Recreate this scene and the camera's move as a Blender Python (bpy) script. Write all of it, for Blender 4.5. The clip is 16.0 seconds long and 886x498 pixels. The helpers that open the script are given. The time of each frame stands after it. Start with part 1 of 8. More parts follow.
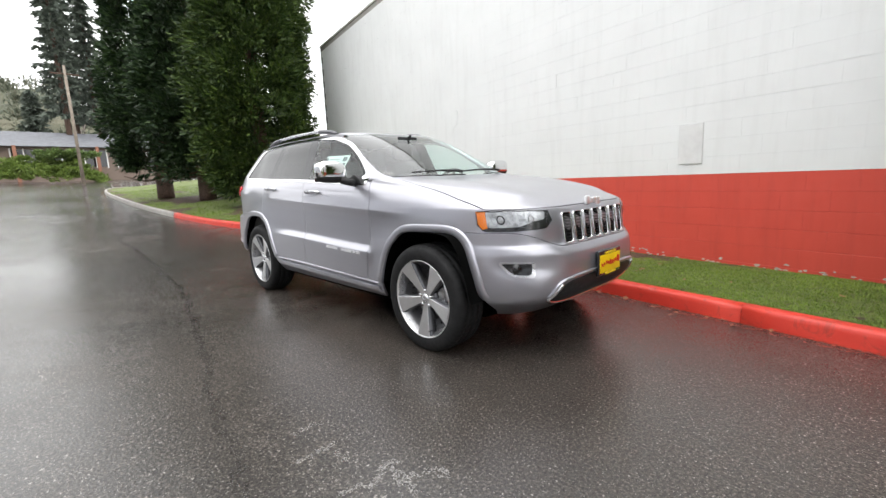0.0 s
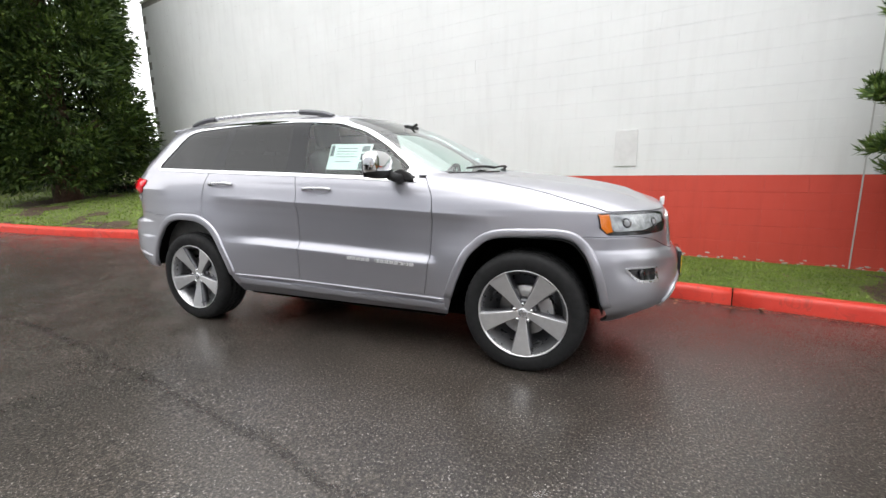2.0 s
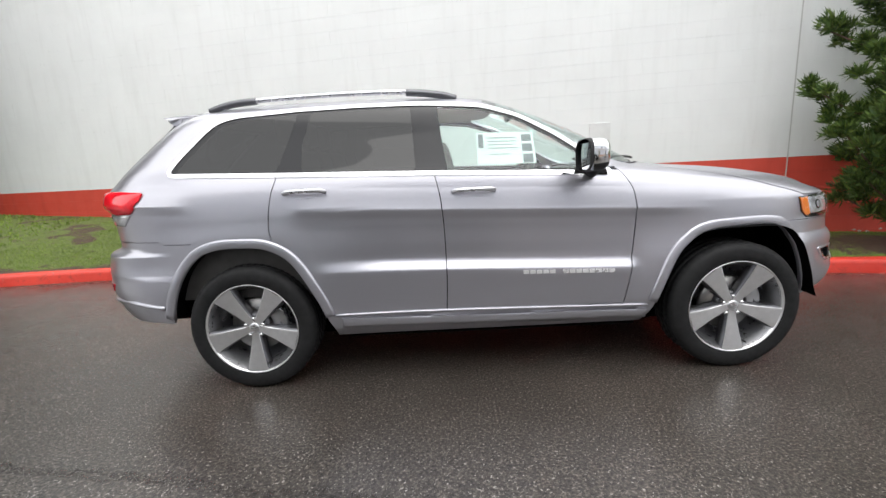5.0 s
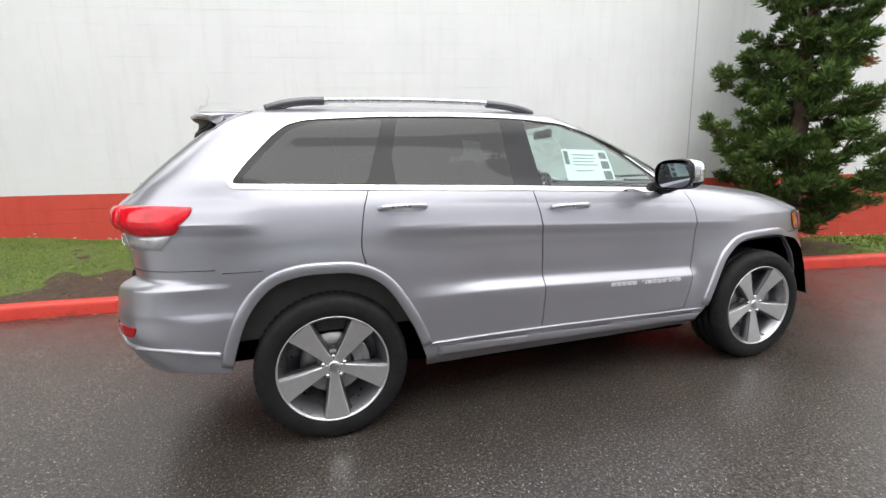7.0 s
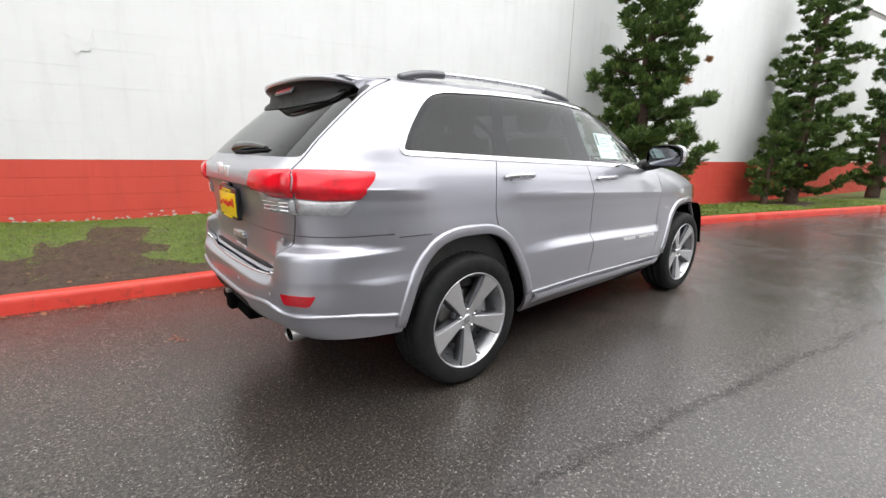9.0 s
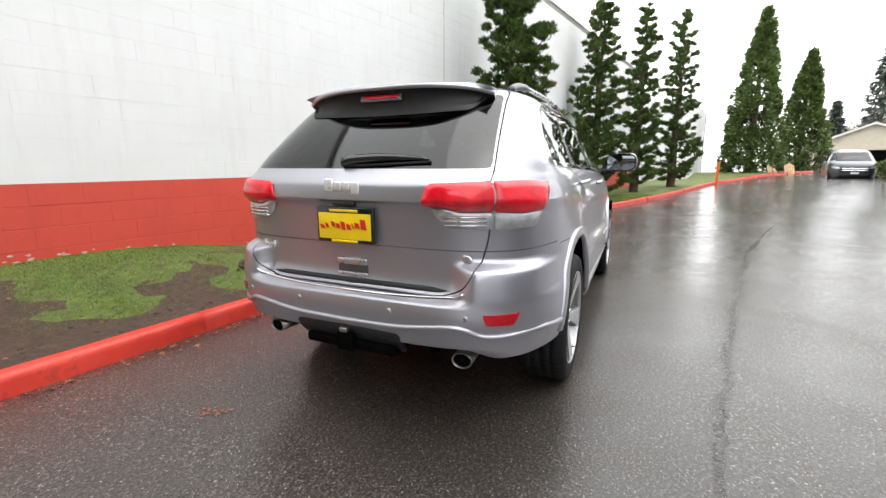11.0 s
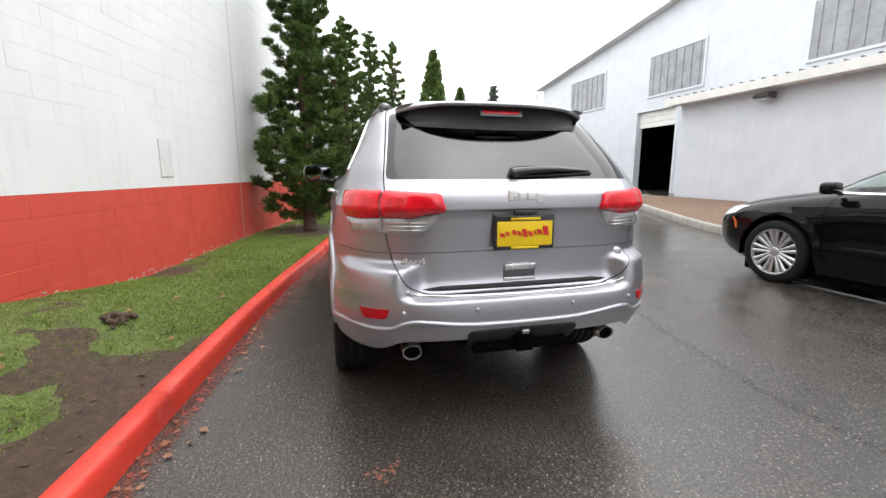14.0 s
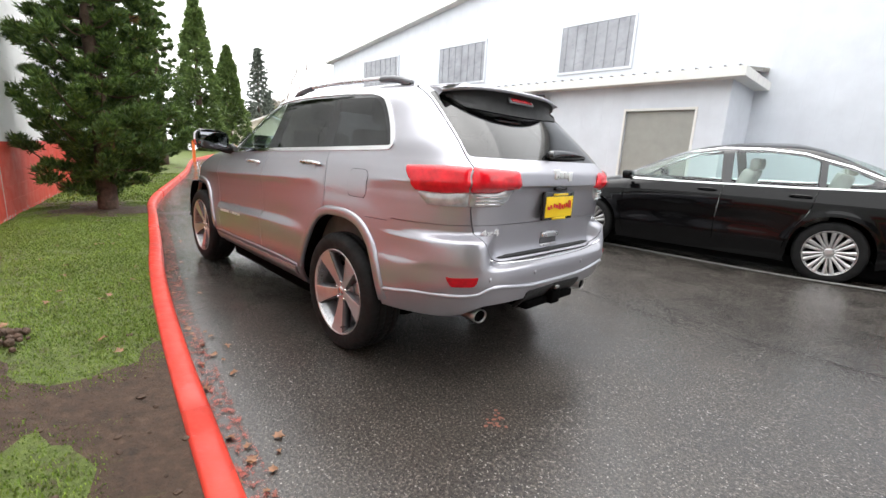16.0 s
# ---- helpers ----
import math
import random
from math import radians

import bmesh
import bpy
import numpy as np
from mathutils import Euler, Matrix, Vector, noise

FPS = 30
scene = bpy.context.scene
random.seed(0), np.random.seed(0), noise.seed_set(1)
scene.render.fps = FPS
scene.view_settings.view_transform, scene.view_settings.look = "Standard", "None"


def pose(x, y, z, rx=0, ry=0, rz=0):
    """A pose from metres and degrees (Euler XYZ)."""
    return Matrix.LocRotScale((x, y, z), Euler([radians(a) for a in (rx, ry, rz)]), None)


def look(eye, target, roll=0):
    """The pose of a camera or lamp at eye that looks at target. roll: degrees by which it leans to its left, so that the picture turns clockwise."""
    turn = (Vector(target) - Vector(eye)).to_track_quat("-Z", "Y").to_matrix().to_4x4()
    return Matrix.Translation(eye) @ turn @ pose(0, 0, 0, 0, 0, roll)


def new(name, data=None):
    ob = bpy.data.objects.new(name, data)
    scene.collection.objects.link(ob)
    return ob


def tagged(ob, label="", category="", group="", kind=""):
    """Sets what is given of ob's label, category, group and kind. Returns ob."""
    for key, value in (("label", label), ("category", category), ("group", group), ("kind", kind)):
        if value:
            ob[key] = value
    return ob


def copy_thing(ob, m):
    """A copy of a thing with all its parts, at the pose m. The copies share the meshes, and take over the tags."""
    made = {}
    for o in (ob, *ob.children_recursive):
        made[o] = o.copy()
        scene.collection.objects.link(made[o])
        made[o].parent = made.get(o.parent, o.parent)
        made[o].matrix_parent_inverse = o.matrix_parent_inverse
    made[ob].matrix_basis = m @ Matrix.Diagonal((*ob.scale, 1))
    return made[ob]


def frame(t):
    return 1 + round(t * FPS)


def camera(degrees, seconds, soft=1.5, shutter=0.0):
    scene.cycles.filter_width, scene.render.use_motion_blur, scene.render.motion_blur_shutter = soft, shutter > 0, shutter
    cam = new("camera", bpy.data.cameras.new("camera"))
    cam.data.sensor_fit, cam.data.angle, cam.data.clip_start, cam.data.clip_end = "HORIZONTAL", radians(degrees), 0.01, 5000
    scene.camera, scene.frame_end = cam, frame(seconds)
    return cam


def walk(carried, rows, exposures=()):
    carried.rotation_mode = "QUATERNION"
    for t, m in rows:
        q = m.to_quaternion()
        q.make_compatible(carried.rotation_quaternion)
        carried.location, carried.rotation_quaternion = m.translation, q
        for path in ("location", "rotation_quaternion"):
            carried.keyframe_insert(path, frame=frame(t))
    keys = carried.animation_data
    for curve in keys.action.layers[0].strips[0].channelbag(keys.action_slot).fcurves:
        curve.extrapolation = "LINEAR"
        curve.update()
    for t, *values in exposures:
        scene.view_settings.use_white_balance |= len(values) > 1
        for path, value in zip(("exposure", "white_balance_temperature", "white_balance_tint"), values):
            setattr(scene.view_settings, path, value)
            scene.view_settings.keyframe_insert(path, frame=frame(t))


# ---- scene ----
cam = camera(91.0, 16.0)
PATH = [
    (0, (3.76, -2.896, 1.233), (2.328, -1.537, 0.913), -2.5),
    (0.5, (3.325, -3.116, 1.235), (2.04, -1.618, 0.91), -0.9),
    (1, (2.892, -3.26, 1.25), (1.731, -1.667, 0.913), -2.4),
    (1.5, (2.449, -3.359, 1.279), (1.437, -1.669, 0.933), -0.8),
    (2, (2.028, -3.524, 1.297), (1.26, -1.714, 0.93), -1.0),
    (2.5, (1.607, -3.581, 1.31), (0.871, -1.763, 0.92), -1.7),
    (3, (1.198, -3.669, 1.326), (0.673, -1.773, 0.965), -1.5),
    (3.5, (0.819, -3.718, 1.347), (0.446, -1.787, 0.982), -2.3),
    (3.7, (0.66, -3.685, 1.343), (0.348, -1.747, 0.958), -2.2),
    (5.8, (-0.764, -3.346, 1.328), (-0.475, -1.408, 0.926), -1.1),
    (6, (-0.903, -3.329, 1.341), (-0.521, -1.418, 0.891), -0.5),
    (6.5, (-1.195, -3.214, 1.361), (-0.76, -1.325, 0.87), -2.1),
    (7, (-1.525, -3.099, 1.381), (-0.947, -1.218, 1.021), -1.3),
    (7.5, (-1.996, -3.044, 1.39), (-1.185, -1.26, 0.991), -1.4),
    (8, (-2.404, -2.885, 1.348), (-1.498, -1.137, 0.998), -0.6),
    (8.5, (-2.743, -2.739, 1.354), (-1.637, -1.117, 0.971), 1.3),
    (9, (-3.116, -2.612, 1.347), (-1.848, -1.132, 0.898), 1.1),
    (9.5, (-3.393, -2.322, 1.304), (-1.994, -0.965, 0.856), 0.0),
    (9.7, (-3.482, -2.185, 1.315), (-2.038, -0.87, 0.887), 0.2),
    (11.8, (-4.415, -0.686, 1.321), (-2.517, -0.219, 0.895), -0.2),
    (12, (-4.456, -0.541, 1.306), (-2.546, -0.138, 0.872), -0.0),
    (12.5, (-4.502, -0.163, 1.323), (-2.555, 0.056, 0.918), -0.6),
    (13, (-4.572, 0.219, 1.334), (-2.61, 0.178, 0.944), -1.9),
    (13.5, (-4.543, 0.569, 1.322), (-2.591, 0.337, 0.954), -1.2),
    (14, (-4.448, 0.935, 1.33), (-2.54, 0.445, 0.984), -0.0),
    (14.5, (-4.395, 1.305, 1.32), (-2.623, 0.449, 0.962), 0.2),
    (15, (-4.244, 1.629, 1.292), (-2.574, 0.588, 0.931), 0.2),
    (15.5, (-4.052, 1.947, 1.294), (-2.441, 0.815, 0.941), 3.2),
    (16, (-3.873, 2.354, 1.299), (-2.476, 0.987, 0.877), 3.2),
]
EXPOSED = ((0, 0.67), (3.5, 0.67), (7, 0.64), (9.5, 0.77), (12.5, 0.73), (14.5, 0.80), (16, 0.96))
walk(cam, [(t, look(eye, target, roll)) for t, eye, target, roll in PATH], EXPOSED)


# ---- overcast daylight ----
world = bpy.data.worlds.new("overcast_sky")
scene.world = world
world.use_nodes = True
_t = world.node_tree
_bg = _t.nodes["Background"]
_sky = _t.nodes.new("ShaderNodeTexSky")
_sky.sky_type, _sky.sun_disc = "NISHITA", False
_sky.sun_elevation, _sky.sun_rotation = radians(74), radians(170)
_sky.air_density, _sky.dust_density, _sky.ozone_density = 1.0, 6.0, 1.0
_hsv = _t.nodes.new("ShaderNodeHueSaturation")
_hsv.inputs["Saturation"].default_value = 0.12
_cloud = _t.nodes.new("ShaderNodeMixRGB")
_cloud.inputs[0].default_value = 0.8
_cloud.inputs[2].default_value = (11.5, 11.6, 11.7, 1)
_t.links.new(_sky.outputs[0], _hsv.inputs["Color"])
_t.links.new(_hsv.outputs[0], _cloud.inputs[1])
_t.links.new(_cloud.outputs[0], _bg.inputs["Color"])
_bg.inputs["Strength"].default_value = 0.15
sun = new("sun", bpy.data.lights.new("sun", "SUN"))
sun.data.energy, sun.data.angle, sun.data.color = 0.62, radians(60), (1.0, 0.98, 0.95)
sun.matrix_basis = look((2, -4, 16), (0, 0, 0))
scene.view_settings.exposure = 0.67

# ---- materials ----
class Nodes:
    """A node material under construction."""

    def __init__(self, name):
        self.m = bpy.data.materials.new(name)
        self.m.use_nodes = True
        self.t = self.m.node_tree
        self.b = self.t.nodes["Principled BSDF"]
        self.out = self.t.nodes["Material Output"]
        self.co = self.t.nodes.new("ShaderNodeTexCoord").outputs["Object"]

    def node(self, kind, **values):
        n = self.t.nodes.new(kind)
        for k, v in values.items():
            setattr(n, k, v)
        return n

    def link(self, a, b):
        self.t.links.new(a, b)

    def put(self, socket, v):
        s = self.b.inputs[socket]
        if hasattr(v, "is_linked"):
            self.link(v, s)
        else:
            s.default_value = (*v, 1) if isinstance(v, tuple) and len(v) == 3 else v
        return self

    def noise(self, scale, detail=4, rough=0.55, co=None, warp=0.0, stretch=None):
        n = self.node("ShaderNodeTexNoise")
        n.inputs["Scale"].default_value, n.inputs["Detail"].default_value = scale, detail
        n.inputs["Roughness"].default_value, n.inputs["Distortion"].default_value = rough, warp
        c = co or self.co
        if stretch:
            mp = self.node("ShaderNodeMapping")
            mp.inputs["Scale"].default_value = stretch
            self.link(c, mp.inputs[0])
            c = mp.outputs[0]
        self.link(c, n.inputs["Vector"])
        return n.outputs[0]

    def cells(self, scale, feature="F1"):
        n = self.node("ShaderNodeTexVoronoi", feature=feature)
        n.inputs["Scale"].default_value = scale
        self.link(self.co, n.inputs["Vector"])
        return n.outputs[0]

    def ramp(self, fac, *stops):
        n = self.node("ShaderNodeValToRGB")
        e = n.color_ramp.elements
        while len(e) < len(stops):
            e.new(0.5)
        for el, (p, c) in zip(e, stops):
            el.position, el.color = p, (*c, 1) if isinstance(c, tuple) else (c, c, c, 1)
        self.link(fac, n.inputs[0])
        return n.outputs[0]

    def mix(self, fac, a, b, mode="MIX"):
        n = self.node("ShaderNodeMixRGB", blend_type=mode)
        for i, v in enumerate((fac, a, b)):
            if hasattr(v, "is_linked"):
                self.link(v, n.inputs[i])
            else:
                n.inputs[i].default_value = (*v, 1) if isinstance(v, tuple) else v
        return n.outputs[0]

    def math(self, op, a, b=0.0):
        n = self.node("ShaderNodeMath", operation=op)
        for i, v in enumerate((a, b)):
            if hasattr(v, "is_linked"):
                self.link(v, n.inputs[i])
            else:
                n.inputs[i].default_value = v
        return n.outputs[0]

    def bump(self, height, strength=0.3, dist=0.01):
        n = self.node("ShaderNodeBump")
        n.inputs["Strength"].default_value, n.inputs["Distance"].default_value = strength, dist
        self.link(height, n.inputs["Height"])
        return self.put("Normal", n.outputs[0])

    def random(self):
        return self.node("ShaderNodeObjectInfo").outputs["Random"]


def plain(name, colour, rough=0.5, metal=0.0, vary=0.08, scale=8.0, coat=0.0, bump=0.0, bscale=60.0):
    """A surface of one colour with slight blotches and grain."""
    n = Nodes(name)
    dark, light = tuple(c * (1 - vary) for c in colour), tuple(min(1, c * (1 + vary)) for c in colour)
    n.put("Base Color", n.ramp(n.noise(scale, 5), (0.3, dark), (0.7, light)))
    n.put("Roughness", n.ramp(n.noise(scale * 2.3, 4), (0.3, max(0.02, rough * 0.85)), (0.75, min(1, rough * 1.15))))
    n.put("Metallic", metal).put("Coat Weight", coat).put("Coat Roughness", 0.03)
    if bump:
        n.bump(n.noise(bscale, 3), bump, 0.003)
    return n.m


def glass(name, tint, gloss=1.0, rough=0.0, ior=1.55):
    """A pane: clear or tinted, with a reflection that grows at grazing angles."""
    n = Nodes(name)
    clear = n.node("ShaderNodeBsdfTransparent")
    clear.inputs[0].default_value = (*tint, 1)
    shine = n.node("ShaderNodeBsdfGlossy")
    shine.inputs["Color"].default_value = (gloss, gloss, gloss, 1)
    shine.inputs["Roughness"].default_value = rough
    r0 = ((ior - 1) / (ior + 1)) ** 2
    lw = n.node("ShaderNodeLayerWeight")
    lw.inputs["Blend"].default_value = 0.5
    fr = n.math("ADD", n.math("MULTIPLY", n.math("POWER", lw.outputs["Facing"], 5.0), 1 - r0), r0)
    mx = n.node("ShaderNodeMixShader")
    n.link(fr, mx.inputs[0])
    n.link(clear.outputs[0], mx.inputs[1])
    n.link(shine.outputs[0], mx.inputs[2])
    n.link(mx.outputs[0], n.out.inputs["Surface"])
    return n.m


def car_paint(name, colour, metal, rough, flake=0.0, coat=0.65):
    n = Nodes(name)
    c = n.mix(n.ramp(n.noise(900, 2), (0.35, 0.0), (0.7, 1.0)), tuple(x * (1 - flake) for x in colour), tuple(x * (1 + flake) for x in colour))
    n.put("Base Color", c).put("Metallic", metal)
    n.put("Roughness", n.ramp(n.noise(3, 4), (0.3, rough * 0.92), (0.7, rough * 1.1)))
    n.put("Coat Weight", coat).put("Coat Roughness", 0.025)
    return n.m


def wet_asphalt():
    """Worn asphalt under a film of rain: a dark binder, pale stones with painted glints, and water that mirrors the
    sky.
    """
    n = Nodes("wet_asphalt")
    stone = n.cells(70)
    grain = n.noise(75, 4, 0.75)
    fine = n.noise(260, 2, 0.6)
    big = n.noise(0.33, 5, 0.6, warp=0.6)
    mid = n.noise(2.4, 6, 0.65)
    base = n.ramp(grain, (0.37, (0.006, 0.005, 0.0044)), (0.55, (0.038, 0.0325, 0.028)), (0.745, (0.18, 0.16, 0.143)))
    base = n.mix(n.ramp(big, (0.36, 0.0), (0.64, 0.8)), base, n.mix(1.0, base, (1.7, 1.64, 1.56), "MULTIPLY"))
    base = n.mix(n.ramp(mid, (0.35, 0.45), (0.6, 0.0)), base, n.mix(1.0, base, (0.6, 0.58, 0.56), "MULTIPLY"))
    # pale flecks: light stones and their wet sky glints, painted into the colour
    glint_fleck = n.ramp(n.math("ADD", n.noise(80, 3, 0.6), n.math("MULTIPLY", n.noise(3.5, 4, 0.6), 0.10)), (0.692, 0.0), (0.718, 1.0))
    base = n.mix(n.math("MULTIPLY", glint_fleck, 0.7), base, (0.46, 0.43, 0.39))
    n.put("Base Color", base).put("Roughness", 0.55).put("Specular IOR Level", 0.22)
    h = n.math("ADD", n.math("MULTIPLY", stone, 0.5), n.math("ADD", n.math("MULTIPLY", grain, 0.75), n.math("MULTIPLY", fine, 0.25)))
    n.bump(h, 0.8, 0.009)
    # the film of water: thick in the low places, thin and broken where the stones stand out
    film = n.node("ShaderNodeBump")
    film.inputs["Strength"].default_value, film.inputs["Distance"].default_value = 0.26, 0.006
    n.link(n.math("ADD", n.math("MULTIPLY", grain, 0.8), n.math("MULTIPLY", stone, 0.35)), film.inputs["Height"])
    n.link(film.outputs[0], n.b.inputs["Coat Normal"])
    soak = n.math("ADD", n.math("MULTIPLY", big, 0.6), n.math("MULTIPLY", mid, 0.4))
    n.put("Coat Weight", n.ramp(soak, (0.38, 1.0), (0.62, 0.70))).put("Coat IOR", 1.6)
    n.put("Coat Roughness", n.ramp(soak, (0.40, 0.09), (0.52, 0.14), (0.64, 0.24)))
    return n.m


def block_paint(name, colour, dirt):
    """Painted concrete block: pores, faint streaks and touched-up blotches; each block a shade of its own."""
    n = Nodes(name)
    n.co = n.node("ShaderNodeNewGeometry").outputs["Position"]
    r = n.node("ShaderNodeObjectInfo").outputs["Random"]
    c = n.ramp(n.noise(1.1, 6, 0.6), (0.3, tuple(x * 0.93 for x in colour)), (0.7, colour))
    streak = n.noise(2.4, 5, 0.6, stretch=(3.5, 3.5, 0.35))
    c = n.mix(n.math("MULTIPLY", n.ramp(streak, (0.5, 0.0), (0.8, 1.0)), 0.35), c, dirt)
    c = n.mix(n.math("MULTIPLY", r, 0.06), c, tuple(x * 0.8 for x in colour))
    n.put("Base Color", c)
    n.put("Roughness", n.ramp(n.noise(5, 4), (0.3, 0.45), (0.7, 0.7)))
    n.bump(n.math("ADD", n.noise(45, 6, 0.7), n.math("MULTIPLY", n.noise(9, 3), 0.8)), 0.22, 0.006)
    return n.m


def kerb_paint():
    n = Nodes("red_kerb_paint")
    n.co = n.node("ShaderNodeNewGeometry").outputs["Position"]
    c = n.ramp(n.noise(3, 6, 0.65), (0.3, (0.50, 0.030, 0.018)), (0.7, (0.66, 0.055, 0.032)))
    dirt = n.ramp(n.noise(7, 7, 0.7, warp=0.8), (0.56, 0.0), (0.72, 0.65))
    c = n.mix(dirt, c, (0.10, 0.028, 0.02))
    chip = n.ramp(n.noise(4.5, 6, 0.72, warp=1.2), (0.675, 0.0), (0.69, 1.0))
    c = n.mix(chip, c, (0.26, 0.255, 0.24))
    scuff = n.ramp(n.noise(16, 7, 0.75, warp=0.5, stretch=(0.6, 1, 1)), (0.60, 0.0), (0.70, 0.55))
    c = n.mix(scuff, c, (0.47, 0.11, 0.085))
    n.put("Base Color", c).put("Roughness", n.ramp(n.noise(12, 4), (0.3, 0.34), (0.7, 0.6)))
    n.bump(n.math("SUBTRACT", n.noise(40, 5, 0.65), n.math("MULTIPLY", chip, 0.8)), 0.3, 0.006)
    return n.m


def soil_or_turf(name, lo, mid, hi, patch, share):
    """Turf with soil showing through, or soil with moss on it: patch is the other's colour, share where it sets in."""
    n = Nodes(name)
    n.co = n.node("ShaderNodeNewGeometry").outputs["Position"]
    c = n.ramp(n.noise(16, 7, 0.75), (0.3, lo), (0.55, mid), (0.75, hi))
    c = n.mix(n.ramp(n.noise(5.5, 8, 0.8, warp=0.4), (share, 0.0), (share + 0.10, 0.9)), c, patch)
    n.put("Base Color", c).put("Roughness", 0.75)
    n.bump(n.noise(24, 7, 0.75), 1.0, 0.03)
    return n.m


def leafy(name, lo, hi, rough=0.5):
    """Foliage: every spray a shade of its own, young tips lighter."""
    n = Nodes(name)
    r = n.node("ShaderNodeNewGeometry")
    c = n.ramp(r.outputs["Random Per Island"], (0.0, lo), (0.7, tuple((a + b) / 2 for a, b in zip(lo, hi))), (1.0, hi))
    n.co = r.outputs["Position"]
    c = n.mix(n.ramp(n.noise(1.6, 3), (0.35, 0.0), (0.7, 0.6)), c, tuple(x * 0.62 for x in lo))
    n.put("Base Color", c).put("Roughness", rough).put("Specular IOR Level", 0.3)
    n.put("Subsurface Weight", 0.0)
    return n.m


SILVER = car_paint("silver_metallic_paint", (0.43, 0.425, 0.465), 0.74, 0.32, 0.12, 0.6)
BLACKPAINT = car_paint("black_car_paint", (0.004, 0.004, 0.0045), 0.0, 0.06, 0.0, 0.0)
BLACKPAINT.node_tree.nodes["Principled BSDF"].inputs["Specular IOR Level"].default_value = 0.28
CHROME = plain("chrome", (0.82, 0.82, 0.83), 0.07, 1.0, 0.03, 5)
# dark tint paints in the reflection of the car's dark window
MIRRORGLASS = plain("mirror_glass_dark_reflection", (0.22, 0.23, 0.25), 0.03, 1.0, 0.02, 5)
BADGE = plain("bright_badge_metal", (0.86, 0.86, 0.87), 0.3, 0.55, 0.03, 6)
SATIN = plain("satin_silver", (0.62, 0.62, 0.64), 0.28, 0.9, 0.04, 6)
GLOSSBLACK = plain("gloss_black_trim", (0.016, 0.016, 0.018), 0.10, 0.0, 0.1, 4, coat=0.5)
PILLAR = plain("black_pillar_film", (0.012, 0.012, 0.014), 0.16, 0.0, 0.1, 4)
PILLAR.node_tree.nodes["Principled BSDF"].inputs["Specular IOR Level"].default_value = 0.35
PLASTIC = plain("black_plastic", (0.022, 0.022, 0.023), 0.55, 0.0, 0.2, 20, bump=0.25, bscale=300)
# near-black: the shade of wells, floors and openings is put into the colour
DEEP = plain("shade_black", (0.0022, 0.0022, 0.0022), 0.85, 0.0, 0.3, 10)
RUBBER = plain("tyre_rubber", (0.012, 0.012, 0.0125), 0.7, 0.0, 0.25, 14, bump=0.2, bscale=120)
MACHINED = plain("machined_alloy", (0.66, 0.655, 0.66), 0.33, 0.8, 0.05, 30)
POCKET = plain("grey_wheel_paint", (0.13, 0.13, 0.14), 0.32, 0.6, 0.1, 12)
BARREL = plain("grey_rim_barrel", (0.30, 0.30, 0.31), 0.3, 0.8, 0.1, 12)
STEEL = plain("brake_steel", (0.36, 0.35, 0.34), 0.35, 1.0, 0.15, 20)
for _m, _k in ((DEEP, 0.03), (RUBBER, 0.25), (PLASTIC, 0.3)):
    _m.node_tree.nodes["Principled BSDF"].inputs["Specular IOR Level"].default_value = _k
PRIVACY = glass("privacy_glass", (0.045, 0.045, 0.048), 1.0, 0.0, 1.56)
REARPANE = glass("wet_rear_glass", (0.05, 0.05, 0.053), 1.0, 0.04, 1.66)
SCREENPANE = glass("windshield_glass", (0.78, 0.90, 0.87), 1.0, 0.0, 2.25)
CLEAR = glass("clear_car_glass", (0.82, 0.93, 0.90), 1.0, 0.0, 1.6)
LENS = glass("clear_lens", (0.92, 0.93, 0.94))
REDLENS = plain("red_lamp_lens", (0.74, 0.009, 0.022), 0.12, 0.0, 0.3, 14, coat=0.3)
DARKRED = plain("dark_red_reflector", (0.42, 0.006, 0.014), 0.14, 0.0, 0.25, 30, coat=0.2)
AMBER = plain("amber_lens", (0.85, 0.22, 0.02), 0.12, 0.0, 0.1, 9, coat=1.0)
LAMPWHITE = plain("lamp_reflector", (0.55, 0.56, 0.57), 0.2, 0.35, 0.45, 30, coat=0.6)
CLEARLENS = plain("clear_lamp_lens", (0.42, 0.42, 0.43), 0.10, 0.3, 0.3, 26, coat=1.0)
SEATCLOTH = plain("grey_seat_leather", (0.06, 0.057, 0.055), 0.55, 0.0, 0.15, 12)
LINER = plain("light_grey_headliner", (0.52, 0.51, 0.48), 0.8, 0.0, 0.08, 12)
PAPER = plain("white_paper", (0.75, 0.80, 0.78), 0.6, 0.0, 0.04, 20)
INK = plain("printed_ink", (0.12, 0.13, 0.14), 0.6, 0.0, 0.1, 20)
YELLOW = plain("yellow_plate", (0.86, 0.60, 0.01), 0.35, 0.0, 0.05, 12)
REDINK = plain("red_plate_ink", (0.60, 0.02, 0.015), 0.4, 0.0, 0.05, 12)
ASPHALT = wet_asphalt()
WHITEBLOCK = block_paint("white_block_paint", (0.80, 0.81, 0.80), (0.62, 0.62, 0.60))
REDBLOCK = block_paint("red_block_paint", (0.64, 0.074, 0.047), (0.40, 0.045, 0.032))
CONCRETE = plain("weathered_concrete", (0.30, 0.285, 0.26), 0.75, 0.0, 0.25, 6, bump=0.4, bscale=60)
KERBRED = kerb_paint()
TURF = soil_or_turf("mossy_turf", (0.062, 0.075, 0.020), (0.12, 0.165, 0.032), (0.20, 0.25, 0.055), (0.085, 0.062, 0.034), 0.53)
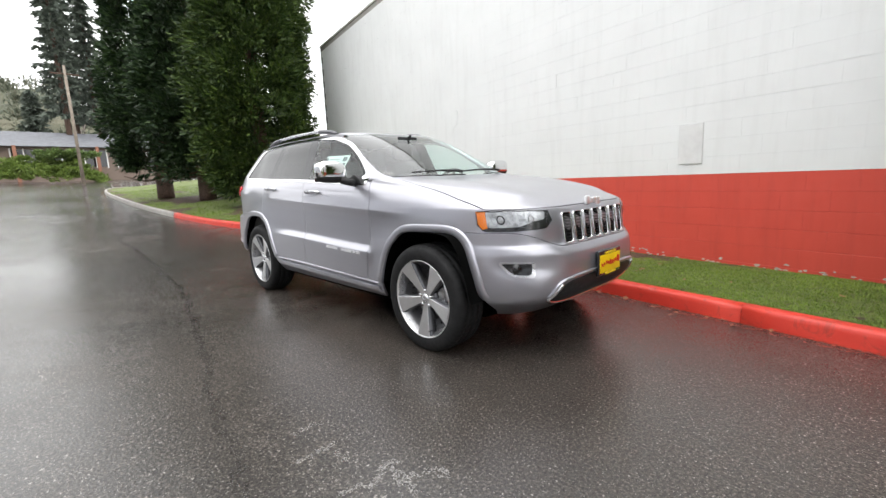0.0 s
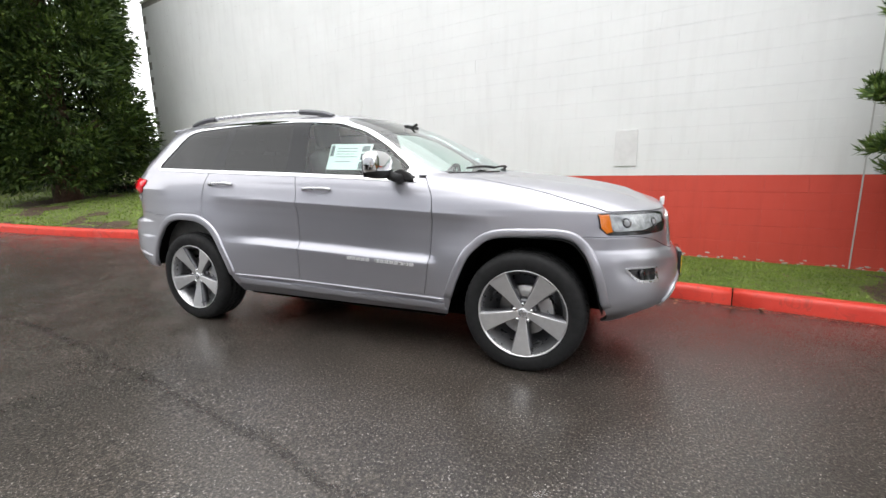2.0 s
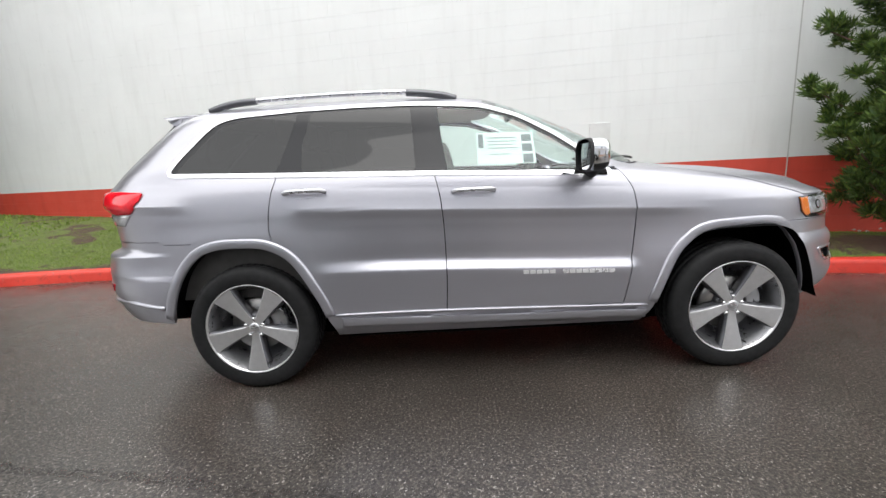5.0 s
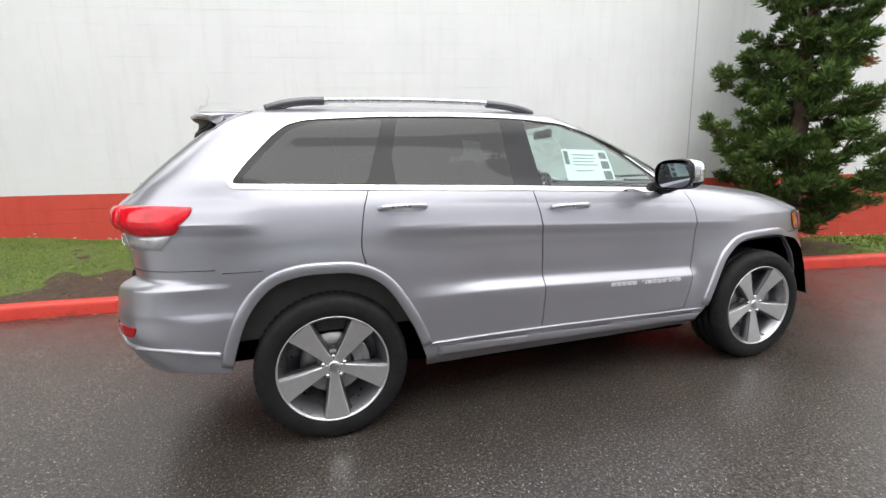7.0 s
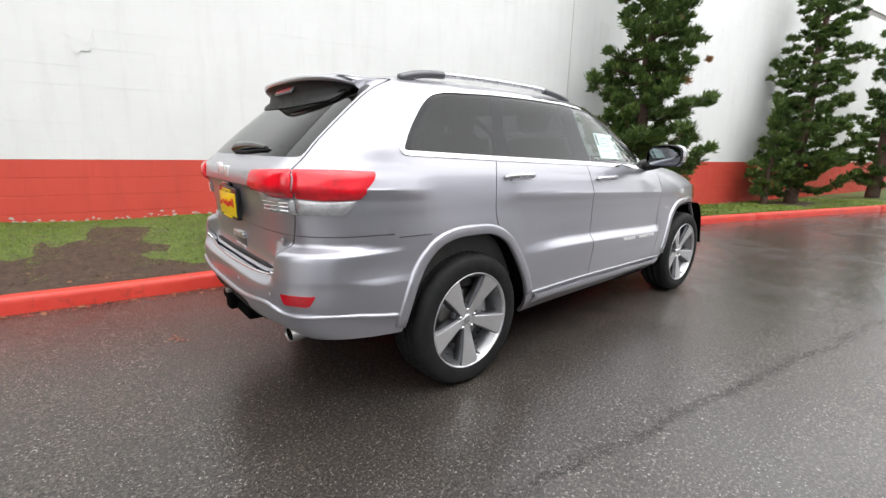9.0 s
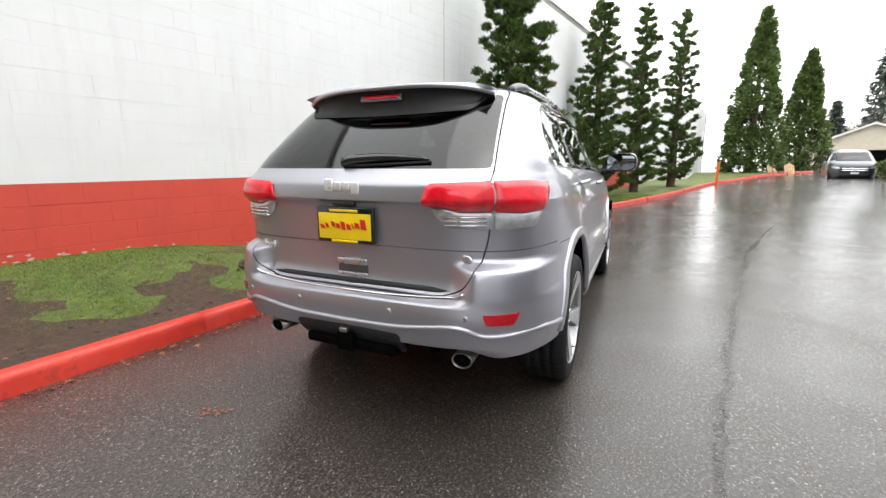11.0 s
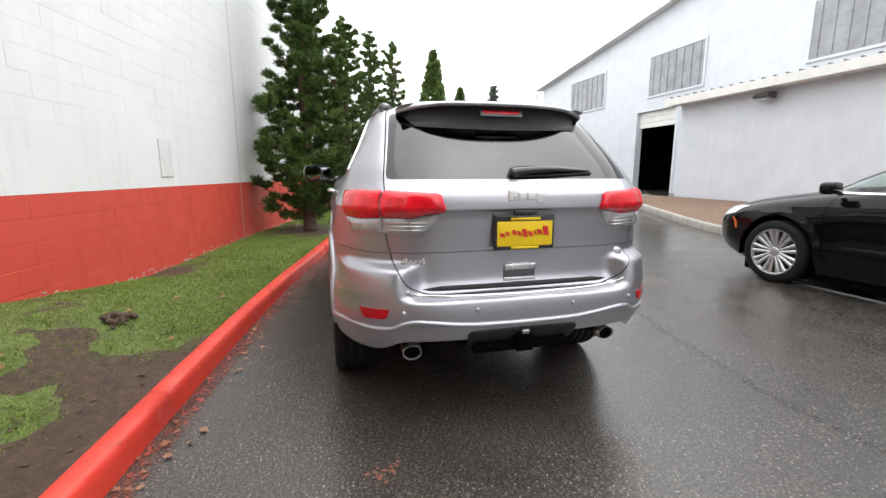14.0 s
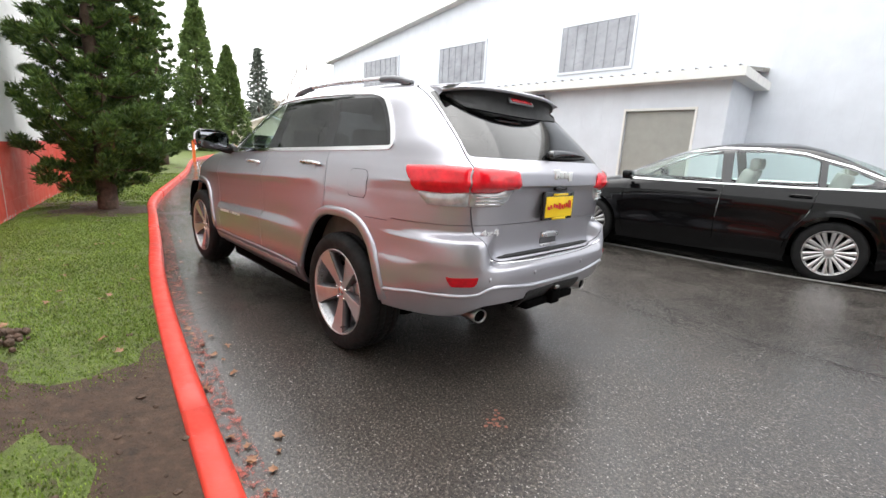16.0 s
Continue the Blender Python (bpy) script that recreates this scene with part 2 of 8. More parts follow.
MUD = soil_or_turf("bare_damp_soil", (0.028, 0.016, 0.010), (0.078, 0.046, 0.028), (0.15, 0.095, 0.060), (0.115, 0.135, 0.035), 0.60)
BLADE = leafy("grass_blade", (0.115, 0.185, 0.022), (0.27, 0.36, 0.060))
BARK = plain("brown_bark", (0.10, 0.062, 0.045), 0.85, 0.0, 0.4, 18, bump=0.9, bscale=30)
PINE = leafy("pine_needles", (0.040, 0.085, 0.022), (0.20, 0.29, 0.06))
# greyed needles: the haze of distance is painted into the green
FARFIR = leafy("haze_greyed_needles", (0.085, 0.105, 0.085), (0.15, 0.175, 0.135))
CEDAR = leafy("cedar_sprays", (0.018, 0.040, 0.010), (0.125, 0.185, 0.036))
DARKCEDAR = leafy("dark_cedar_sprays", (0.014, 0.032, 0.013), (0.055, 0.095, 0.026))
GREENCEDAR = leafy("green_cedar_sprays", (0.075, 0.125, 0.035), (0.20, 0.27, 0.075))
DRYLEAF = plain("brown_fallen_leaf", (0.22, 0.10, 0.045), 0.5, 0.0, 0.35, 25)
DEADNEEDLE = plain("dead_brown_needles", (0.36, 0.19, 0.09), 0.7, 0.0, 0.3, 15)
METALWALL = plain("pale_painted_metal_siding", (0.66, 0.69, 0.745), 0.45, 0.0, 0.05, 2)
WHITEPAINT = plain("white_trim_paint", (0.78, 0.77, 0.74), 0.5, 0.0, 0.06, 5)
GREYDOOR = plain("grey_door_paint", (0.33, 0.33, 0.30), 0.5, 0.0, 0.06, 4)

# ---- mesh helpers ----
def pchip(xs, ys):
    """Smooth, non-overshooting curve through a short table."""
    xs, ys = np.array(xs, float), np.array(ys, float)
    h, d = np.diff(xs), np.diff(ys) / np.diff(xs)
    m = np.zeros(len(xs))
    m[0], m[-1] = d[0], d[-1]
    for i in range(1, len(xs) - 1):
        if d[i - 1] * d[i] > 0:
            w1, w2 = 2 * h[i] + h[i - 1], h[i] + 2 * h[i - 1]
            m[i] = (w1 + w2) / (w1 / d[i - 1] + w2 / d[i])

    def f(x):
        x = np.clip(np.asarray(x, float), xs[0], xs[-1])
        i = np.clip(np.searchsorted(xs, x, side="right") - 1, 0, len(xs) - 2)
        t = (x - xs[i]) / h[i]
        return ((1 + 2 * t) * (1 - t) ** 2 * ys[i] + t * (1 - t) ** 2 * h[i] * m[i]
                + t * t * (3 - 2 * t) * ys[i + 1] + t * t * (t - 1) * h[i] * m[i + 1])
    return f


def sstep(a, b, x):
    t = np.clip((np.asarray(x, float) - a) / (b - a), 0, 1)
    return t * t * (3 - 2 * t)


def round_poly(pts, r=0.03, n=5):
    """A polygon with its corners rounded."""
    out = []
    k = len(pts)
    for i in range(k):
        a, b, c = (np.array(pts[j % k], float) for j in (i - 1, i, i + 1))
        ra = min(r, 0.45 * np.linalg.norm(a - b), 0.45 * np.linalg.norm(c - b))
        p, q = b + (a - b) / np.linalg.norm(a - b) * ra, b + (c - b) / np.linalg.norm(c - b) * ra
        for t in np.linspace(0, 1, n):
            out.append((1 - t) ** 2 * p + 2 * t * (1 - t) * b + t * t * q)
    return np.array(out)


def spline(pts, n=8, closed=False):
    """Catmull-Rom through points of any dimension."""
    p = np.array(pts, float)
    k = len(p)
    out = []
    for i in range(k if closed else k - 1):
        a, b, c, d = ((p[(i + j) % k] if closed else p[min(max(i + j, 0), k - 1)]) for j in (-1, 0, 1, 2))
        for t in np.linspace(0, 1, n, endpoint=False):
            out.append(0.5 * (2 * b + (c - a) * t + (2 * a - 5 * b + 4 * c - d) * t * t + (3 * b - a - 3 * c + d) * t ** 3))
    if not closed:
        out.append(p[-1])
    return np.array(out)


def sdf(poly, px, py):
    """Signed distance to a polygon, below zero inside."""
    poly = np.asarray(poly, float)
    px, py = np.asarray(px, float), np.asarray(py, float)
    best, inside = np.full(px.shape, 1e9), np.zeros(px.shape, bool)
    for (ax, ay), (bx, by) in zip(poly, np.roll(poly, -1, 0)):
        ex, ey = bx - ax, by - ay
        t = np.clip(((px - ax) * ex + (py - ay) * ey) / (ex * ex + ey * ey + 1e-12), 0, 1)
        best = np.minimum(best, np.hypot(px - ax - t * ex, py - ay - t * ey))
        inside ^= ((ay > py) != (by > py)) & (px < ex * (py - ay) / (ey if abs(ey) > 1e-12 else 1e-12) + ax)
    return np.where(inside, -best, best)


class Cuttable:
    """A polygon mesh that can be cut along the zero line of a function of its vertices."""

    def __init__(self, verts, faces):
        self.v, self.f = np.array(verts, float), [list(f) for f in faces]

    def cut(self, fn):
        val = np.asarray(fn(self.v), float)
        val = np.where(np.abs(val) < 1e-5, 1e-5, val)
        pos = (val > 0).tolist()
        extra, cache, out = [], {}, []
        base = len(self.v)
        for f in self.f:
            s = [pos[i] for i in f]
            if all(s) or not any(s):
                out.append(f)
                continue
            A, B = [], []
            for k, i in enumerate(f):
                j = f[(k + 1) % len(f)]
                (A if pos[i] else B).append(i)
                if pos[i] != pos[j]:
                    key = (i, j) if i < j else (j, i)
                    if key not in cache:
                        t = val[key[0]] / (val[key[0]] - val[key[1]])
                        cache[key] = base + len(extra)
                        extra.append(self.v[key[0]] * (1 - t) + self.v[key[1]] * t)
                    A.append(cache[key])
                    B.append(cache[key])
            if len(A) > 2:
                out.append(A)
            if len(B) > 2:
                out.append(B)
        if extra:
            self.v = np.vstack([self.v, extra])
        self.f = out
        return self

    def centres(self):
        return np.array([self.v[f].mean(0) for f in self.f])

    def keep(self, mask):
        self.f = [f for f, k in zip(self.f, mask) if k]
        return self

    def only(self, mask):
        """The chosen faces as (verts, faces)."""
        faces = [f for f, k in zip(self.f, mask) if k]
        used = sorted({i for f in faces for i in f})
        where = {i: n for n, i in enumerate(used)}
        return self.v[used], [[where[i] for i in f] for f in faces]


def join(*pieces):
    vs, fs, n = [], [], 0
    for v, f in pieces:
        if len(f) == 0:
            continue
        vs.append(np.asarray(v, float))
        fs += [[i + n for i in q] for q in f]
        n += len(v)
    return np.vstack(vs), fs


def mirrored(piece):
    v, f = piece
    v = np.array(v, float)
    v[:, 1::3] *= -1
    return v, [q[::-1] for q in f]


def weld(piece, d=1e-4):
    v, f = piece
    key, where, back = {}, [], []
    for p in np.round(np.asarray(v)[:, :3] / d).astype(int).tolist():
        p = tuple(p)
        if p not in key:
            key[p] = len(key)
            back.append(len(where))
        where.append(key[p])
    nv = np.asarray(v)[back]
    nf = []
    for q in f:
        q2 = [where[i] for i in q]
        q2 = [i for k, i in enumerate(q2) if i != q2[k - 1]]
        if len(q2) > 2:
            nf.append(q2)
    return nv, nf


def vnormals(piece):
    v, f = piece
    n = np.zeros_like(v)
    for q in f:
        p = v[q]
        a = np.cross(p, np.roll(p, -1, 0)).sum(0)
        n[q] += a
    return n / np.maximum(np.linalg.norm(n, axis=1, keepdims=True), 1e-12)


def rimmed(piece, depth):
    """The sheet with its open edges turned inwards, so that it has thickness at the gaps."""
    v, f = piece
    count = {}
    for q in f:
        for a, b in zip(q, q[1:] + q[:1]):
            count[(a, b)] = count.get((a, b), 0) + 1
    nrm = vnormals(piece)
    nv, nf, idx = [v], list(f), {}
    top, n = [], len(v)
    for (a, b) in list(count):
        if (b, a) in count:
            continue
        ids = []
        for i in (a, b):
            if i not in idx:
                idx[i] = n + len(top)
                top += [v[i], v[i] - nrm[i] * depth]
            ids.append(idx[i])
        nf.append([ids[1], ids[0], ids[0] + 1, ids[1] + 1])
    if top:
        nv.append(np.array(top))
    return np.vstack(nv), nf


def mesh_of(name, piece, material=None, smooth=True):
    me = bpy.data.meshes.new(name)
    v, f = piece
    me.from_pydata(np.asarray(v, float).tolist(), [], [list(q) for q in f])
    me.polygons.foreach_set("use_smooth", [smooth] * len(me.polygons))
    if material:
        me.materials.append(material)
    me.update()
    return me


def part(name, piece, material, parent=None, label="", smooth=True):
    """One mesh object, from (verts, faces) or a bmesh, under a thing or a part."""
    if isinstance(piece, bmesh.types.BMesh):
        me = bpy.data.meshes.new(name)
        piece.to_mesh(me)
        piece.free()
        me.materials.append(material)
        me.polygons.foreach_set("use_smooth", [smooth] * len(me.polygons))
    elif isinstance(piece, bpy.types.Mesh):
        me = piece
    else:
        me = mesh_of(name, piece, material, smooth)
    ob = new(name, me)
    if parent:
        ob.parent = parent
    if label:
        ob["label"] = label
    return ob


def thing(name, m, label, category, group="", kind=""):
    ob = new(name)
    ob.matrix_basis = m
    ob.empty_display_size = 0.1
    return tagged(ob, label, category, group, kind)


def boxp(lo, hi, bevel=0.0):
    """A box with chamfered edges as (verts, faces)."""
    bm = bmesh.new()
    bmesh.ops.create_cube(bm, size=1)
    for v in bm.verts:
        v.co = Vector([(lo[i] + hi[i]) / 2 + v.co[i] * (hi[i] - lo[i]) for i in range(3)])
    if bevel:
        bmesh.ops.bevel(bm, geom=bm.edges[:], offset=bevel, segments=2, affect="EDGES", profile=0.6)
    return from_bm(bm)


def from_bm(bm):
    bm.verts.index_update()
    out = np.array([v.co[:] for v in bm.verts]), [[v.index for v in f.verts] for f in bm.faces]
    bm.free()
    return out


def moved(piece, m):
    v, f = piece
    m = np.array(m)
    return np.asarray(v) @ m[:3, :3].T + m[:3, 3], f


def lathe(profile, n=48, axis="y", bump=None):
    """Profile of (radius, height along the axis) turned round the axis; closed profiles repeat their first point."""
    prof = np.array(profile, float)
    vs = []
    for k in range(n):
        a = 2 * math.pi * k / n
        for j, (r, h) in enumerate(prof):
            rr = r + (bump(j, k) if bump else 0)
            vs.append((rr * math.sin(a), h, rr * math.cos(a)) if axis == "y" else (rr * math.cos(a), rr * math.sin(a), h))
    m = len(prof)
    fs = []
    for k in range(n):
        for j in range(m - 1):
            a, b = k * m + j, ((k + 1) % n) * m + j
            fs.append([a, a + 1, b + 1, b] if axis == "y" else [a, b, b + 1, a + 1])
    return np.array(vs), fs


def tube(path, r, n=8, caps=True):
    """A round bar along points; r: one radius or one a point."""
    p = np.array(path, float)
    rs = np.broadcast_to(np.asarray(r, float), (len(p),))
    tan = np.gradient(p, axis=0)
    tan /= np.maximum(np.linalg.norm(tan, axis=1, keepdims=True), 1e-9)
    vs, fs = [], []
    up = np.array([0.0, 0, 1]) if abs(tan[0][2]) < 0.9 else np.array([1.0, 0, 0])
    for i in range(len(p)):
        a = np.cross(tan[i], up)
        a /= max(np.linalg.norm(a), 1e-9)
        b = np.cross(a, tan[i])
        up = b if abs(np.dot(b, up)) > 0.2 else up
        for k in range(n):
            t = 2 * math.pi * k / n
            vs.append(p[i] + rs[i] * (a * math.cos(t) + b * math.sin(t)))
    for i in range(len(p) - 1):
        for k in range(n):
            fs.append([i * n + k, i * n + (k + 1) % n, (i + 1) * n + (k + 1) % n, (i + 1) * n + k])
    if caps:
        fs += [list(range(n))[::-1], [(len(p) - 1) * n + k for k in range(n)]]
    return np.array(vs), fs


def prism(poly, lo, hi, axis="y", bevel=0.0):
    """A polygon of the other two axes, drawn out along one axis."""
    bm = bmesh.new()
    put = {"y": lambda a, b, c: (a, c, b), "x": lambda a, b, c: (c, a, b), "z": lambda a, b, c: (a, b, c)}[axis]
    f = bm.faces.new([bm.verts.new(put(a, b, lo)) for a, b in poly])
    g = bmesh.ops.extrude_face_region(bm, geom=[f])
    d = Vector(put(0, 0, hi - lo))
    bmesh.ops.translate(bm, vec=d, verts=[e for e in g["geom"] if isinstance(e, bmesh.types.BMVert)])
    bmesh.ops.recalc_face_normals(bm, faces=bm.faces[:])
    if bevel:
        bmesh.ops.bevel(bm, geom=bm.edges[:], offset=bevel, segments=2, affect="EDGES", profile=0.6)
    return from_bm(bm)


class Shell:
    """Half of a car's outer skin (the right half, y below zero) as a sheet over (s, z): s runs from the nose's centre
    round the corner, along the side and to the tail's centre."""

    def __init__(self, zs, xf, xr, w, xm, nf, mf, nr, mr, push, cols=200, dense=700):
        th = np.linspace(0, math.pi, dense)
        c, s = np.cos(th), np.sin(th)
        rows = []
        for z in zs:
            af, ar, ww = xf(z) - xm, xm - xr(z), w(z)
            n, m = np.where(c > 0, nf, nr), np.where(c > 0, mf, mr)
            x = np.where(c > 0, af, ar) * np.sign(c) * np.abs(c) ** (2 / n) + xm
            y = ww * np.abs(s) ** (2 / m)
            x, y = push(x, y, np.full_like(x, z))
            d = np.concatenate([[0], np.cumsum(np.hypot(np.diff(x), np.diff(y)) + 1e-6)])
            t = np.linspace(0, d[-1], cols)
            rows.append(np.stack([np.interp(t, d, x), -np.interp(t, d, y), np.full(cols, z)], 1))
        self.P, self.zs, self.cols = np.array(rows), np.array(zs, float), cols
        dx, dz = np.gradient(self.P, axis=1), np.gradient(self.P, self.zs, axis=0)
        n = np.cross(dz, dx)
        self.N = n / np.maximum(np.linalg.norm(n, axis=2, keepdims=True), 1e-9)
        k = self.N[len(zs) // 3, cols // 2]
        if k[1] > 0:
            self.N = -self.N

    def at(self, s, z, off=0.0):
        s, z = np.asarray(s, float), np.asarray(z, float)
        i = np.clip(np.searchsorted(self.zs, z, side="right") - 1, 0, len(self.zs) - 2)
        v = np.clip((z - self.zs[i]) / (self.zs[i + 1] - self.zs[i]), 0, 1)[:, None]
        u = np.clip(s, 0, 1) * (self.cols - 1)
        j = np.clip(u.astype(int), 0, self.cols - 2)
        u = (u - j)[:, None]

        def mix(A):
            return (A[i, j] * (1 - u) + A[i, j + 1] * u) * (1 - v) + (A[i + 1, j] * (1 - u) + A[i + 1, j + 1] * u) * v
        n = mix(self.N)
        return mix(self.P) + n / np.maximum(np.linalg.norm(n, axis=1, keepdims=True), 1e-9) * off

    def row(self, z):
        i = int(np.clip(np.searchsorted(self.zs, z) - 1, 0, len(self.zs) - 2))
        v = (z - self.zs[i]) / (self.zs[i + 1] - self.zs[i])
        return self.P[i] * (1 - v) + self.P[i + 1] * v

    def sx(self, x, z):
        r = self.row(z)
        return float(np.interp(-x, -r[:, 0], np.linspace(0, 1, self.cols)))

    def sy(self, y, z, rear=False):
        r = self.row(z)
        h = self.cols // 3
        t = np.linspace(0, 1, self.cols)
        if rear:
            return float(np.interp(-abs(y), r[-h:, 1][0:] if r[-h, 1] < r[-1, 1] else r[-h:, 1][::-1], t[-h:]))
        return float(np.interp(abs(y), -r[:h, 1], t[:h]))

    def sheet(self):
        n, m = self.P.shape[:2]
        fs = [[i * m + j, (i + 1) * m + j, (i + 1) * m + j + 1, i * m + j + 1] for i in range(n - 1) for j in range(m - 1)]
        return Cuttable(np.hstack([self.P.reshape(-1, 3), self.N.reshape(-1, 3)]), fs)

    def panel(self, poly, off=0.004, depth=0.008, inner=None, step=0.02, dome=0.0):
        """A plate on the skin; poly (and inner, a hole in it) in (s, z)."""
        L = 6.6
        q = np.array(poly, float) * (L, 1)
        lo, hi = q.min(0) - 1e-3, q.max(0) + 1e-3
        nx, nz = (max(3, min(160, int((hi[k] - lo[k]) / step) + 2)) for k in (0, 1))
        gx, gz = np.meshgrid(np.linspace(lo[0], hi[0], nx), np.linspace(lo[1], hi[1], nz), indexing="ij")
        c = Cuttable(np.stack([gx.ravel(), gz.ravel(), 0 * gx.ravel()], 1),
                     [[a * nz + b, a * nz + b + 1, (a + 1) * nz + b + 1, (a + 1) * nz + b] for a in range(nx - 1) for b in range(nz - 1)])
        c.cut(lambda v: sdf(q, v[:, 0], v[:, 1]))
        qi = None if inner is None else np.array(inner, float) * (L, 1)
        if qi is not None:
            c.cut(lambda v: sdf(qi, v[:, 0], v[:, 1]))
        m = c.centres()
        ok = sdf(q, m[:, 0], m[:, 1]) < 0
        if qi is not None:
            ok &= sdf(qi, m[:, 0], m[:, 1]) > 0
        v, f = c.only(ok)
        lift = np.minimum(1, np.maximum(0, -sdf(q, v[:, 0], v[:, 1])) / 0.03) if dome else 0
        p3 = self.at(v[:, 0] / L, v[:, 1], 0)
        n3 = self.at(v[:, 0] / L, v[:, 1], 1) - p3
        p3 = p3 + n3 * (off + dome * np.sqrt(lift) if dome else off)[..., None] if dome else p3 + n3 * off
        piece = (p3, f)
        n = vnormals(piece)
        if (n * n3).sum() < 0:
            piece = (p3, [g[::-1] for g in f])
        return rimmed(piece, depth)

# ---- ground, kerb, lawn ----
_gx = pchip([-200, -60, -30, -12, -6, -2.5, 60], [5.5, 2.7, 1.28, 0.43, 0.155, 0.0, 0.0])
_gy = pchip([-200, -60, -30, -12, -9.6, -8, -6.2, -4.2, -3, -1.5, 200], [2.0, 1.4, 0.9, 0.54, 0.45, 0.30, 0.14, 0.085, 0.035, 0.0, 0.0])


def gz(x, y):
    """Height of the asphalt."""
    return np.maximum(_gx(x), 0) + _gy(y)


def spaced(lo, hi, fine_lo, fine_hi, step, grow=1.25):
    out = list(np.arange(fine_lo, fine_hi + 1e-6, step))
    s, v = step, fine_hi
    while v < hi:
        s *= grow
        v += s
        out.append(min(v, hi))
    s, v = step, fine_lo
    while v > lo:
        s *= grow
        v -= s
        out.insert(0, max(v, lo))
    return np.unique(np.round(out, 4))


def make_ground():
    xs, ys = spaced(-900, 900, -9, 14, 0.5), spaced(-900, 900, -14, 5, 0.5)
    X, Y = np.meshgrid(xs, ys, indexing="ij")
    Z = gz(X, Y) + 0.004 * np.sin(X * 1.1) * np.sin(Y * 0.9 + 1)
    n = len(ys)
    fs = [[i * n + j, (i + 1) * n + j, (i + 1) * n + j + 1, i * n + j + 1] for i in range(len(xs) - 1) for j in range(n - 1)]
    return np.stack([X.ravel(), Y.ravel(), Z.ravel()], 1), fs


tagged(part("ground", make_ground(), ASPHALT), "dark wet asphalt of a parking drive", "asphalt", kind="structure")

KERB = spline([(36, -12.5), (31, -8.2), (26.6, -5.7), (21, -3.95), (16.5, -2.7), (12, -1.3), (8, -0.05), (6, 0.5), (4.2, 0.83), (3.08, 1.03), (2, 1.22), (1, 1.41), (0, 1.575), (-1, 1.715), (-2, 1.835), (-3, 1.935),
               (-3.8, 1.94), (-4.7, 1.80), (-6, 1.36), (-7.3, 0.93), (-9.9, 0.47), (-16, 0.22), (-25, 0.4), (-31, 0.95), (-33.6, 2.0), (-33, 3.6), (-29, 5.6), (-24, 7.5)], 10)
_kd = np.concatenate([[0], np.cumsum(np.linalg.norm(np.diff(KERB, axis=0), axis=1))])


def kerb_at(s):
    return np.array([np.interp(s, _kd, KERB[:, 0]), np.interp(s, _kd, KERB[:, 1])])


def kerb_frame(s):
    p, d = kerb_at(s), kerb_at(s + 0.05) - kerb_at(s - 0.05)
    d = d / np.linalg.norm(d)
    return p, np.array([d[1], -d[0]]) * 1.0   # towards the lawn


def kerb_s_at_x(x):
    i = np.argmax(KERB[:, 0] < x)
    return float(_kd[i])


WALL_A = radians(-10.5)
WALL_O = np.array((2.0, 2.965))
WALL_D, WALL_N = np.array((math.cos(WALL_A), math.sin(WALL_A))), np.array((math.sin(WALL_A), -math.cos(WALL_A)))
WALL_U0, WALL_U1, WALL_H = -12.9, 20.4, 5.95


def kerb_piece(s0, s1):
    prof = [(0.0, -0.08), (0.010, 0.09), (0.018, 0.118), (0.030, 0.134), (0.048, 0.14), (0.118, 0.143), (0.134, 0.132), (0.14, 0.0)]
    n = max(3, int((s1 - s0) / 0.25) + 1)
    vs, fs = [], []
    for s in np.linspace(s0 + 0.006, s1 - 0.006, n):
        p, nn = kerb_frame(s)
        g = float(gz(p[0], p[1]))
        for o, h in prof:
            q = p + nn * o
            vs.append((q[0], q[1], g + h))
    k = len(prof)
    for i in range(n - 1):
        for j in range(k - 1):
            fs.append([i * k + j, i * k + j + 1, (i + 1) * k + j + 1, (i + 1) * k + j])
    fs += [list(range(k))[::-1], [(n - 1) * k + j for j in range(k)]]
    v = np.array(vs)
    return (v, fs) if vnormals((v, fs))[4::k, 2].mean() > 0 else (v, [f[::-1] for f in fs])


kerb = thing("kerb", pose(0, 0, 0), "curved concrete kerb painted bright red, chipped in places", "kerb", kind="structure")
_joint = kerb_s_at_x(-1.85)
_s = _joint - 4.93 * 12
while _s < _kd[-1] - 1:
    a, b = max(_s, 0.1), min(_s + 4.93, _kd[-1] - 0.1)
    if b - a > 0.5:
        red = kerb_at((a + b) / 2)[0] > -10.2
        part("kerb_stone", kerb_piece(a, b), KERBRED if red else CONCRETE, kerb, "" if red else "bare grey kerb stone")
    _s += 4.93

_rise = pchip([-40, -11, -4, -1.9, -1, 0.2, 1.2, 3.7, 10, 40], [0.35, 0.30, 0.30, 0.33, 0.24, 0.08, -0.02, -0.01, -0.08, -0.1])


def wall_y(x):
    return WALL_O[1] + (x - WALL_O[0]) * math.tan(WALL_A)


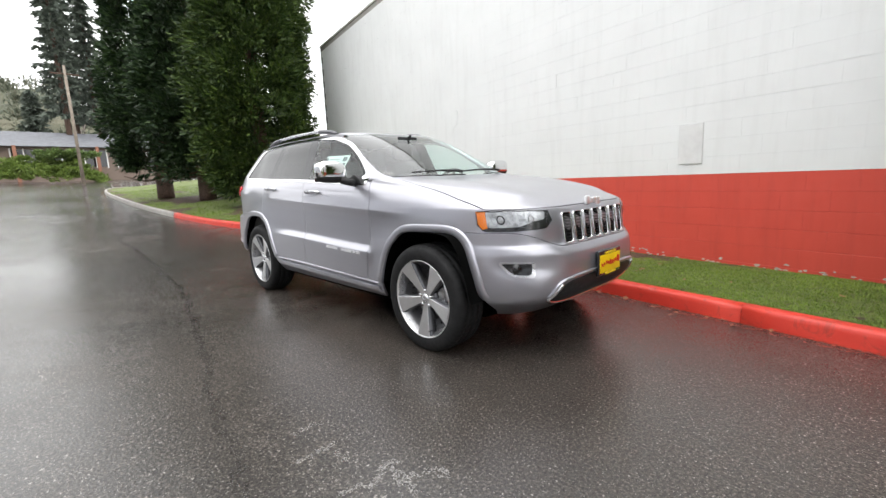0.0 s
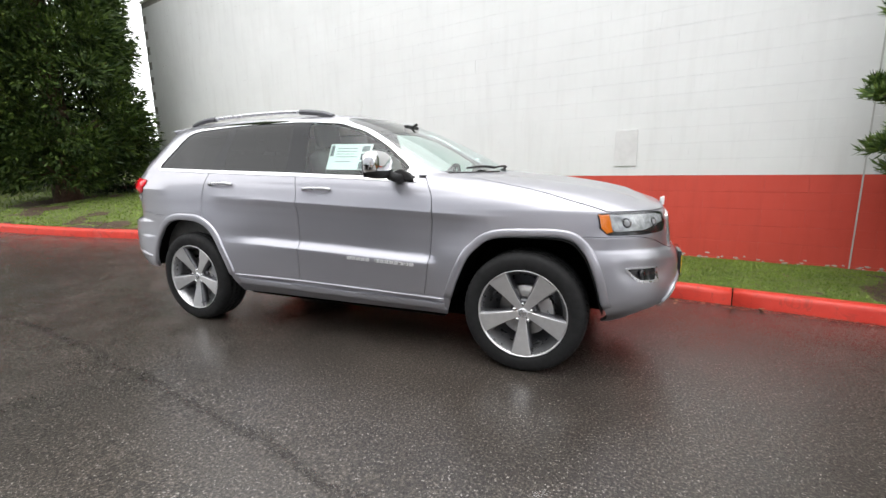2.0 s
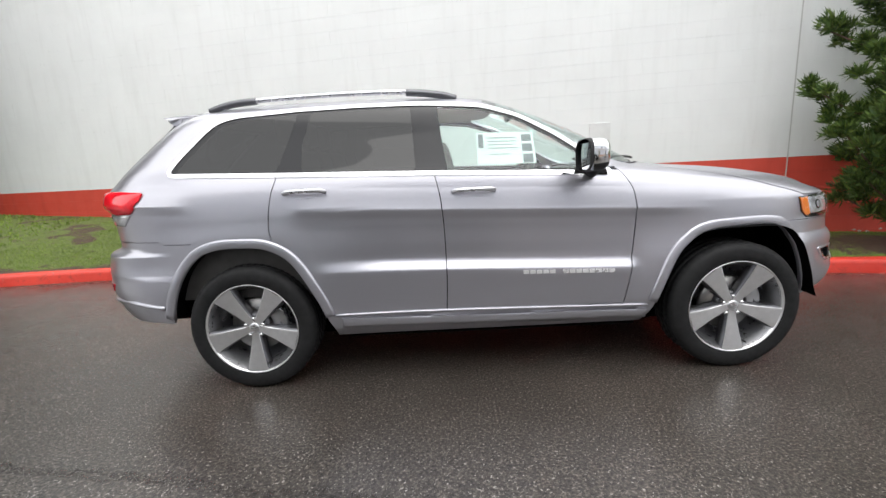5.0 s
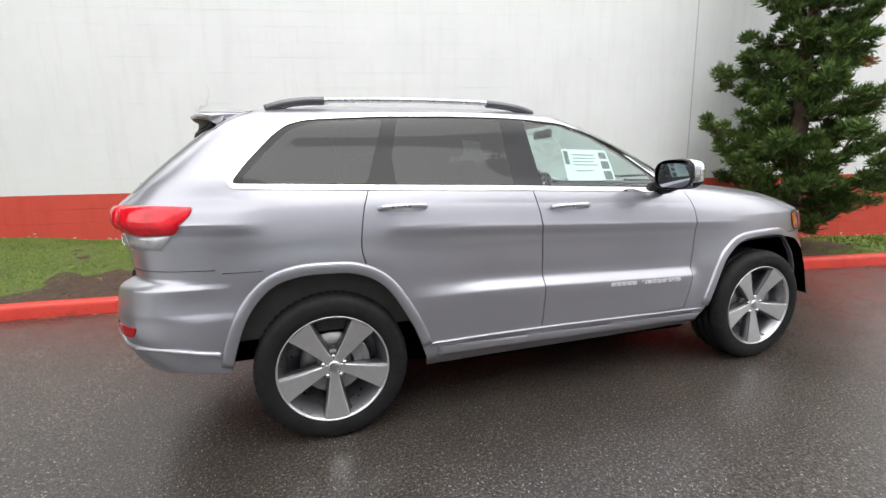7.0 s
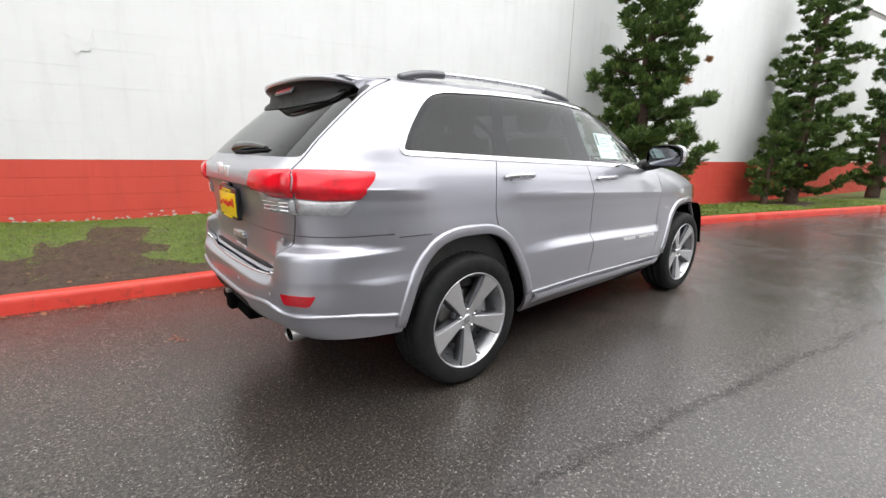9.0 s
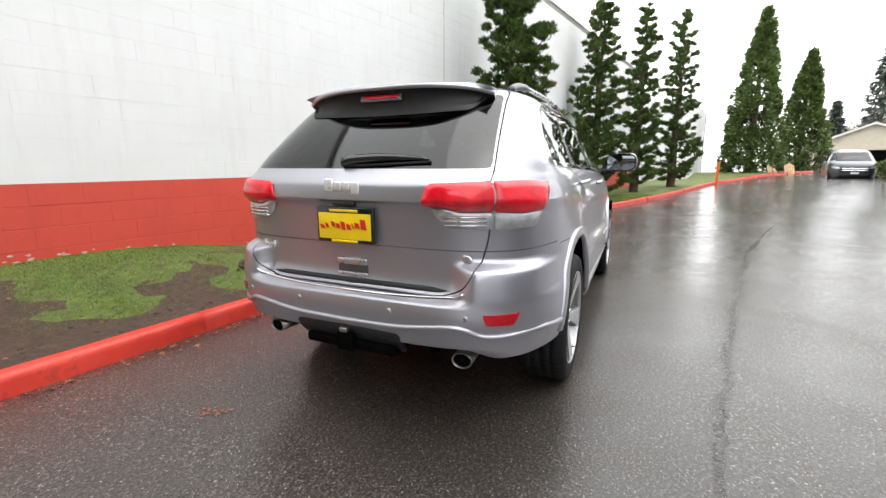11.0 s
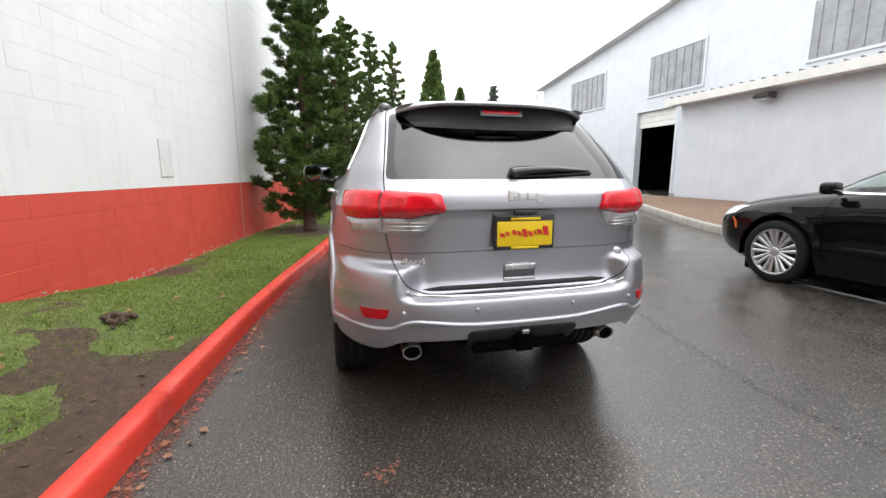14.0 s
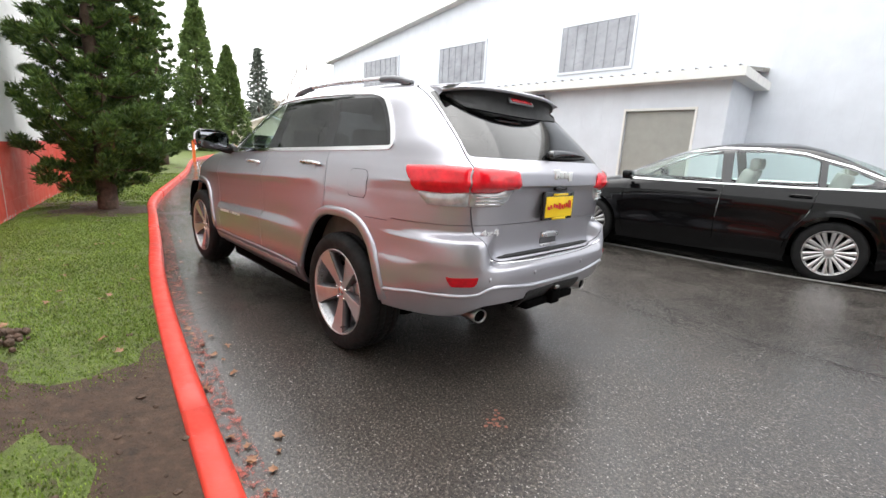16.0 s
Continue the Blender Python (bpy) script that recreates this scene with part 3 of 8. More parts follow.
def lawn_at(s, t):
    """A place on the lawn: s along the kerb, t from the kerb's back (0) to the wall or the far edge (1)."""
    p, nn = kerb_frame(s)
    p = p + nn * 0.132
    far = p[0] < -10.7
    if far:
        q = np.array((p[0], 9.0 - 0.03 * (p[0] + 10.7)))
    else:
        # along the normal to the wall
        d = np.dot(WALL_O - p, -WALL_N)
        q = p + (-WALL_N) * (d + 0.02)
    w_ = p * (1 - t) + q * t
    g = float(gz(p[0], p[1])) + 0.128
    h = g + float(_rise(p[0])) * float(sstep(0.05, 0.95, t)) + 0.03 * math.sin(math.pi * min(t, 1)) + 0.018 * noise.noise(Vector((w_[0] * 1.7, w_[1] * 1.7, 3))) * float(sstep(0, 0.1, t))
    if far:
        h += 0.02 * (w_[1] - p[1])
    return np.array((w_[0], w_[1], h))


def bare(x, y, t):
    """How bare the turf is: worn along the kerb by the car's tail, under the trees, in patches."""
    b = noise.fractal(Vector((x * 0.9, y * 0.9, 7)), 1.0, 2.0, 4) * 1.1 + 0.42 * noise.noise(Vector((x * 4.5, y * 4.5, 2))) + 0.25 * noise.noise(Vector((x * 13, y * 13, 5)))
    wear = 1.05 * math.exp(-((x + 3.1) / 1.7) ** 2) * math.exp(-(t / 0.24) ** 1.5) + 0.16 * math.exp(-((x + 3.2) / 2.2) ** 2) + 0.45 * math.exp(-(t / 0.06)) * (x < 0.8)
    tree = sum(math.exp(-(((x - a) ** 2 + (y - c) ** 2) / 0.9)) for a, c in ((4.7, 1.35), (11.6, 0.35), (-10.9, 2.87), (-15.5, 2.6), (-17.1, 1.85)))
    return b * 0.78 + wear + tree * 1.2 - 0.12 * (x > 0)


def make_lawn():
    """The lawn's ground as two sheets: turf, and the soil that has been worn bare."""
    ss, ts = np.arange(3, _kd[-1] - 9, 0.13), np.linspace(0, 1, 34)
    v = np.array([lawn_at(s, t) for s in ss for t in ts])
    n = len(ts)
    fs = [[i * n + j, i * n + j + 1, (i + 1) * n + j + 1, (i + 1) * n + j] for i in range(len(ss) - 1) for j in range(n - 1)]
    if vnormals((v, fs))[:, 2].mean() < 0:
        fs = [f[::-1] for f in fs]
    tt = np.tile(ts, len(ss))
    val = np.array([bare(p[0], p[1], t) - 0.40 for p, t in zip(v, tt)])
    c = Cuttable(np.column_stack([v, val])[:, :3], fs)
    c.v = np.column_stack([v, val])
    c.cut(lambda q: q[:, 3])
    m = c.centres()[:, 3] > 0
    out = []
    for k in (~m, m):
        p, f = c.only(k)
        out.append((p[:, :3], f))
    return out


_turf, _soil = make_lawn()
tagged(part("lawn_ground", _turf, TURF), "mossy turf between the kerb and the wall", "lawn", kind="structure")
tagged(part("bare_soil", _soil, MUD), "bare damp brown soil worn into the lawn", "soil", kind="stuff")


def make_grass():
    rng = np.random.default_rng(4)
    s_lo, s_hi = kerb_s_at_x(14.0), kerb_s_at_x(-26)
    vs, fs = [], []
    count = 0
    n_total = 200000
    ss = np.concatenate([rng.uniform(kerb_s_at_x(6), kerb_s_at_x(-6.5), int(n_total * 0.74)), rng.uniform(s_lo, s_hi, int(n_total * 0.26))])
    grid_s = np.arange(s_lo - 0.3, s_hi + 0.6, 0.15)
    grid_t = np.linspace(0, 1, 26)
    G = np.array([[lawn_at(a, b) for b in grid_t] for a in grid_s])
    for s in ss:
        t = rng.uniform(0.005, 0.985) ** 1.15
        i = (s - grid_s[0]) / 0.15
        j = t * 25
        i0, j0 = int(i), min(int(j), 24)
        a, b = i - i0, j - j0
        p = (G[i0, j0] * (1 - a) + G[i0 + 1, j0] * a) * (1 - b) + (G[i0, j0 + 1] * (1 - a) + G[i0 + 1, j0 + 1] * a) * b
        bb = bare(p[0], p[1], t)
        if bb > 0.10 + 0.62 * rng.random():
            continue
        near = -6.5 < p[0] < 6
        h = rng.uniform(0.006, 0.017) * (1 if near else 2.0) * (1.15 - min(0.6, max(0, bb)))
        w_ = rng.uniform(0.0020, 0.0040) * (1 if near else 4.0)
        az, lean = rng.uniform(0, 6.283), rng.uniform(0.2, 1.1)
        dx, dy = math.cos(az), math.sin(az)
        k = len(vs)
        vs += [(p[0] - dy * w_, p[1] + dx * w_, p[2] - 0.006), (p[0] + dy * w_, p[1] - dx * w_, p[2] - 0.006),
               (p[0] + dx * h * lean * 0.45 + dy * w_ * 0.7, p[1] + dy * h * lean * 0.45 - dx * w_ * 0.7, p[2] + h * 0.6),
               (p[0] + dx * h * lean * 0.45 - dy * w_ * 0.7, p[1] + dy * h * lean * 0.45 + dx * w_ * 0.7, p[2] + h * 0.6),
               (p[0] + dx * h * lean, p[1] + dy * h * lean, p[2] + h * 0.95)]
        fs += [[k, k + 1, k + 2, k + 3], [k + 3, k + 2, k + 4]]
    return np.array(vs), fs


tagged(part("grass", make_grass(), BLADE), "short green grass, thin and patchy near the kerb", "grass", kind="stuff")


def clods():
    rng = np.random.default_rng(8)
    out = []
    for k in range(110):
        s = kerb_s_at_x(rng.normal(-3.0, 1.5))
        t = abs(rng.normal(0.03, 0.12))
        if t > 0.4:
            continue
        p = lawn_at(s, t)
        r = 0.006 + 0.014 * rng.random() ** 2.5
        bm = bmesh.new()
        bmesh.ops.create_icosphere(bm, subdivisions=1, radius=r)
        for v in bm.verts:
            v.co = Vector((v.co.x * rng.uniform(0.7, 1.4), v.co.y * rng.uniform(0.7, 1.4), v.co.z * 0.6)) + Vector((p[0], p[1], p[2] + r * 0.2))
        out.append(from_bm(bm))
    # a mole hill of loose earth
    p = lawn_at(kerb_s_at_x(-0.95), 0.42)
    for k in range(55):
        a, d = rng.uniform(0, 6.28), abs(rng.normal(0, 0.075))
        bm = bmesh.new()
        bmesh.ops.create_icosphere(bm, subdivisions=1, radius=rng.uniform(0.010, 0.028))
        for v in bm.verts:
            v.co = v.co + Vector((p[0] + d * math.cos(a), p[1] + d * math.sin(a), p[2] + 0.05 * math.exp(-(d / 0.09) ** 2)))
        out.append(from_bm(bm))
    return join(*out)


SOIL = plain("damp_brown_soil", (0.070, 0.041, 0.026), 0.8, 0.0, 0.4, 25, bump=0.6, bscale=80)
tagged(part("soil_clods", clods(), SOIL, smooth=False), "loose clods of damp brown earth", "soil", kind="stuff")

# red paint spilled and worn into the gutter
def gutter_paint():
    vs, fs = [], []
    ss = np.arange(kerb_s_at_x(9), kerb_s_at_x(-9), 0.12)
    for s in ss:
        p, nn = kerb_frame(s)
        for o in (0.01, -0.03, -0.07, -0.115):
            q = p + nn * o
            vs.append((q[0], q[1], float(gz(q[0], q[1])) + 0.0065))
    k = 4
    for i in range(len(ss) - 1):
        for j in range(k - 1):
            fs.append([i * k + j, (i + 1) * k + j, (i + 1) * k + j + 1, i * k + j + 1])
    v = np.array(vs)
    return (v, fs) if vnormals((v, fs))[:, 2].mean() > 0 else (v, [f[::-1] for f in fs])


def flaking_paint():
    n = Nodes("flaking_red_paint")
    n.co = n.node("ShaderNodeNewGeometry").outputs["Position"]
    n.put("Base Color", n.ramp(n.noise(34, 5), (0.3, (0.13, 0.05, 0.03)), (0.55, (0.28, 0.05, 0.032)), (0.75, (0.42, 0.075, 0.045)))).put("Roughness", 0.5)
    m = n.ramp(n.noise(24, 7, 0.78, warp=0.3), (0.49, 0.0), (0.58, 0.85))
    clear = n.node("ShaderNodeBsdfTransparent")
    mx = n.node("ShaderNodeMixShader")
    n.link(m, mx.inputs[0])
    n.link(clear.outputs[0], mx.inputs[1])
    n.link(n.b.outputs[0], mx.inputs[2])
    n.link(mx.outputs[0], n.out.inputs["Surface"])
    return n.m


tagged(part("gutter_paint", gutter_paint(), flaking_paint()), "flaking red overspray on the asphalt along the kerb", "paint marks", kind="structure")

# the tarred seam along the drive, and short cracks
def broken_tar():
    """Worn tar that lets the asphalt show through."""
    n = Nodes("worn_tar")
    n.co = n.node("ShaderNodeNewGeometry").outputs["Position"]
    n.put("Base Color", n.ramp(n.noise(60, 5), (0.3, (0.010, 0.009, 0.008)), (0.7, (0.032, 0.029, 0.027)))).put("Roughness", 0.33)
    n.bump(n.noise(110, 4, 0.7), 0.9, 0.006)
    m = n.ramp(n.noise(26, 7, 0.8, warp=0.8), (0.44, 0.0), (0.66, 0.6))
    clear = n.node("ShaderNodeBsdfTransparent")
    mx = n.node("ShaderNodeMixShader")
    n.link(m, mx.inputs[0])
    n.link(clear.outputs[0], mx.inputs[1])
    n.link(n.b.outputs[0], mx.inputs[2])
    n.link(mx.outputs[0], n.out.inputs["Surface"])
    return n.m


TAR = broken_tar()


def ragged_strip(pts, w0, seed):
    rng = np.random.default_rng(seed)
    p = spline(pts, 24)
    t = np.gradient(p, axis=0)
    t /= np.linalg.norm(t, axis=1, keepdims=True)
    n = np.stack([-t[:, 1], t[:, 0]], 1)
    vs, fs = [], []
    ww = np.convolve(rng.uniform(0.35, 1.5, len(p)), np.ones(3) / 3, "same") * w0
    dr = np.convolve(rng.normal(0, 1, len(p)), np.ones(9) / 9, "same") * w0 * 1.6
    for q, m, w_, d in zip(p, n, ww, dr):
        for s in (-1, -0.2, 0.3, 1):
            a = q + m * (d + s * w_ * rng.uniform(0.7, 1.2))
            vs.append((a[0], a[1], float(gz(a[0], a[1])) + 0.006))
    for i in range(len(p) - 1):
        for j in range(3):
            fs.append([i * 4 + j, (i + 1) * 4 + j, (i + 1) * 4 + j + 1, i * 4 + j + 1])
    v = np.array(vs)
    return (v, fs) if vnormals((v, fs))[:, 2].mean() > 0 else (v, [f[::-1] for f in fs])


for k, (pts, w_, lab) in enumerate(((((-7.5, -1.55), (-5, -1.5), (-2.5, -1.62), (-0.96, -1.85), (0.39, -2.09), (1.4, -2.3), (2.4, -2.52), (4.5, -3.1), (8, -4.3)), 0.036, "dark ragged tar seam along the asphalt drive"),)):
    tagged(part("asphalt_seam", ragged_strip(pts, w_, 20 + k), TAR), lab, "crack", kind="structure")

# white bay line beside the dark saloon
LINEPAINT = plain("worn_white_line_paint", (0.20, 0.20, 0.19), 0.5, 0.0, 0.35, 14, bump=0.3)
_v = [(x, -4.16 + 0.01 * x + o, float(gz(x, -4.2)) + 0.007) for x in np.linspace(-0.4, -6.5, 14) for o in (-0.05, 0.05)]
tagged(part("bay_line", (np.array(_v), [[2 * i, 2 * i + 1, 2 * i + 3, 2 * i + 2] for i in range(13)]), LINEPAINT), "worn white parking bay line", "road marking", kind="structure")

# sprayed orange survey mark
_m = []
_rng = np.random.default_rng(3)
for k in range(22):
    x, y, r = -2.69 + _rng.normal(0, 0.03), 0.76 + _rng.normal(0, 0.03), _rng.uniform(0.004, 0.012)
    _m.append((np.array([(x + r * math.cos(a) * _rng.uniform(0.6, 1.3), y + r * math.sin(a) * _rng.uniform(0.6, 1.3), 0.0065 + k * 2e-5) for a in np.linspace(0, 6.28, 8)[:-1]]), [list(range(7))]))
ORANGE = plain("faded_orange_spray", (0.22, 0.08, 0.05), 0.5, 0.0, 0.3, 40)
tagged(part("spray_mark", join(*_m), ORANGE), "small faded orange spray mark on the asphalt", "paint marks", kind="structure")

# faint pale scrawls left on the asphalt
def faded_chalk():
    n = Nodes("faded_chalk")
    n.co = n.node("ShaderNodeNewGeometry").outputs["Position"]
    n.put("Base Color", (0.42, 0.40, 0.38)).put("Roughness", 0.4)
    m = n.ramp(n.noise(70, 6, 0.75), (0.42, 0.0), (0.66, 0.55))
    clear = n.node("ShaderNodeBsdfTransparent")
    mx = n.node("ShaderNodeMixShader")
    n.link(m, mx.inputs[0])
    n.link(clear.outputs[0], mx.inputs[1])
    n.link(n.b.outputs[0], mx.inputs[2])
    n.link(mx.outputs[0], n.out.inputs["Surface"])
    return n.m


CHALK = faded_chalk()
CHALKLINES = ((((2.39, -2.05), (2.30, -1.89), (2.38, -1.92), (2.41, -1.9)), 0.020), (((2.42, -1.95), (2.46, -1.85), (2.54, -1.765), (2.55, -1.81)), 0.018), (((2.32, -2.16), (2.35, -2.06)), 0.016),
              (((2.01, -2.19), (2.01, -2.09), (2.0, -1.98)), 0.016), (((2.43, -1.95), (2.49, -1.93), (2.54, -1.95)), 0.018), (((2.05, -2.0), (2.12, -2.03), (2.14, -2.0)), 0.014), (((1.775, -2.1), (1.77, -2.0), (1.79, -1.94)), 0.018))
for k, (pts, w_) in enumerate(CHALKLINES):
    tagged(part("chalk_mark", ragged_strip(pts, w_, 50 + k), CHALK), "faint pale worn scrawl on the asphalt", "paint marks", kind="structure")

# ---- the long block wall ----
wall_m = Matrix.Translation((WALL_O[0], WALL_O[1], 0)) @ Matrix.Rotation(WALL_A, 4, "Z")
wall = thing("wall_north", wall_m, "long concrete block wall painted white above a bright red base", "wall", kind="structure")
part("wall_core", boxp((WALL_U0, 0.012, -0.6), (WALL_U1, 0.30, WALL_H - 0.06)), CONCRETE, wall, "", False)
part("wall_cap", boxp((WALL_U0 - 0.02, -0.02, WALL_H - 0.06), (WALL_U1 + 0.02, 0.33, WALL_H), 0.01), WHITEPAINT, wall, "thin white wall cap")
RED_TOP = 1.15


def block(w_, h, ch, dp):
    """The painted face of one block; the bed joints show, the upright ones are filled with paint."""
    a, b = w_ / 2, h / 2
    cx = ch * 0.12
    v = np.array([(-a, dp, -b), (a, dp, -b), (a, dp, b), (-a, dp, b), (-a + cx, 0, -b + ch), (a - cx, 0, -b + ch), (a - cx, 0, b - ch), (-a + cx, 0, b - ch)])
    return v, [[4, 5, 6, 7], [0, 1, 5, 4], [1, 2, 6, 5], [2, 3, 7, 6], [3, 0, 4, 7]]


BW, BH = 0.4064, 0.20
half_fix = 0.0
meshes = {}
for nm, mat_ in (("red", REDBLOCK), ("white", WHITEBLOCK)):
    meshes[nm] = mesh_of("block_" + nm, block(BW, BH, 0.0045 if nm == "red" else 0.0018, 0.0045 if nm == "red" else 0.0016), mat_, False)
rest = {"red": [], "white": []}
_rng = np.random.default_rng(12)
singles = 0
_near = []
for r in range(-2, int((WALL_H + 0.05) / BH)):
    z0 = -0.05 + r * BH
    if z0 + BH > WALL_H - 0.055:
        break
    nm = "red" if z0 + BH / 2 < RED_TOP else "white"
    u = WALL_U0 + (BW / 2 if r % 2 else 0)
    while u + BW < WALL_U1:
        c = (u + BW / 2, _rng.normal(0, 0.0006), z0 + BH / 2)
        if -4.2 < c[0] < 6.4 and 0.05 < c[2] < 2.1 and singles < 290:
            _near.append((nm, c))
            singles += 1
        else:
            b = block(BW, BH, 0.0045 if nm == "red" else 0.0018, 0.0045 if nm == "red" else 0.0016)
            rest[nm].append((b[0] + np.array(c), b[1]))
        u += BW
for nm, mat_ in (("red", REDBLOCK), ("white", WHITEBLOCK)):
    tagged(part("block_courses", join(*rest[nm]), mat_, wall, nm + " painted block courses", False), kind="stuff")
# a control joint, the painted-over panel, a rough patch, peeling paint
part("control_joint", boxp((2.36, -0.004, 0.0), (2.374, 0.008, WALL_H - 0.07)), plain("joint_sealant", (0.50, 0.50, 0.48), 0.6), wall, "grey control joint", False)
part("blanking_panel", boxp((-0.17, -0.014, 1.275), (0.115, 0.0, 1.745), 0.006), plain("painted_over_panel", (0.70, 0.70, 0.69), 0.5, 0.0, 0.06, 9, bump=0.3), wall, "painted-over rectangular blanking panel", False)
_pt = []
for k in range(9):
    a0, r0 = _rng.uniform(0, 6.28), _rng.uniform(0.0, 0.1)
    c = (-4.9 + r0 * math.cos(a0), 2.45 + r0 * math.sin(a0))
    _pt.append(prism([(c[0] + _rng.uniform(0.05, 0.12) * math.cos(a), c[1] + _rng.uniform(0.05, 0.12) * math.sin(a)) for a in np.linspace(0, 6.28, 11)[:-1]], -0.006 - 0.0006 * k, 0.0, "y"))
part("rough_patch", join(*_pt), WHITEBLOCK, wall, "rough plaster repair patch", False)
FLAKE = plain("bare_flaked_block", (0.50, 0.44, 0.40), 0.8, 0.0, 0.3, 40, bump=0.5)
_fl = []
for k in range(260):
    u_ = _rng.uniform(-8, 9)
    x_ = WALL_O[0] + u_ * WALL_D[0]
    base = float(gz(x_, 2)) + 0.128 + float(_rise(x_))
    c = (u_, base + abs(_rng.normal(0.01, 0.03)))
    if c[1] > 0.9:
        continue
    n_ = _rng.integers(5, 9)
    _fl.append(prism([(c[0] + _rng.uniform(0.005, 0.022) * math.cos(a) * 1.5, c[1] + _rng.uniform(0.004, 0.016) * math.sin(a)) for a in np.linspace(0, 6.283, n_ + 1)[:-1]], -0.0035, 0.0, "y"))
tagged(part("flaked_paint", join(*_fl), FLAKE, wall, "pale flaked paint along the wall's foot", False), kind="stuff")
# the short return at the far end of the wall, and the block behind it
back = thing("wall_east", wall_m, "white painted end of the neighbouring block", "wall", kind="structure")
part("wall_core", boxp((WALL_U0, 0.30, -0.6), (WALL_U0 + 0.25, 14, WALL_H - 0.2)), WHITEBLOCK, back, "", False)
part("wall_core", boxp((WALL_U1 - 0.25, 0.30, -0.6), (WALL_U1, 14, WALL_H - 0.2)), WHITEBLOCK, back, "", False)
part("roof_deck", boxp((WALL_U0, 0.3, WALL_H - 0.3), (WALL_U1, 14, WALL_H - 0.2)), CONCRETE, back, "", False)

# ---- trees ----
def sprays(rng, centres, radii, per, length, width, out=0.6, up=0.25, flat=0.7, shell=0.55):
    """Many small leaf-shaped sprays about clump centres; returns (verts, faces). centres: rows of x, y, z, and the way outwards."""
    c = np.repeat(np.asarray(centres, float), per, 0)
    r = np.repeat(np.asarray(radii, float), per)
    n = len(c)
    d = rng.normal(size=(n, 3))
    d /= np.linalg.norm(d, axis=1, keepdims=True)
    rad = r * (shell + (1 - shell) * rng.random(n)) * rng.uniform(0.75, 1.1, n)
    p = c[:, :3] + d * rad[:, None] * np.array((1, 1, flat))
    way = d + out * c[:, 3:6] + np.array((0, 0, up)) + rng.normal(scale=0.35, size=(n, 3))
    way /= np.linalg.norm(way, axis=1, keepdims=True)
    side = np.cross(way, rng.normal(size=(n, 3)))
    side /= np.maximum(np.linalg.norm(side, axis=1, keepdims=True), 1e-9)
    nrm = np.cross(way, side)
    L, W = (length * rng.uniform(0.6, 1.35, n))[:, None], (width * rng.uniform(0.7, 1.3, n))[:, None]
    v = np.stack([p - way * L * 0.4, p + side * W + nrm * W * 0.4, p + way * L * 0.6, p - side * W + nrm * W * 0.4], 1).reshape(-1, 3)
    f = (np.arange(n)[:, None] * 4 + np.arange(4)).tolist()
    return v, f


def bent_trunk(rng, h, r0, lean=0.06):
    k = 10
    pts = [(lean * h * (t / k) * rng.uniform(0.3, 1.0) * 0.3, lean * h * (t / k) * rng.uniform(-0.6, 0.6) * 0.3, h * t / k) for t in range(k + 1)]
    return spline(pts, 3), np.linspace(r0, 0.02, 3 * k + 1)


def pine(seed, h, r, per, limbs, length=0.085, width=0.014, low=0.35):
    """A pine with layered pads of needles on upswept limbs."""
    rng = np.random.default_rng(seed)
    tr, rr = bent_trunk(rng, h, 0.035 * h * 0.6 + 0.03)
    wood = [tube(tr, rr, 9)]
    cs, rs = [], []
    for k in range(limbs):
        f = (k + rng.random()) / limbs
        z = low + (h - low - 0.15) * f
        b = np.array([np.interp(z, tr[:, 2], tr[:, i]) for i in range(3)])
        reach = r * (1.0 - 0.72 * f ** 1.5) * rng.uniform(0.55, 1.15) * (0.75 + 0.25 * min(1, f / 0.12))
        a = k * 2.39996 + rng.uniform(-0.5, 0.5)
        d = np.array((math.cos(a), math.sin(a), 0))
        tip = b + d * reach + np.array((0, 0, reach * rng.uniform(0.05, 0.45)))
        mid = b + d * reach * 0.5 + np.array((0, 0, -0.03 * reach))
        line = spline([b, mid, tip], 4)
        wood.append(tube(line, np.linspace(0.028 * (1 - 0.6 * f), 0.006, len(line)), 5, False))
        for q in np.linspace(0.35, 1.0, max(3, int(reach / 0.17))):
            e = np.array([np.interp(q * (len(line) - 1), np.arange(len(line)), line[:, i]) for i in range(3)])
            for w_ in range(2):
                o = np.array((-d[1], d[0], 0)) * rng.normal(0, 0.16 * reach) + np.array((0, 0, rng.normal(0.03, 0.04)))
                cs.append((*(e + o), *(d * 0.7 + np.array((0, 0, 0.5)))))
                rs.append(rng.uniform(0.09, 0.17) * (1.1 - 0.4 * f))
    cs.append((*tr[-1], 0, 0, 1))
    rs.append(0.12)
    return join(*wood), sprays(rng, cs, rs, per, length, width, 0.5, 0.45, 0.6, 0.25)


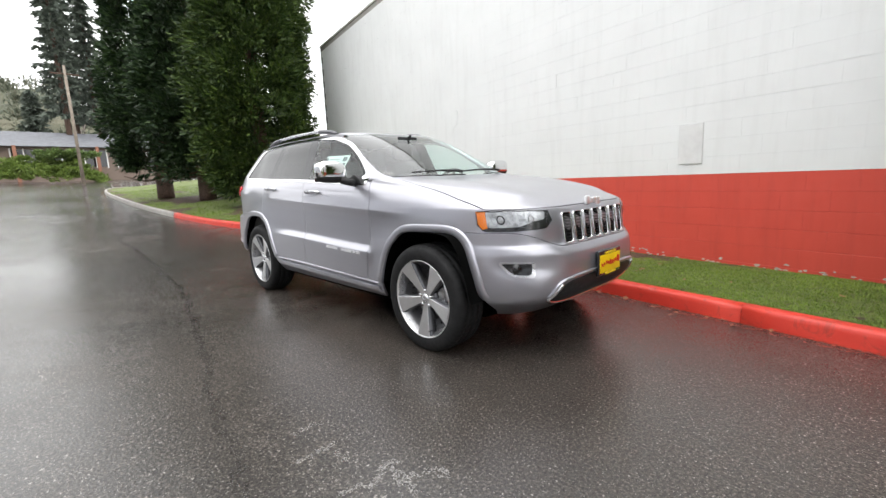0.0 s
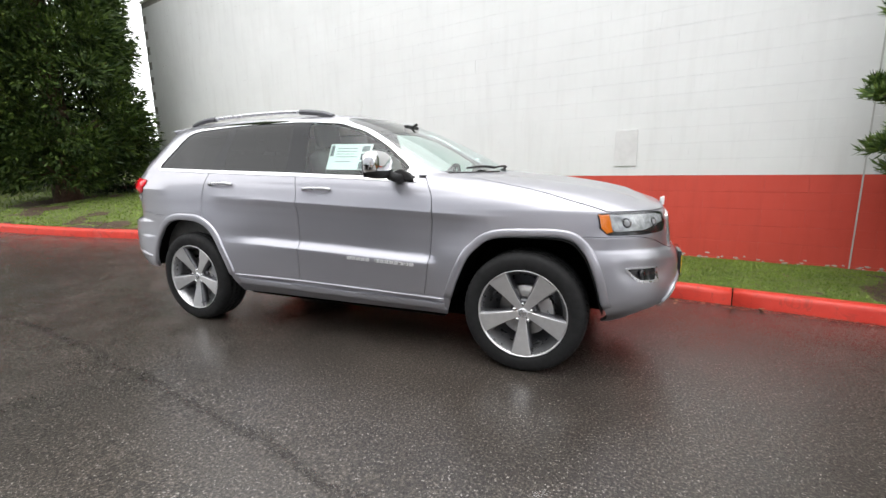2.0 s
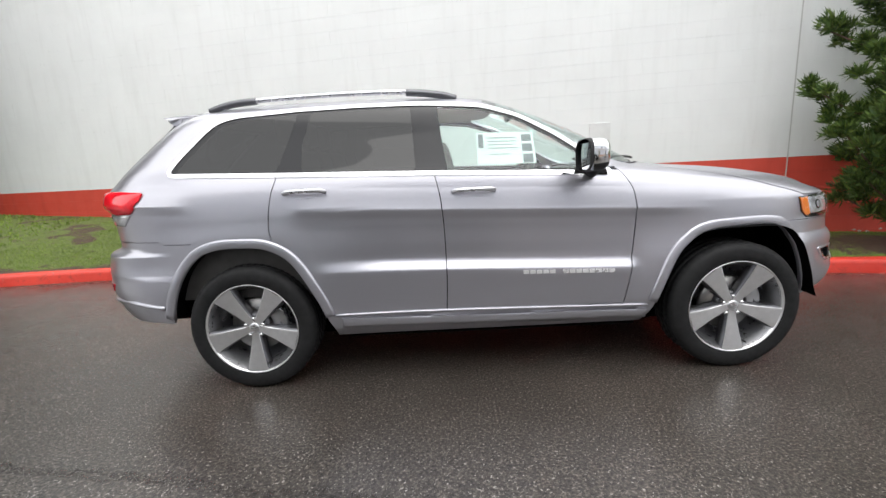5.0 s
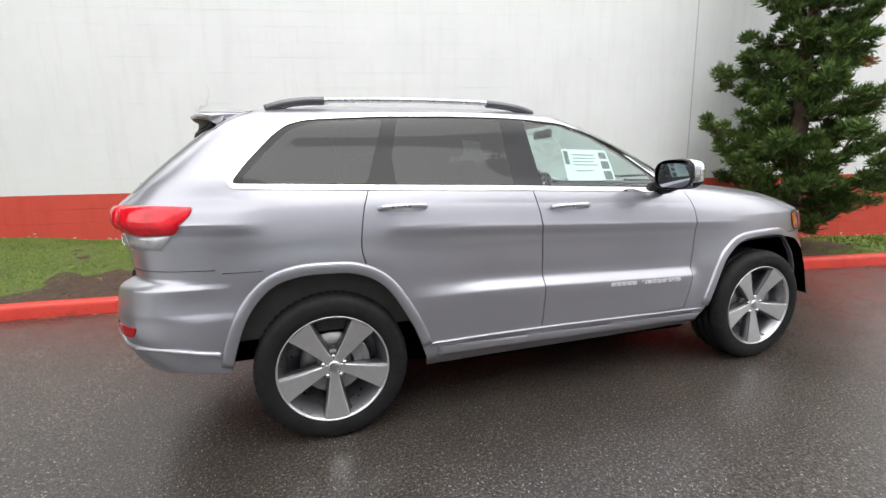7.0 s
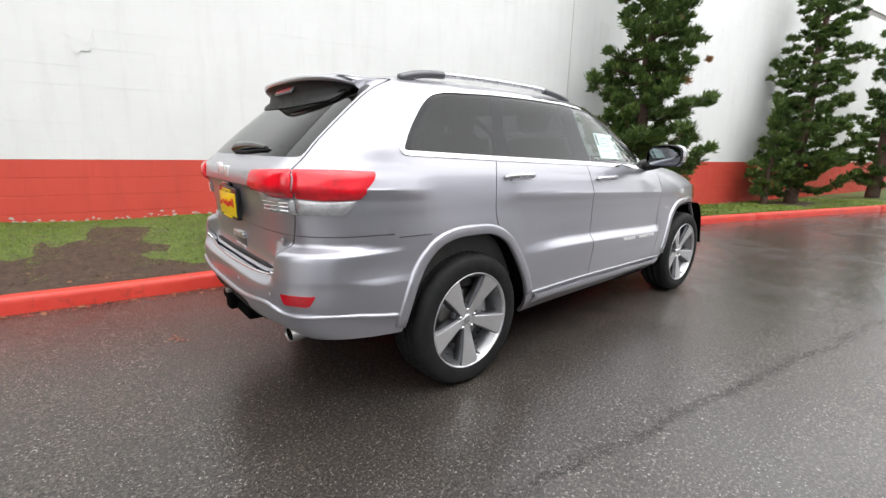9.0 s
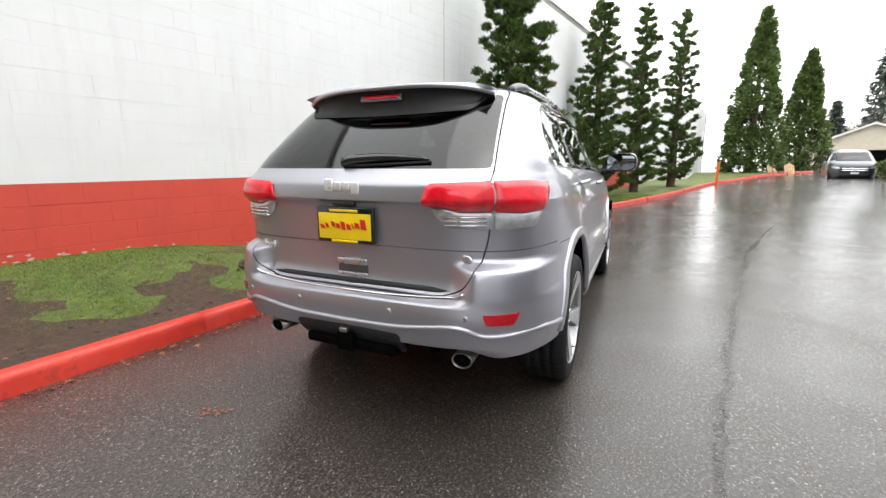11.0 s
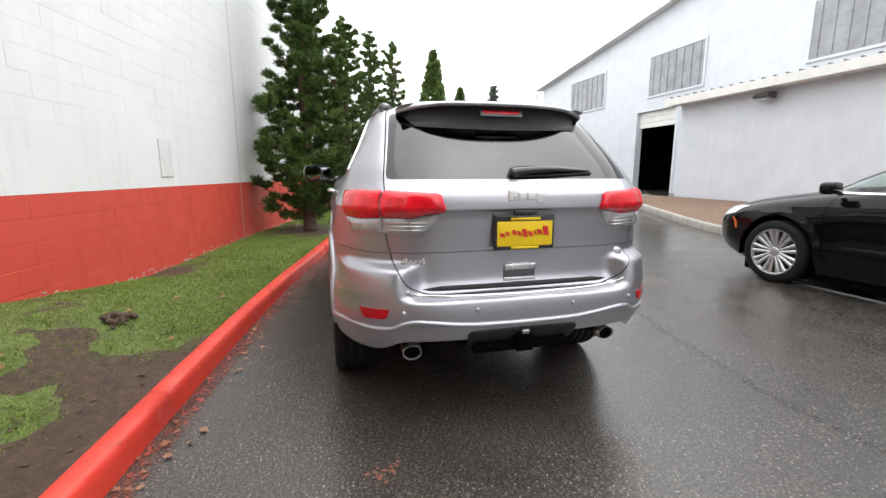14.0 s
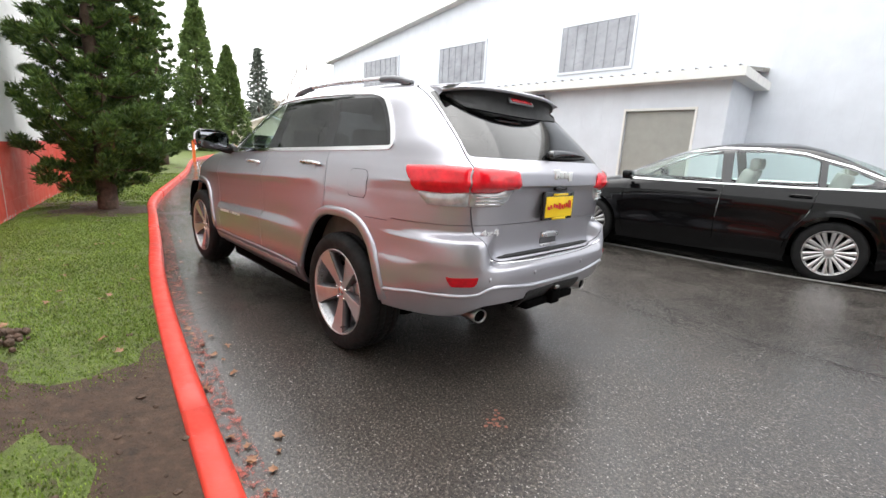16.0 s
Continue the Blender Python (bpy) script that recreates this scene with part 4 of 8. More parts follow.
def column(seed, h, rad, clumps, per, length, width, base=0.4, csize=(0.28, 0.5), fill=0.82):
    """A dense columnar conifer: overlapping clumps on a tapering column. rad: radius by share of height."""
    rng = np.random.default_rng(seed)
    tr, rr = bent_trunk(rng, h, 0.02 * h + 0.08, 0.02)
    cs, rs = [], []
    for k in range(clumps):
        f = rng.random() ** 0.9
        z = base + (h - base) * f
        a = rng.uniform(0, 6.283)
        R = rad(f) * (fill + (1.04 - fill) * rng.random()) * (0.93 + 0.10 * math.sin(3 * a + 7 * f) + 0.06 * math.sin(11 * f + a))
        s = rng.uniform(*csize) * (0.65 + 0.5 * rad(f) / rad(0.2))
        R = max(0.0, R - 0.35 * s)
        cs.append((R * math.cos(a), R * math.sin(a), z, math.cos(a), math.sin(a), 0.15))
        rs.append(s)
    limbs = [tube(tr, rr, 10)]
    for k in range(14):
        a, z = rng.uniform(0, 6.283), base + rng.uniform(-0.25, 1.2)
        q = rad(0.1) * 0.8
        limbs.append(tube(spline([(0, 0, z), (q * 0.5 * math.cos(a), q * 0.5 * math.sin(a), z - 0.12), (q * math.cos(a), q * math.sin(a), z + 0.1)], 3), np.linspace(0.05, 0.012, 7), 5, False))
    return join(*limbs), sprays(rng, cs, rs, per, length, width, 0.75, -0.05, 1.1, 0.6)


def plant(name, made, m, needles, label, category="tree", group=""):
    t = thing(name, m, label, category, group)
    part("trunk", made[0], BARK, t, "brown bark trunk with limbs")
    part("crown", made[1], needles, t, "")
    return t


def lawn_z(x, y):
    p, nn = kerb_frame(kerb_s_at_x(x))
    return float(gz(p[0], p[1])) + 0.128 + 0.6 * float(_rise(x))


plant("pine_tree", pine(31, 5.6, 1.12, 170, 96, 0.10, 0.0095), pose(4.98, 1.36, lawn_z(4.98, 1.3) - 0.05), PINE, "small pine with layered dark green needles beside the white wall", group="pines along the wall")
plant("pine_tree", pine(32, 6.4, 1.12, 95, 80, 0.13, 0.014, 0.25), pose(11.6, 0.25, lawn_z(11.6, 0.3) - 0.05), PINE, "dense pine with upswept limbs beside the white wall", group="pines along the wall")
plant("pine_tree", pine(33, 7.2, 1.05, 60, 70, 0.15, 0.019), pose(15.6, -0.95, lawn_z(15.6, 0) - 0.05), PINE, "tall narrow pine beside the white wall", group="pines along the wall")
plant("pine_tree", pine(34, 7.9, 1.2, 50, 66, 0.17, 0.022), pose(19.6, -2.5, lawn_z(19.6, 0) - 0.05), PINE, "tall thin pine with gaps and brown sprigs", group="pines along the wall")
plant("bush", pine(35, 2.6, 0.55, 40, 26, 0.10, 0.018, 0.2), pose(10.6, 0.6, lawn_z(10.6, 0) - 0.03), PINE, "small upright dark evergreen at the wall's foot", "shrub")
_rng = np.random.default_rng(77)
_dead = [(4.98 + _rng.normal(0.0, 0.25), 1.32 - 0.55 + _rng.normal(0, 0.1), z, 0, -1, 0.2) for z in (2.55, 2.95, 3.15, 3.5)]
tagged(part("dead_sprig", sprays(_rng, _dead, [0.10, 0.06, 0.07, 0.05], 90, 0.08, 0.012), DEADNEEDLE), "clusters of dead brown needles caught in the pine", "twigs", kind="stuff")

bigr = lambda r: (lambda f: r * (0.80 + 0.22 * min(1, f / 0.12)) * (1 - 0.55 * max(0, f - 0.25) ** 1.3))
plant("conifer", column(41, 11.5, bigr(1.95), 950, 190, 0.18, 0.025, 0.7, fill=0.7), pose(-10.9, 2.95, float(gz(-10.9, 1)) + 0.2), CEDAR, "broad dense conifer with sunlit green sprays on the lawn", group="row of big conifers")
plant("conifer", column(42, 12.5, bigr(1.9), 640, 90, 0.24, 0.042, 1.1), pose(-15.3, 2.45, float(gz(-15.3, 1)) + 0.2), DARKCEDAR, "dark dense columnar conifer on the lawn", group="row of big conifers")
plant("conifer", column(43, 12.5, bigr(1.75), 600, 80, 0.24, 0.042, 1.1), pose(-17.9, 1.55, float(gz(-17.9, 1)) + 0.2), DARKCEDAR, "very dark columnar conifer at the lawn's end", group="row of big conifers")
coner = lambda r: (lambda f: r * (1 - f) ** 0.75 * (0.82 + 0.18 * min(1, f / 0.1)) + 0.05)
plant("cedar", column(44, 11.6, coner(2.2), 330, 46, 0.30, 0.08, 0.2, (0.3, 0.5)), pose(34.6, -8.75, 0.1), GREENCEDAR, "tall green conical cedar", group="cedars by the drive")
plant("cedar", column(45, 10.2, coner(2.3), 300, 40, 0.34, 0.09, 0.2, (0.3, 0.5)), pose(43.5, -14.0, 0.1), GREENCEDAR, "green conical cedar by the drive", group="cedars by the drive")
hedge_r = lambda f: 0.9 * (1 - f ** 3)
plant("bush", column(46, 1.5, lambda f: 1.3 * math.sqrt(max(0.05, 1 - f * f)), 90, 60, 0.12, 0.035, 0.1, (0.2, 0.35)), pose(-14.6, 4.6, float(gz(-14.6, 1)) + 0.2), DARKCEDAR, "dark rounded evergreen shrub on the lawn", "shrub")
plant("bush", column(47, 1.5, lambda f: 1.4 * math.sqrt(max(0.05, 1 - f * f)), 90, 60, 0.12, 0.035, 0.1, (0.2, 0.35)), pose(-11.6, 5.4, float(gz(-11.6, 1)) + 0.25), DARKCEDAR, "dark evergreen shrub at the wall's end", "shrub")

# fallen leaves in the gutter and on the soil
def leaf_mesh():
    pts = [(0, -0.03), (0.008, -0.018), (0.026, -0.016), (0.018, 0.0), (0.03, 0.018), (0.012, 0.016), (0, 0.036), (-0.012, 0.016), (-0.028, 0.016), (-0.018, 0.0), (-0.024, -0.018), (-0.008, -0.016)]
    v = [(0, 0, 0.004)] + [(x, y, 0.010 * abs(x) / 0.03 + 0.004 * math.sin(y * 120)) for x, y in pts]
    return np.array(v), [[0, i + 1, (i + 1) % len(pts) + 1] for i in range(len(pts))]


_lm = mesh_of("fallen_leaf", leaf_mesh(), DRYLEAF)
_rng = np.random.default_rng(5)
for k in range(120):
    x = _rng.uniform(-5.2, 3.6)
    s = kerb_s_at_x(x)
    if k % 3:
        p, nn = kerb_frame(s)
        p = p - nn * abs(_rng.normal(0.02, 0.10))
        q = (p[0], p[1], float(gz(p[0], p[1])) + 0.007)
    else:
        q = lawn_at(s, _rng.uniform(0.02, 0.6))
        q = (q[0], q[1], q[2] + 0.03)
    ob = new("fallen_leaf", _lm)
    sc = _rng.uniform(0.45, 0.95)
    ob.matrix_basis = pose(q[0], q[1], q[2], _rng.uniform(-14, 14), _rng.uniform(-14, 14), _rng.uniform(0, 360)) @ Matrix.Diagonal((sc, sc, sc, 1))
    tagged(ob, "curled brown fallen leaf lying by the kerb", "leaf", "fallen leaves")

# ---- the pale workshop across the drive ----
_before = {o.name for o in scene.objects if not o.name.startswith("cedar")}
MY = -12.0
RIB = plain("ribbed_pale_siding", (0.655, 0.685, 0.74), 0.5, 0.0, 0.04, 1.5)
ridge = lambda x: 6.33 + 0.122 * (21.1 - x) if x > -3 else 6.33 + 0.122 * 24.1 - 0.122 * (-3 - x)
shop = thing("workshop", pose(0, 0, 0), "large pale metal-sided workshop with a low gable roof", "building")


def gable_piece(x0, x1, z0):
    xs = sorted({x0, x1} | ({-3.0} if x0 < -3 < x1 else set()))
    poly = [(xs[0], z0), (xs[-1], z0)] + [(x, ridge(x)) for x in reversed(xs)]
    return prism(poly, MY - 0.25, MY, "y")


part("wall", gable_piece(12.25, 21.1, -0.3), METALWALL, shop, "pale blue-white metal wall", False)
part("wall", gable_piece(-30, 10.05, -0.3), METALWALL, shop, "pale blue-white metal wall", False)
part("wall", gable_piece(10.05, 12.25, 3.82), METALWALL, shop, "", False)
part("wall", boxp((20.85, -45, -0.3), (21.1, MY - 0.25, 6.33)), METALWALL, shop, "", False)
rb = []
for x in np.arange(-29.8, 21, 0.305):
    if -0.8 < x < 7.6:
        z0 = 3.6
    elif 9.95 < x < 12.35:
        z0 = 3.86
    else:
        z0 = 0.5
    rb.append(boxp((x - 0.007, MY - 0.001, z0), (x + 0.007, MY + 0.003, ridge(x) - 0.06)))
tagged(part("siding_rib", join(*rb), RIB, shop, "vertical siding ribs", False), kind="stuff")
for x0, x1 in ((-3.0, 21.5), (-30.0, -3.0)):
    a, b = (x0, ridge(x0)), (x1, ridge(x1))
    part("roof", prism([(a[0], a[1]), (b[0], b[1]), (b[0], b[1] + 0.16), (a[0], a[1] + 0.16)], -45, MY + 0.35, "y"), WHITEPAINT, shop, "low metal roof with a white edge", False)
FIBRE = plain("grey_corrugated_panel", (0.30, 0.31, 0.34), 0.3, 0.0, 0.2, 2)
for x0, x1, z0, z1 in ((14.75, 17.75, 4.45, 6.0), (8.95, 11.65, 4.42, 5.93), (2.8, 5.35, 4.38, 5.86)):
    wd = part("window", boxp((x0, MY + 0.003, z0), (x1, MY + 0.03, z1), 0.004), FIBRE, shop, "grey corrugated translucent window panel", False)
    for k in range(7):
        x = x0 + (x1 - x0) * (k + 0.5) / 7
        part("rib", boxp((x - 0.03, MY + 0.03, z0 + 0.02), (x + 0.03, MY + 0.055, z1 - 0.02), 0.008), FIBRE, wd, "", False)
    for lo, hi in (((x0 - 0.08, z0 - 0.08), (x1 + 0.08, z0)), ((x0 - 0.08, z1), (x1 + 0.08, z1 + 0.08)), ((x0 - 0.08, z0), (x0, z1)), ((x1, z0), (x1 + 0.08, z1))):
        part("frame", boxp((lo[0], MY + 0.004, lo[1]), (hi[0], MY + 0.05, hi[1]), 0.006), METALWALL, wd, "", False)
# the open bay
bay = part("bay", join(boxp((9.0, -20, 0.3), (9.1, MY - 0.25, 4.2)), boxp((13.2, -20, 0.3), (13.3, MY - 0.25, 4.2)), boxp((9.0, -20.1, 0.3), (13.3, -20, 4.2)), boxp((9.0, -20, 4.2), (13.3, MY - 0.25, 4.3))), DEEP, shop, "inside of the open bay, blackened for shade", False)
for k in range(3):
    part("door_slat", boxp((10.07, MY - 0.16, 3.18 + 0.215 * k), (12.23, MY - 0.11, 3.385 + 0.215 * k), 0.01), WHITEPAINT, shop, "white roller door slat", False)
for lo, hi in (((9.93, 0.5), (10.05, 3.82)), ((12.25, 0.5), (12.37, 3.82)), ((9.93, 3.82), (12.37, 3.94))):
    part("door_frame", boxp((lo[0], MY - 0.02, lo[1]), (hi[0], MY + 0.04, hi[1]), 0.008), METALWALL, shop, "", False)


def wall_lamp(x, y, z, label):
    t = thing("wall_lamp", pose(x, y, z), label, "lamp")
    part("housing", prism([(0, -0.07), (0.0, 0.09), (0.18, 0.09), (0.30, 0.02), (0.28, -0.05)], -0.20, 0.20, "x", 0.01), POCKET, t, "grey metal housing", False)
    part("lens", boxp((-0.17, 0.05, -0.085), (0.17, 0.26, -0.06), 0.006), LAMPWHITE, t)
    return t


wall_lamp(17.2, MY + 0.01, 3.83, "grey floodlight on the workshop wall")
ax = thing("annex", pose(0, 0, 0), "low white lean-to annex with a grey door", "building")
AY = -9.9
part("wall", prism([(-0.7, 0.2), (0.0, 0.2), (0.0, 3.4), (-0.7, 3.4)], AY - 0.2, AY, "y"), METALWALL, ax, "white front wall", False)
part("wall", prism([(1.74, 0.2), (7.5, 0.2), (7.5, 3.4), (1.74, 3.4)], AY - 0.2, AY, "y"), METALWALL, ax, "white front wall", False)
part("wall", boxp((0.0, AY - 0.2, 2.74), (1.74, AY, 3.4)), METALWALL, ax, "", False)
for x in (-0.7, 7.3):
    part("wall", prism([(MY, 0.2), (AY - 0.2, 0.2), (AY - 0.2, 3.4), (MY, 3.75)], x, x + 0.2, "x"), METALWALL, ax, "", False)
part("door", boxp((0.0, AY - 0.14, 0.3), (1.74, AY - 0.08, 2.74), 0.004), GREYDOOR, ax, "grey roller door", False)
for lo, hi in (((-0.06, 0.3), (0.0, 2.80)), ((1.74, 0.3), (1.80, 2.80)), ((0.0, 2.74), (1.74, 2.80))):
    part("door_frame", boxp((lo[0], AY - 0.02, lo[1]), (hi[0], AY + 0.025, hi[1]), 0.006), WHITEPAINT, ax, "", False)
part("roof", prism([(MY + 0.01, 3.86), (AY + 0.42, 3.52), (AY + 0.42, 3.60), (MY + 0.01, 3.96)], -0.95, 7.75, "x"), CONCRETE, ax, "lean-to roof with a ribbed edge", False)
part("fascia", boxp((-0.97, AY + 0.38, 3.38), (7.77, AY + 0.45, 3.60), 0.01), WHITEPAINT, ax, "deep white fascia", False)
part("fascia", boxp((-1.04, MY + 0.02, 3.38), (-0.97, AY + 0.45, 3.60), 0.01), WHITEPAINT, ax, "deep white fascia", False)
part("soffit", boxp((-0.97, MY + 0.02, 3.40), (-0.70, AY + 0.38, 3.425)), WHITEPAINT, ax, "", False)
part("soffit", boxp((-0.7, AY, 3.395), (7.7, AY + 0.38, 3.42)), WHITEPAINT, ax, "", False)
for x in np.arange(-0.9, 7.7, 0.3):
    part("roof_rib", boxp((x - 0.02, AY + 0.30, 3.60), (x + 0.02, AY + 0.46, 3.63), 0.006), POCKET, ax, "", False)
for x in np.arange(-0.6, 7.5, 0.305):
    if not -0.1 < x < 1.84:
        part("siding_rib", boxp((x - 0.006, AY - 0.001, 0.4), (x + 0.006, AY + 0.003, 3.38)), RIB, ax, "", False)
wall_lamp(4.4, AY + 0.005, 3.20, "grey floodlight on the annex wall")

# kerbed planting bed before the annex
BED = plain("brown_bark_mulch", (0.17, 0.105, 0.07), 0.85, 0.0, 0.35, 18, bump=0.8, bscale=25)
bedline = spline([(8.3, -9.9), (7.9, -8.9), (7.2, -8.45), (5.0, -7.55), (2.2, -6.6), (0.6, -6.55), (-0.5, -7.4), (-0.9, -9.9)], 6)


def side_kerb(line, w_=0.15, h=0.13):
    t = np.gradient(line, axis=0)
    t /= np.linalg.norm(t, axis=1, keepdims=True)
    n = np.stack([-t[:, 1], t[:, 0]], 1)
    prof = [(0, -0.05), (0.004, h - 0.02), (0.02, h), (w_ - 0.02, h), (w_, h - 0.02), (w_, -0.05)]
    vs, fs = [], []
    for p, m in zip(line, n):
        for o, z in prof:
            q = p - m * o
            vs.append((q[0], q[1], float(gz(p[0], p[1])) + z))
    k = len(prof)
    for i in range(len(line) - 1):
        for j in range(k - 1):
            fs.append([i * k + j, (i + 1) * k + j, (i + 1) * k + j + 1, i * k + j + 1])
    fs += [list(range(k)), [(len(line) - 1) * k + j for j in range(k)][::-1]]
    v = np.array(vs)
    return (v, fs) if vnormals((v, fs))[2::k, 2].mean() > 0 else (v, [f[::-1] for f in fs])


tagged(part("bed_kerb", side_kerb(bedline), CONCRETE), "weathered grey concrete kerb round a planting bed", "kerb", kind="structure")
tagged(part("planting_bed", (np.array([(p[0], p[1] - 0.03, float(gz(p[0], p[1])) + 0.10) for p in bedline] + [(3.5, -9.0, 0.52)]), [[i, i + 1, len(bedline)] for i in range(len(bedline) - 1)] + [[len(bedline) - 1, 0, len(bedline)]]), BED), "bed of brown bark mulch before the annex", "planting bed", kind="structure")
far_line = spline([(14.2, -11.9), (16, -11.4), (19, -11.6), (22, -11.9), (24.5, -13.2), (26, -15.5), (27, -20)], 6)
tagged(part("bed_kerb", side_kerb(far_line), CONCRETE), "grey concrete kerb along the workshop wall", "kerb", kind="structure")

# ---- what stands down the drive ----
CREAM = plain("cream_siding", (0.62, 0.56, 0.44), 0.6, 0.0, 0.06, 2)
sh = thing("garage", pose(58, -24, 0.2, 0, 0, 72), "small cream garage with a gable roof and dark door", "building")
part("wall", prism([(-4.5, 0), (4.5, 0), (4.5, 3.0), (0, 4.9), (-4.5, 3.0)], -3, 3, "y"), CREAM, sh, "", False)
# black panel painted as the shade inside the doorway
part("door", boxp((-3.0, 2.99, 0), (2.0, 3.05, 2.3)), DEEP, sh, "black panel for the shaded open door", False)
for s in (-1, 1):
    part("roof", prism([(s * 0.0, 4.9), (s * 4.9, 2.83), (s * 4.9, 2.98), (s * 0.0, 5.07)], -3.4, 3.4, "y"), CONCRETE, sh, "grey roof slope", False)
    part("fascia", prism([(s * 0.0, 4.86), (s * 4.9, 2.78), (s * 4.9, 2.98), (s * 0.0, 5.07)], 3.4, 3.48, "y"), WHITEPAINT, sh, "", False)
side_block = thing("white_shed", pose(30.5, -3.6, 0, 0, 0, -10.5), "plain white block building behind the trees", "building")
part("wall", boxp((-1.5, -1.0, -0.2), (9, 6, 5.3)), WHITEBLOCK, side_block, "white wall", False)
part("gutter", boxp((9.0, -1.05, 0.2), (9.12, -0.9, 5.3), 0.02), POCKET, side_block, "grey downpipe", False)

CONEORANGE = plain("orange_cone_plastic", (0.75, 0.16, 0.03), 0.4, 0.0, 0.1, 8)
cone = thing("traffic_cone", pose(26.3, -13.6, float(gz(26.3, -13.6))), "orange traffic cone at the kerb's end", "cone")
part("body", lathe([(0.14, 0.03), (0.03, 0.72), (0.02, 0.74), (0.001, 0.74)], 16, "z"), CONEORANGE, cone)
part("base", boxp((-0.2, -0.2, 0), (0.2, 0.2, 0.03), 0.008), CONEORANGE, cone)
post = thing("marker_post", pose(24.5, -5.4, 0.1), "slim orange-brown marker post by the kerb", "post")
part("shaft", boxp((-0.07, -0.07, 0), (0.07, 0.07, 1.25), 0.01), CONEORANGE, post, "", False)
part("cap", boxp((-0.085, -0.085, 1.25), (0.085, 0.085, 1.29), 0.01), BARK, post)
PALEWOOD = plain("pale_weathered_wood", (0.62, 0.42, 0.25), 0.6, 0.0, 0.15, 6)


def garden_chair(m):
    t = thing("garden_chair", m, "pale wooden slatted garden chair by the cedars", "chair", "garden chairs")
    for k in range(5):
        part("back_slat", moved(boxp((-0.3 + k * 0.125, -0.012, 0), (-0.2 + k * 0.125, 0.012, 0.75 + 0.08 * (2 - abs(k - 2)))), Matrix.Translation((0, -0.25, 0.28)) @ Matrix.Rotation(radians(22), 4, "X")), PALEWOOD, t, "", False)
        part("seat_slat", boxp((-0.3, -0.25 + k * 0.12, 0.33), (0.3, -0.15 + k * 0.12, 0.355)), PALEWOOD, t, "", False)
    for x in (-0.36, 0.32):
        part("arm", boxp((x - 0.03, -0.35, 0.56), (x + 0.08, 0.4, 0.585)), PALEWOOD, t, "", False)
        part("leg", boxp((x, 0.3, 0), (x + 0.04, 0.38, 0.56)), PALEWOOD, t, "", False)
        part("leg", moved(boxp((x, -0.5, 0.0), (x + 0.04, 0.38, 0.1)), Matrix.Translation((0, 0, 0.18))), PALEWOOD, t, "", False)
        part("leg", boxp((x, -0.48, 0), (x + 0.04, -0.4, 0.25)), PALEWOOD, t, "", False)
    return t


gc = garden_chair(pose(33.0, -10.1, 0.12, 0, 0, 120))
copy_thing(gc, pose(33.4, -11.1, 0.12, 0, 0, 100))
plant("bush", column(48, 0.9, lambda f: 0.9 * math.sqrt(max(0.05, 1 - f * f)), 50, 40, 0.14, 0.04, 0.05, (0.15, 0.28)), pose(23.6, -12.6, float(gz(23.6, -12.6)) + 0.05), GREENCEDAR, "low green shrub at the workshop's corner", "shrub")

# ---- far slope behind the drive ----
def woods_material(name, a, b, c):
    n = Nodes(name)
    n.co = n.node("ShaderNodeNewGeometry").outputs["Position"]
    n.put("Base Color", n.ramp(n.noise(0.12, 8, 0.7), (0.3, a), (0.5, b), (0.72, c))).put("Roughness", 0.9)
    n.bump(n.noise(0.8, 6, 0.8), 1.0, 0.6)
    return n.m


# the bare slope's brown is paled to paint in haze
HILLMAT = woods_material("haze_paled_bare_slope", (0.23, 0.205, 0.17), (0.27, 0.235, 0.155), (0.28, 0.29, 0.145))
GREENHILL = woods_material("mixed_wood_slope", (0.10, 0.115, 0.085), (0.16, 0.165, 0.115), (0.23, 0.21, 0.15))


def slope(cx, cy, rx, ry, h, rot, seed):
    rng = np.random.default_rng(seed)
    n = 60
    vs = []
    for i in range(n):
        for j in range(n):
            u, w_ = -1 + 2 * i / (n - 1), -1 + 2 * j / (n - 1)
            r = math.hypot(u, w_)
            z = h * max(0, 1 - r ** 2.2) * (0.85 + 0.3 * noise.fractal(Vector((u * 3 + seed, w_ * 3, 1)), 1, 2, 5)) + 1.2 * rng.random() * (r < 0.97)
            a = radians(rot)
            x, y = u * rx, w_ * ry
            vs.append((cx + x * math.cos(a) - y * math.sin(a), cy + x * math.sin(a) + y * math.cos(a), z - 1.0))
    return np.array(vs), [[i * n + j, (i + 1) * n + j, (i + 1) * n + j + 1, i * n + j + 1] for i in range(n - 1) for j in range(n - 1)]


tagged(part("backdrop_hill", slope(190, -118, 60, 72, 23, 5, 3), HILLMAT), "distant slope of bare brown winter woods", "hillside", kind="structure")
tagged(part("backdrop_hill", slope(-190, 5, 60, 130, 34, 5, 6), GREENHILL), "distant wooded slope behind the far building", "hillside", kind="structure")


def bare_tree(seed, h, spread):
    """A leafless tree: forked limbs and a haze of fine twigs."""
    rng = np.random.default_rng(seed)
    out = []

    def grow(p, d, length, r, depth):
        q = p + d * length
        out.append(tube(np.array([p, (p + q) / 2 + rng.normal(0, 0.03 * length, 3), q]), [r, r * 0.8, r * 0.6], 4, False))
        if depth:
            for k in range(3 if depth > 1 else 4):
                e = d + rng.normal(0, spread, 3) + np.array((0, 0, 0.15))
                grow(q if k else p + d * length * 0.7, e / np.linalg.norm(e), length * rng.uniform(0.55, 0.8), r * 0.55, depth - 1)
    grow(np.zeros(3), np.array((0, 0, 1.0)), h * 0.34, h * 0.012, 4)
    return join(*out)


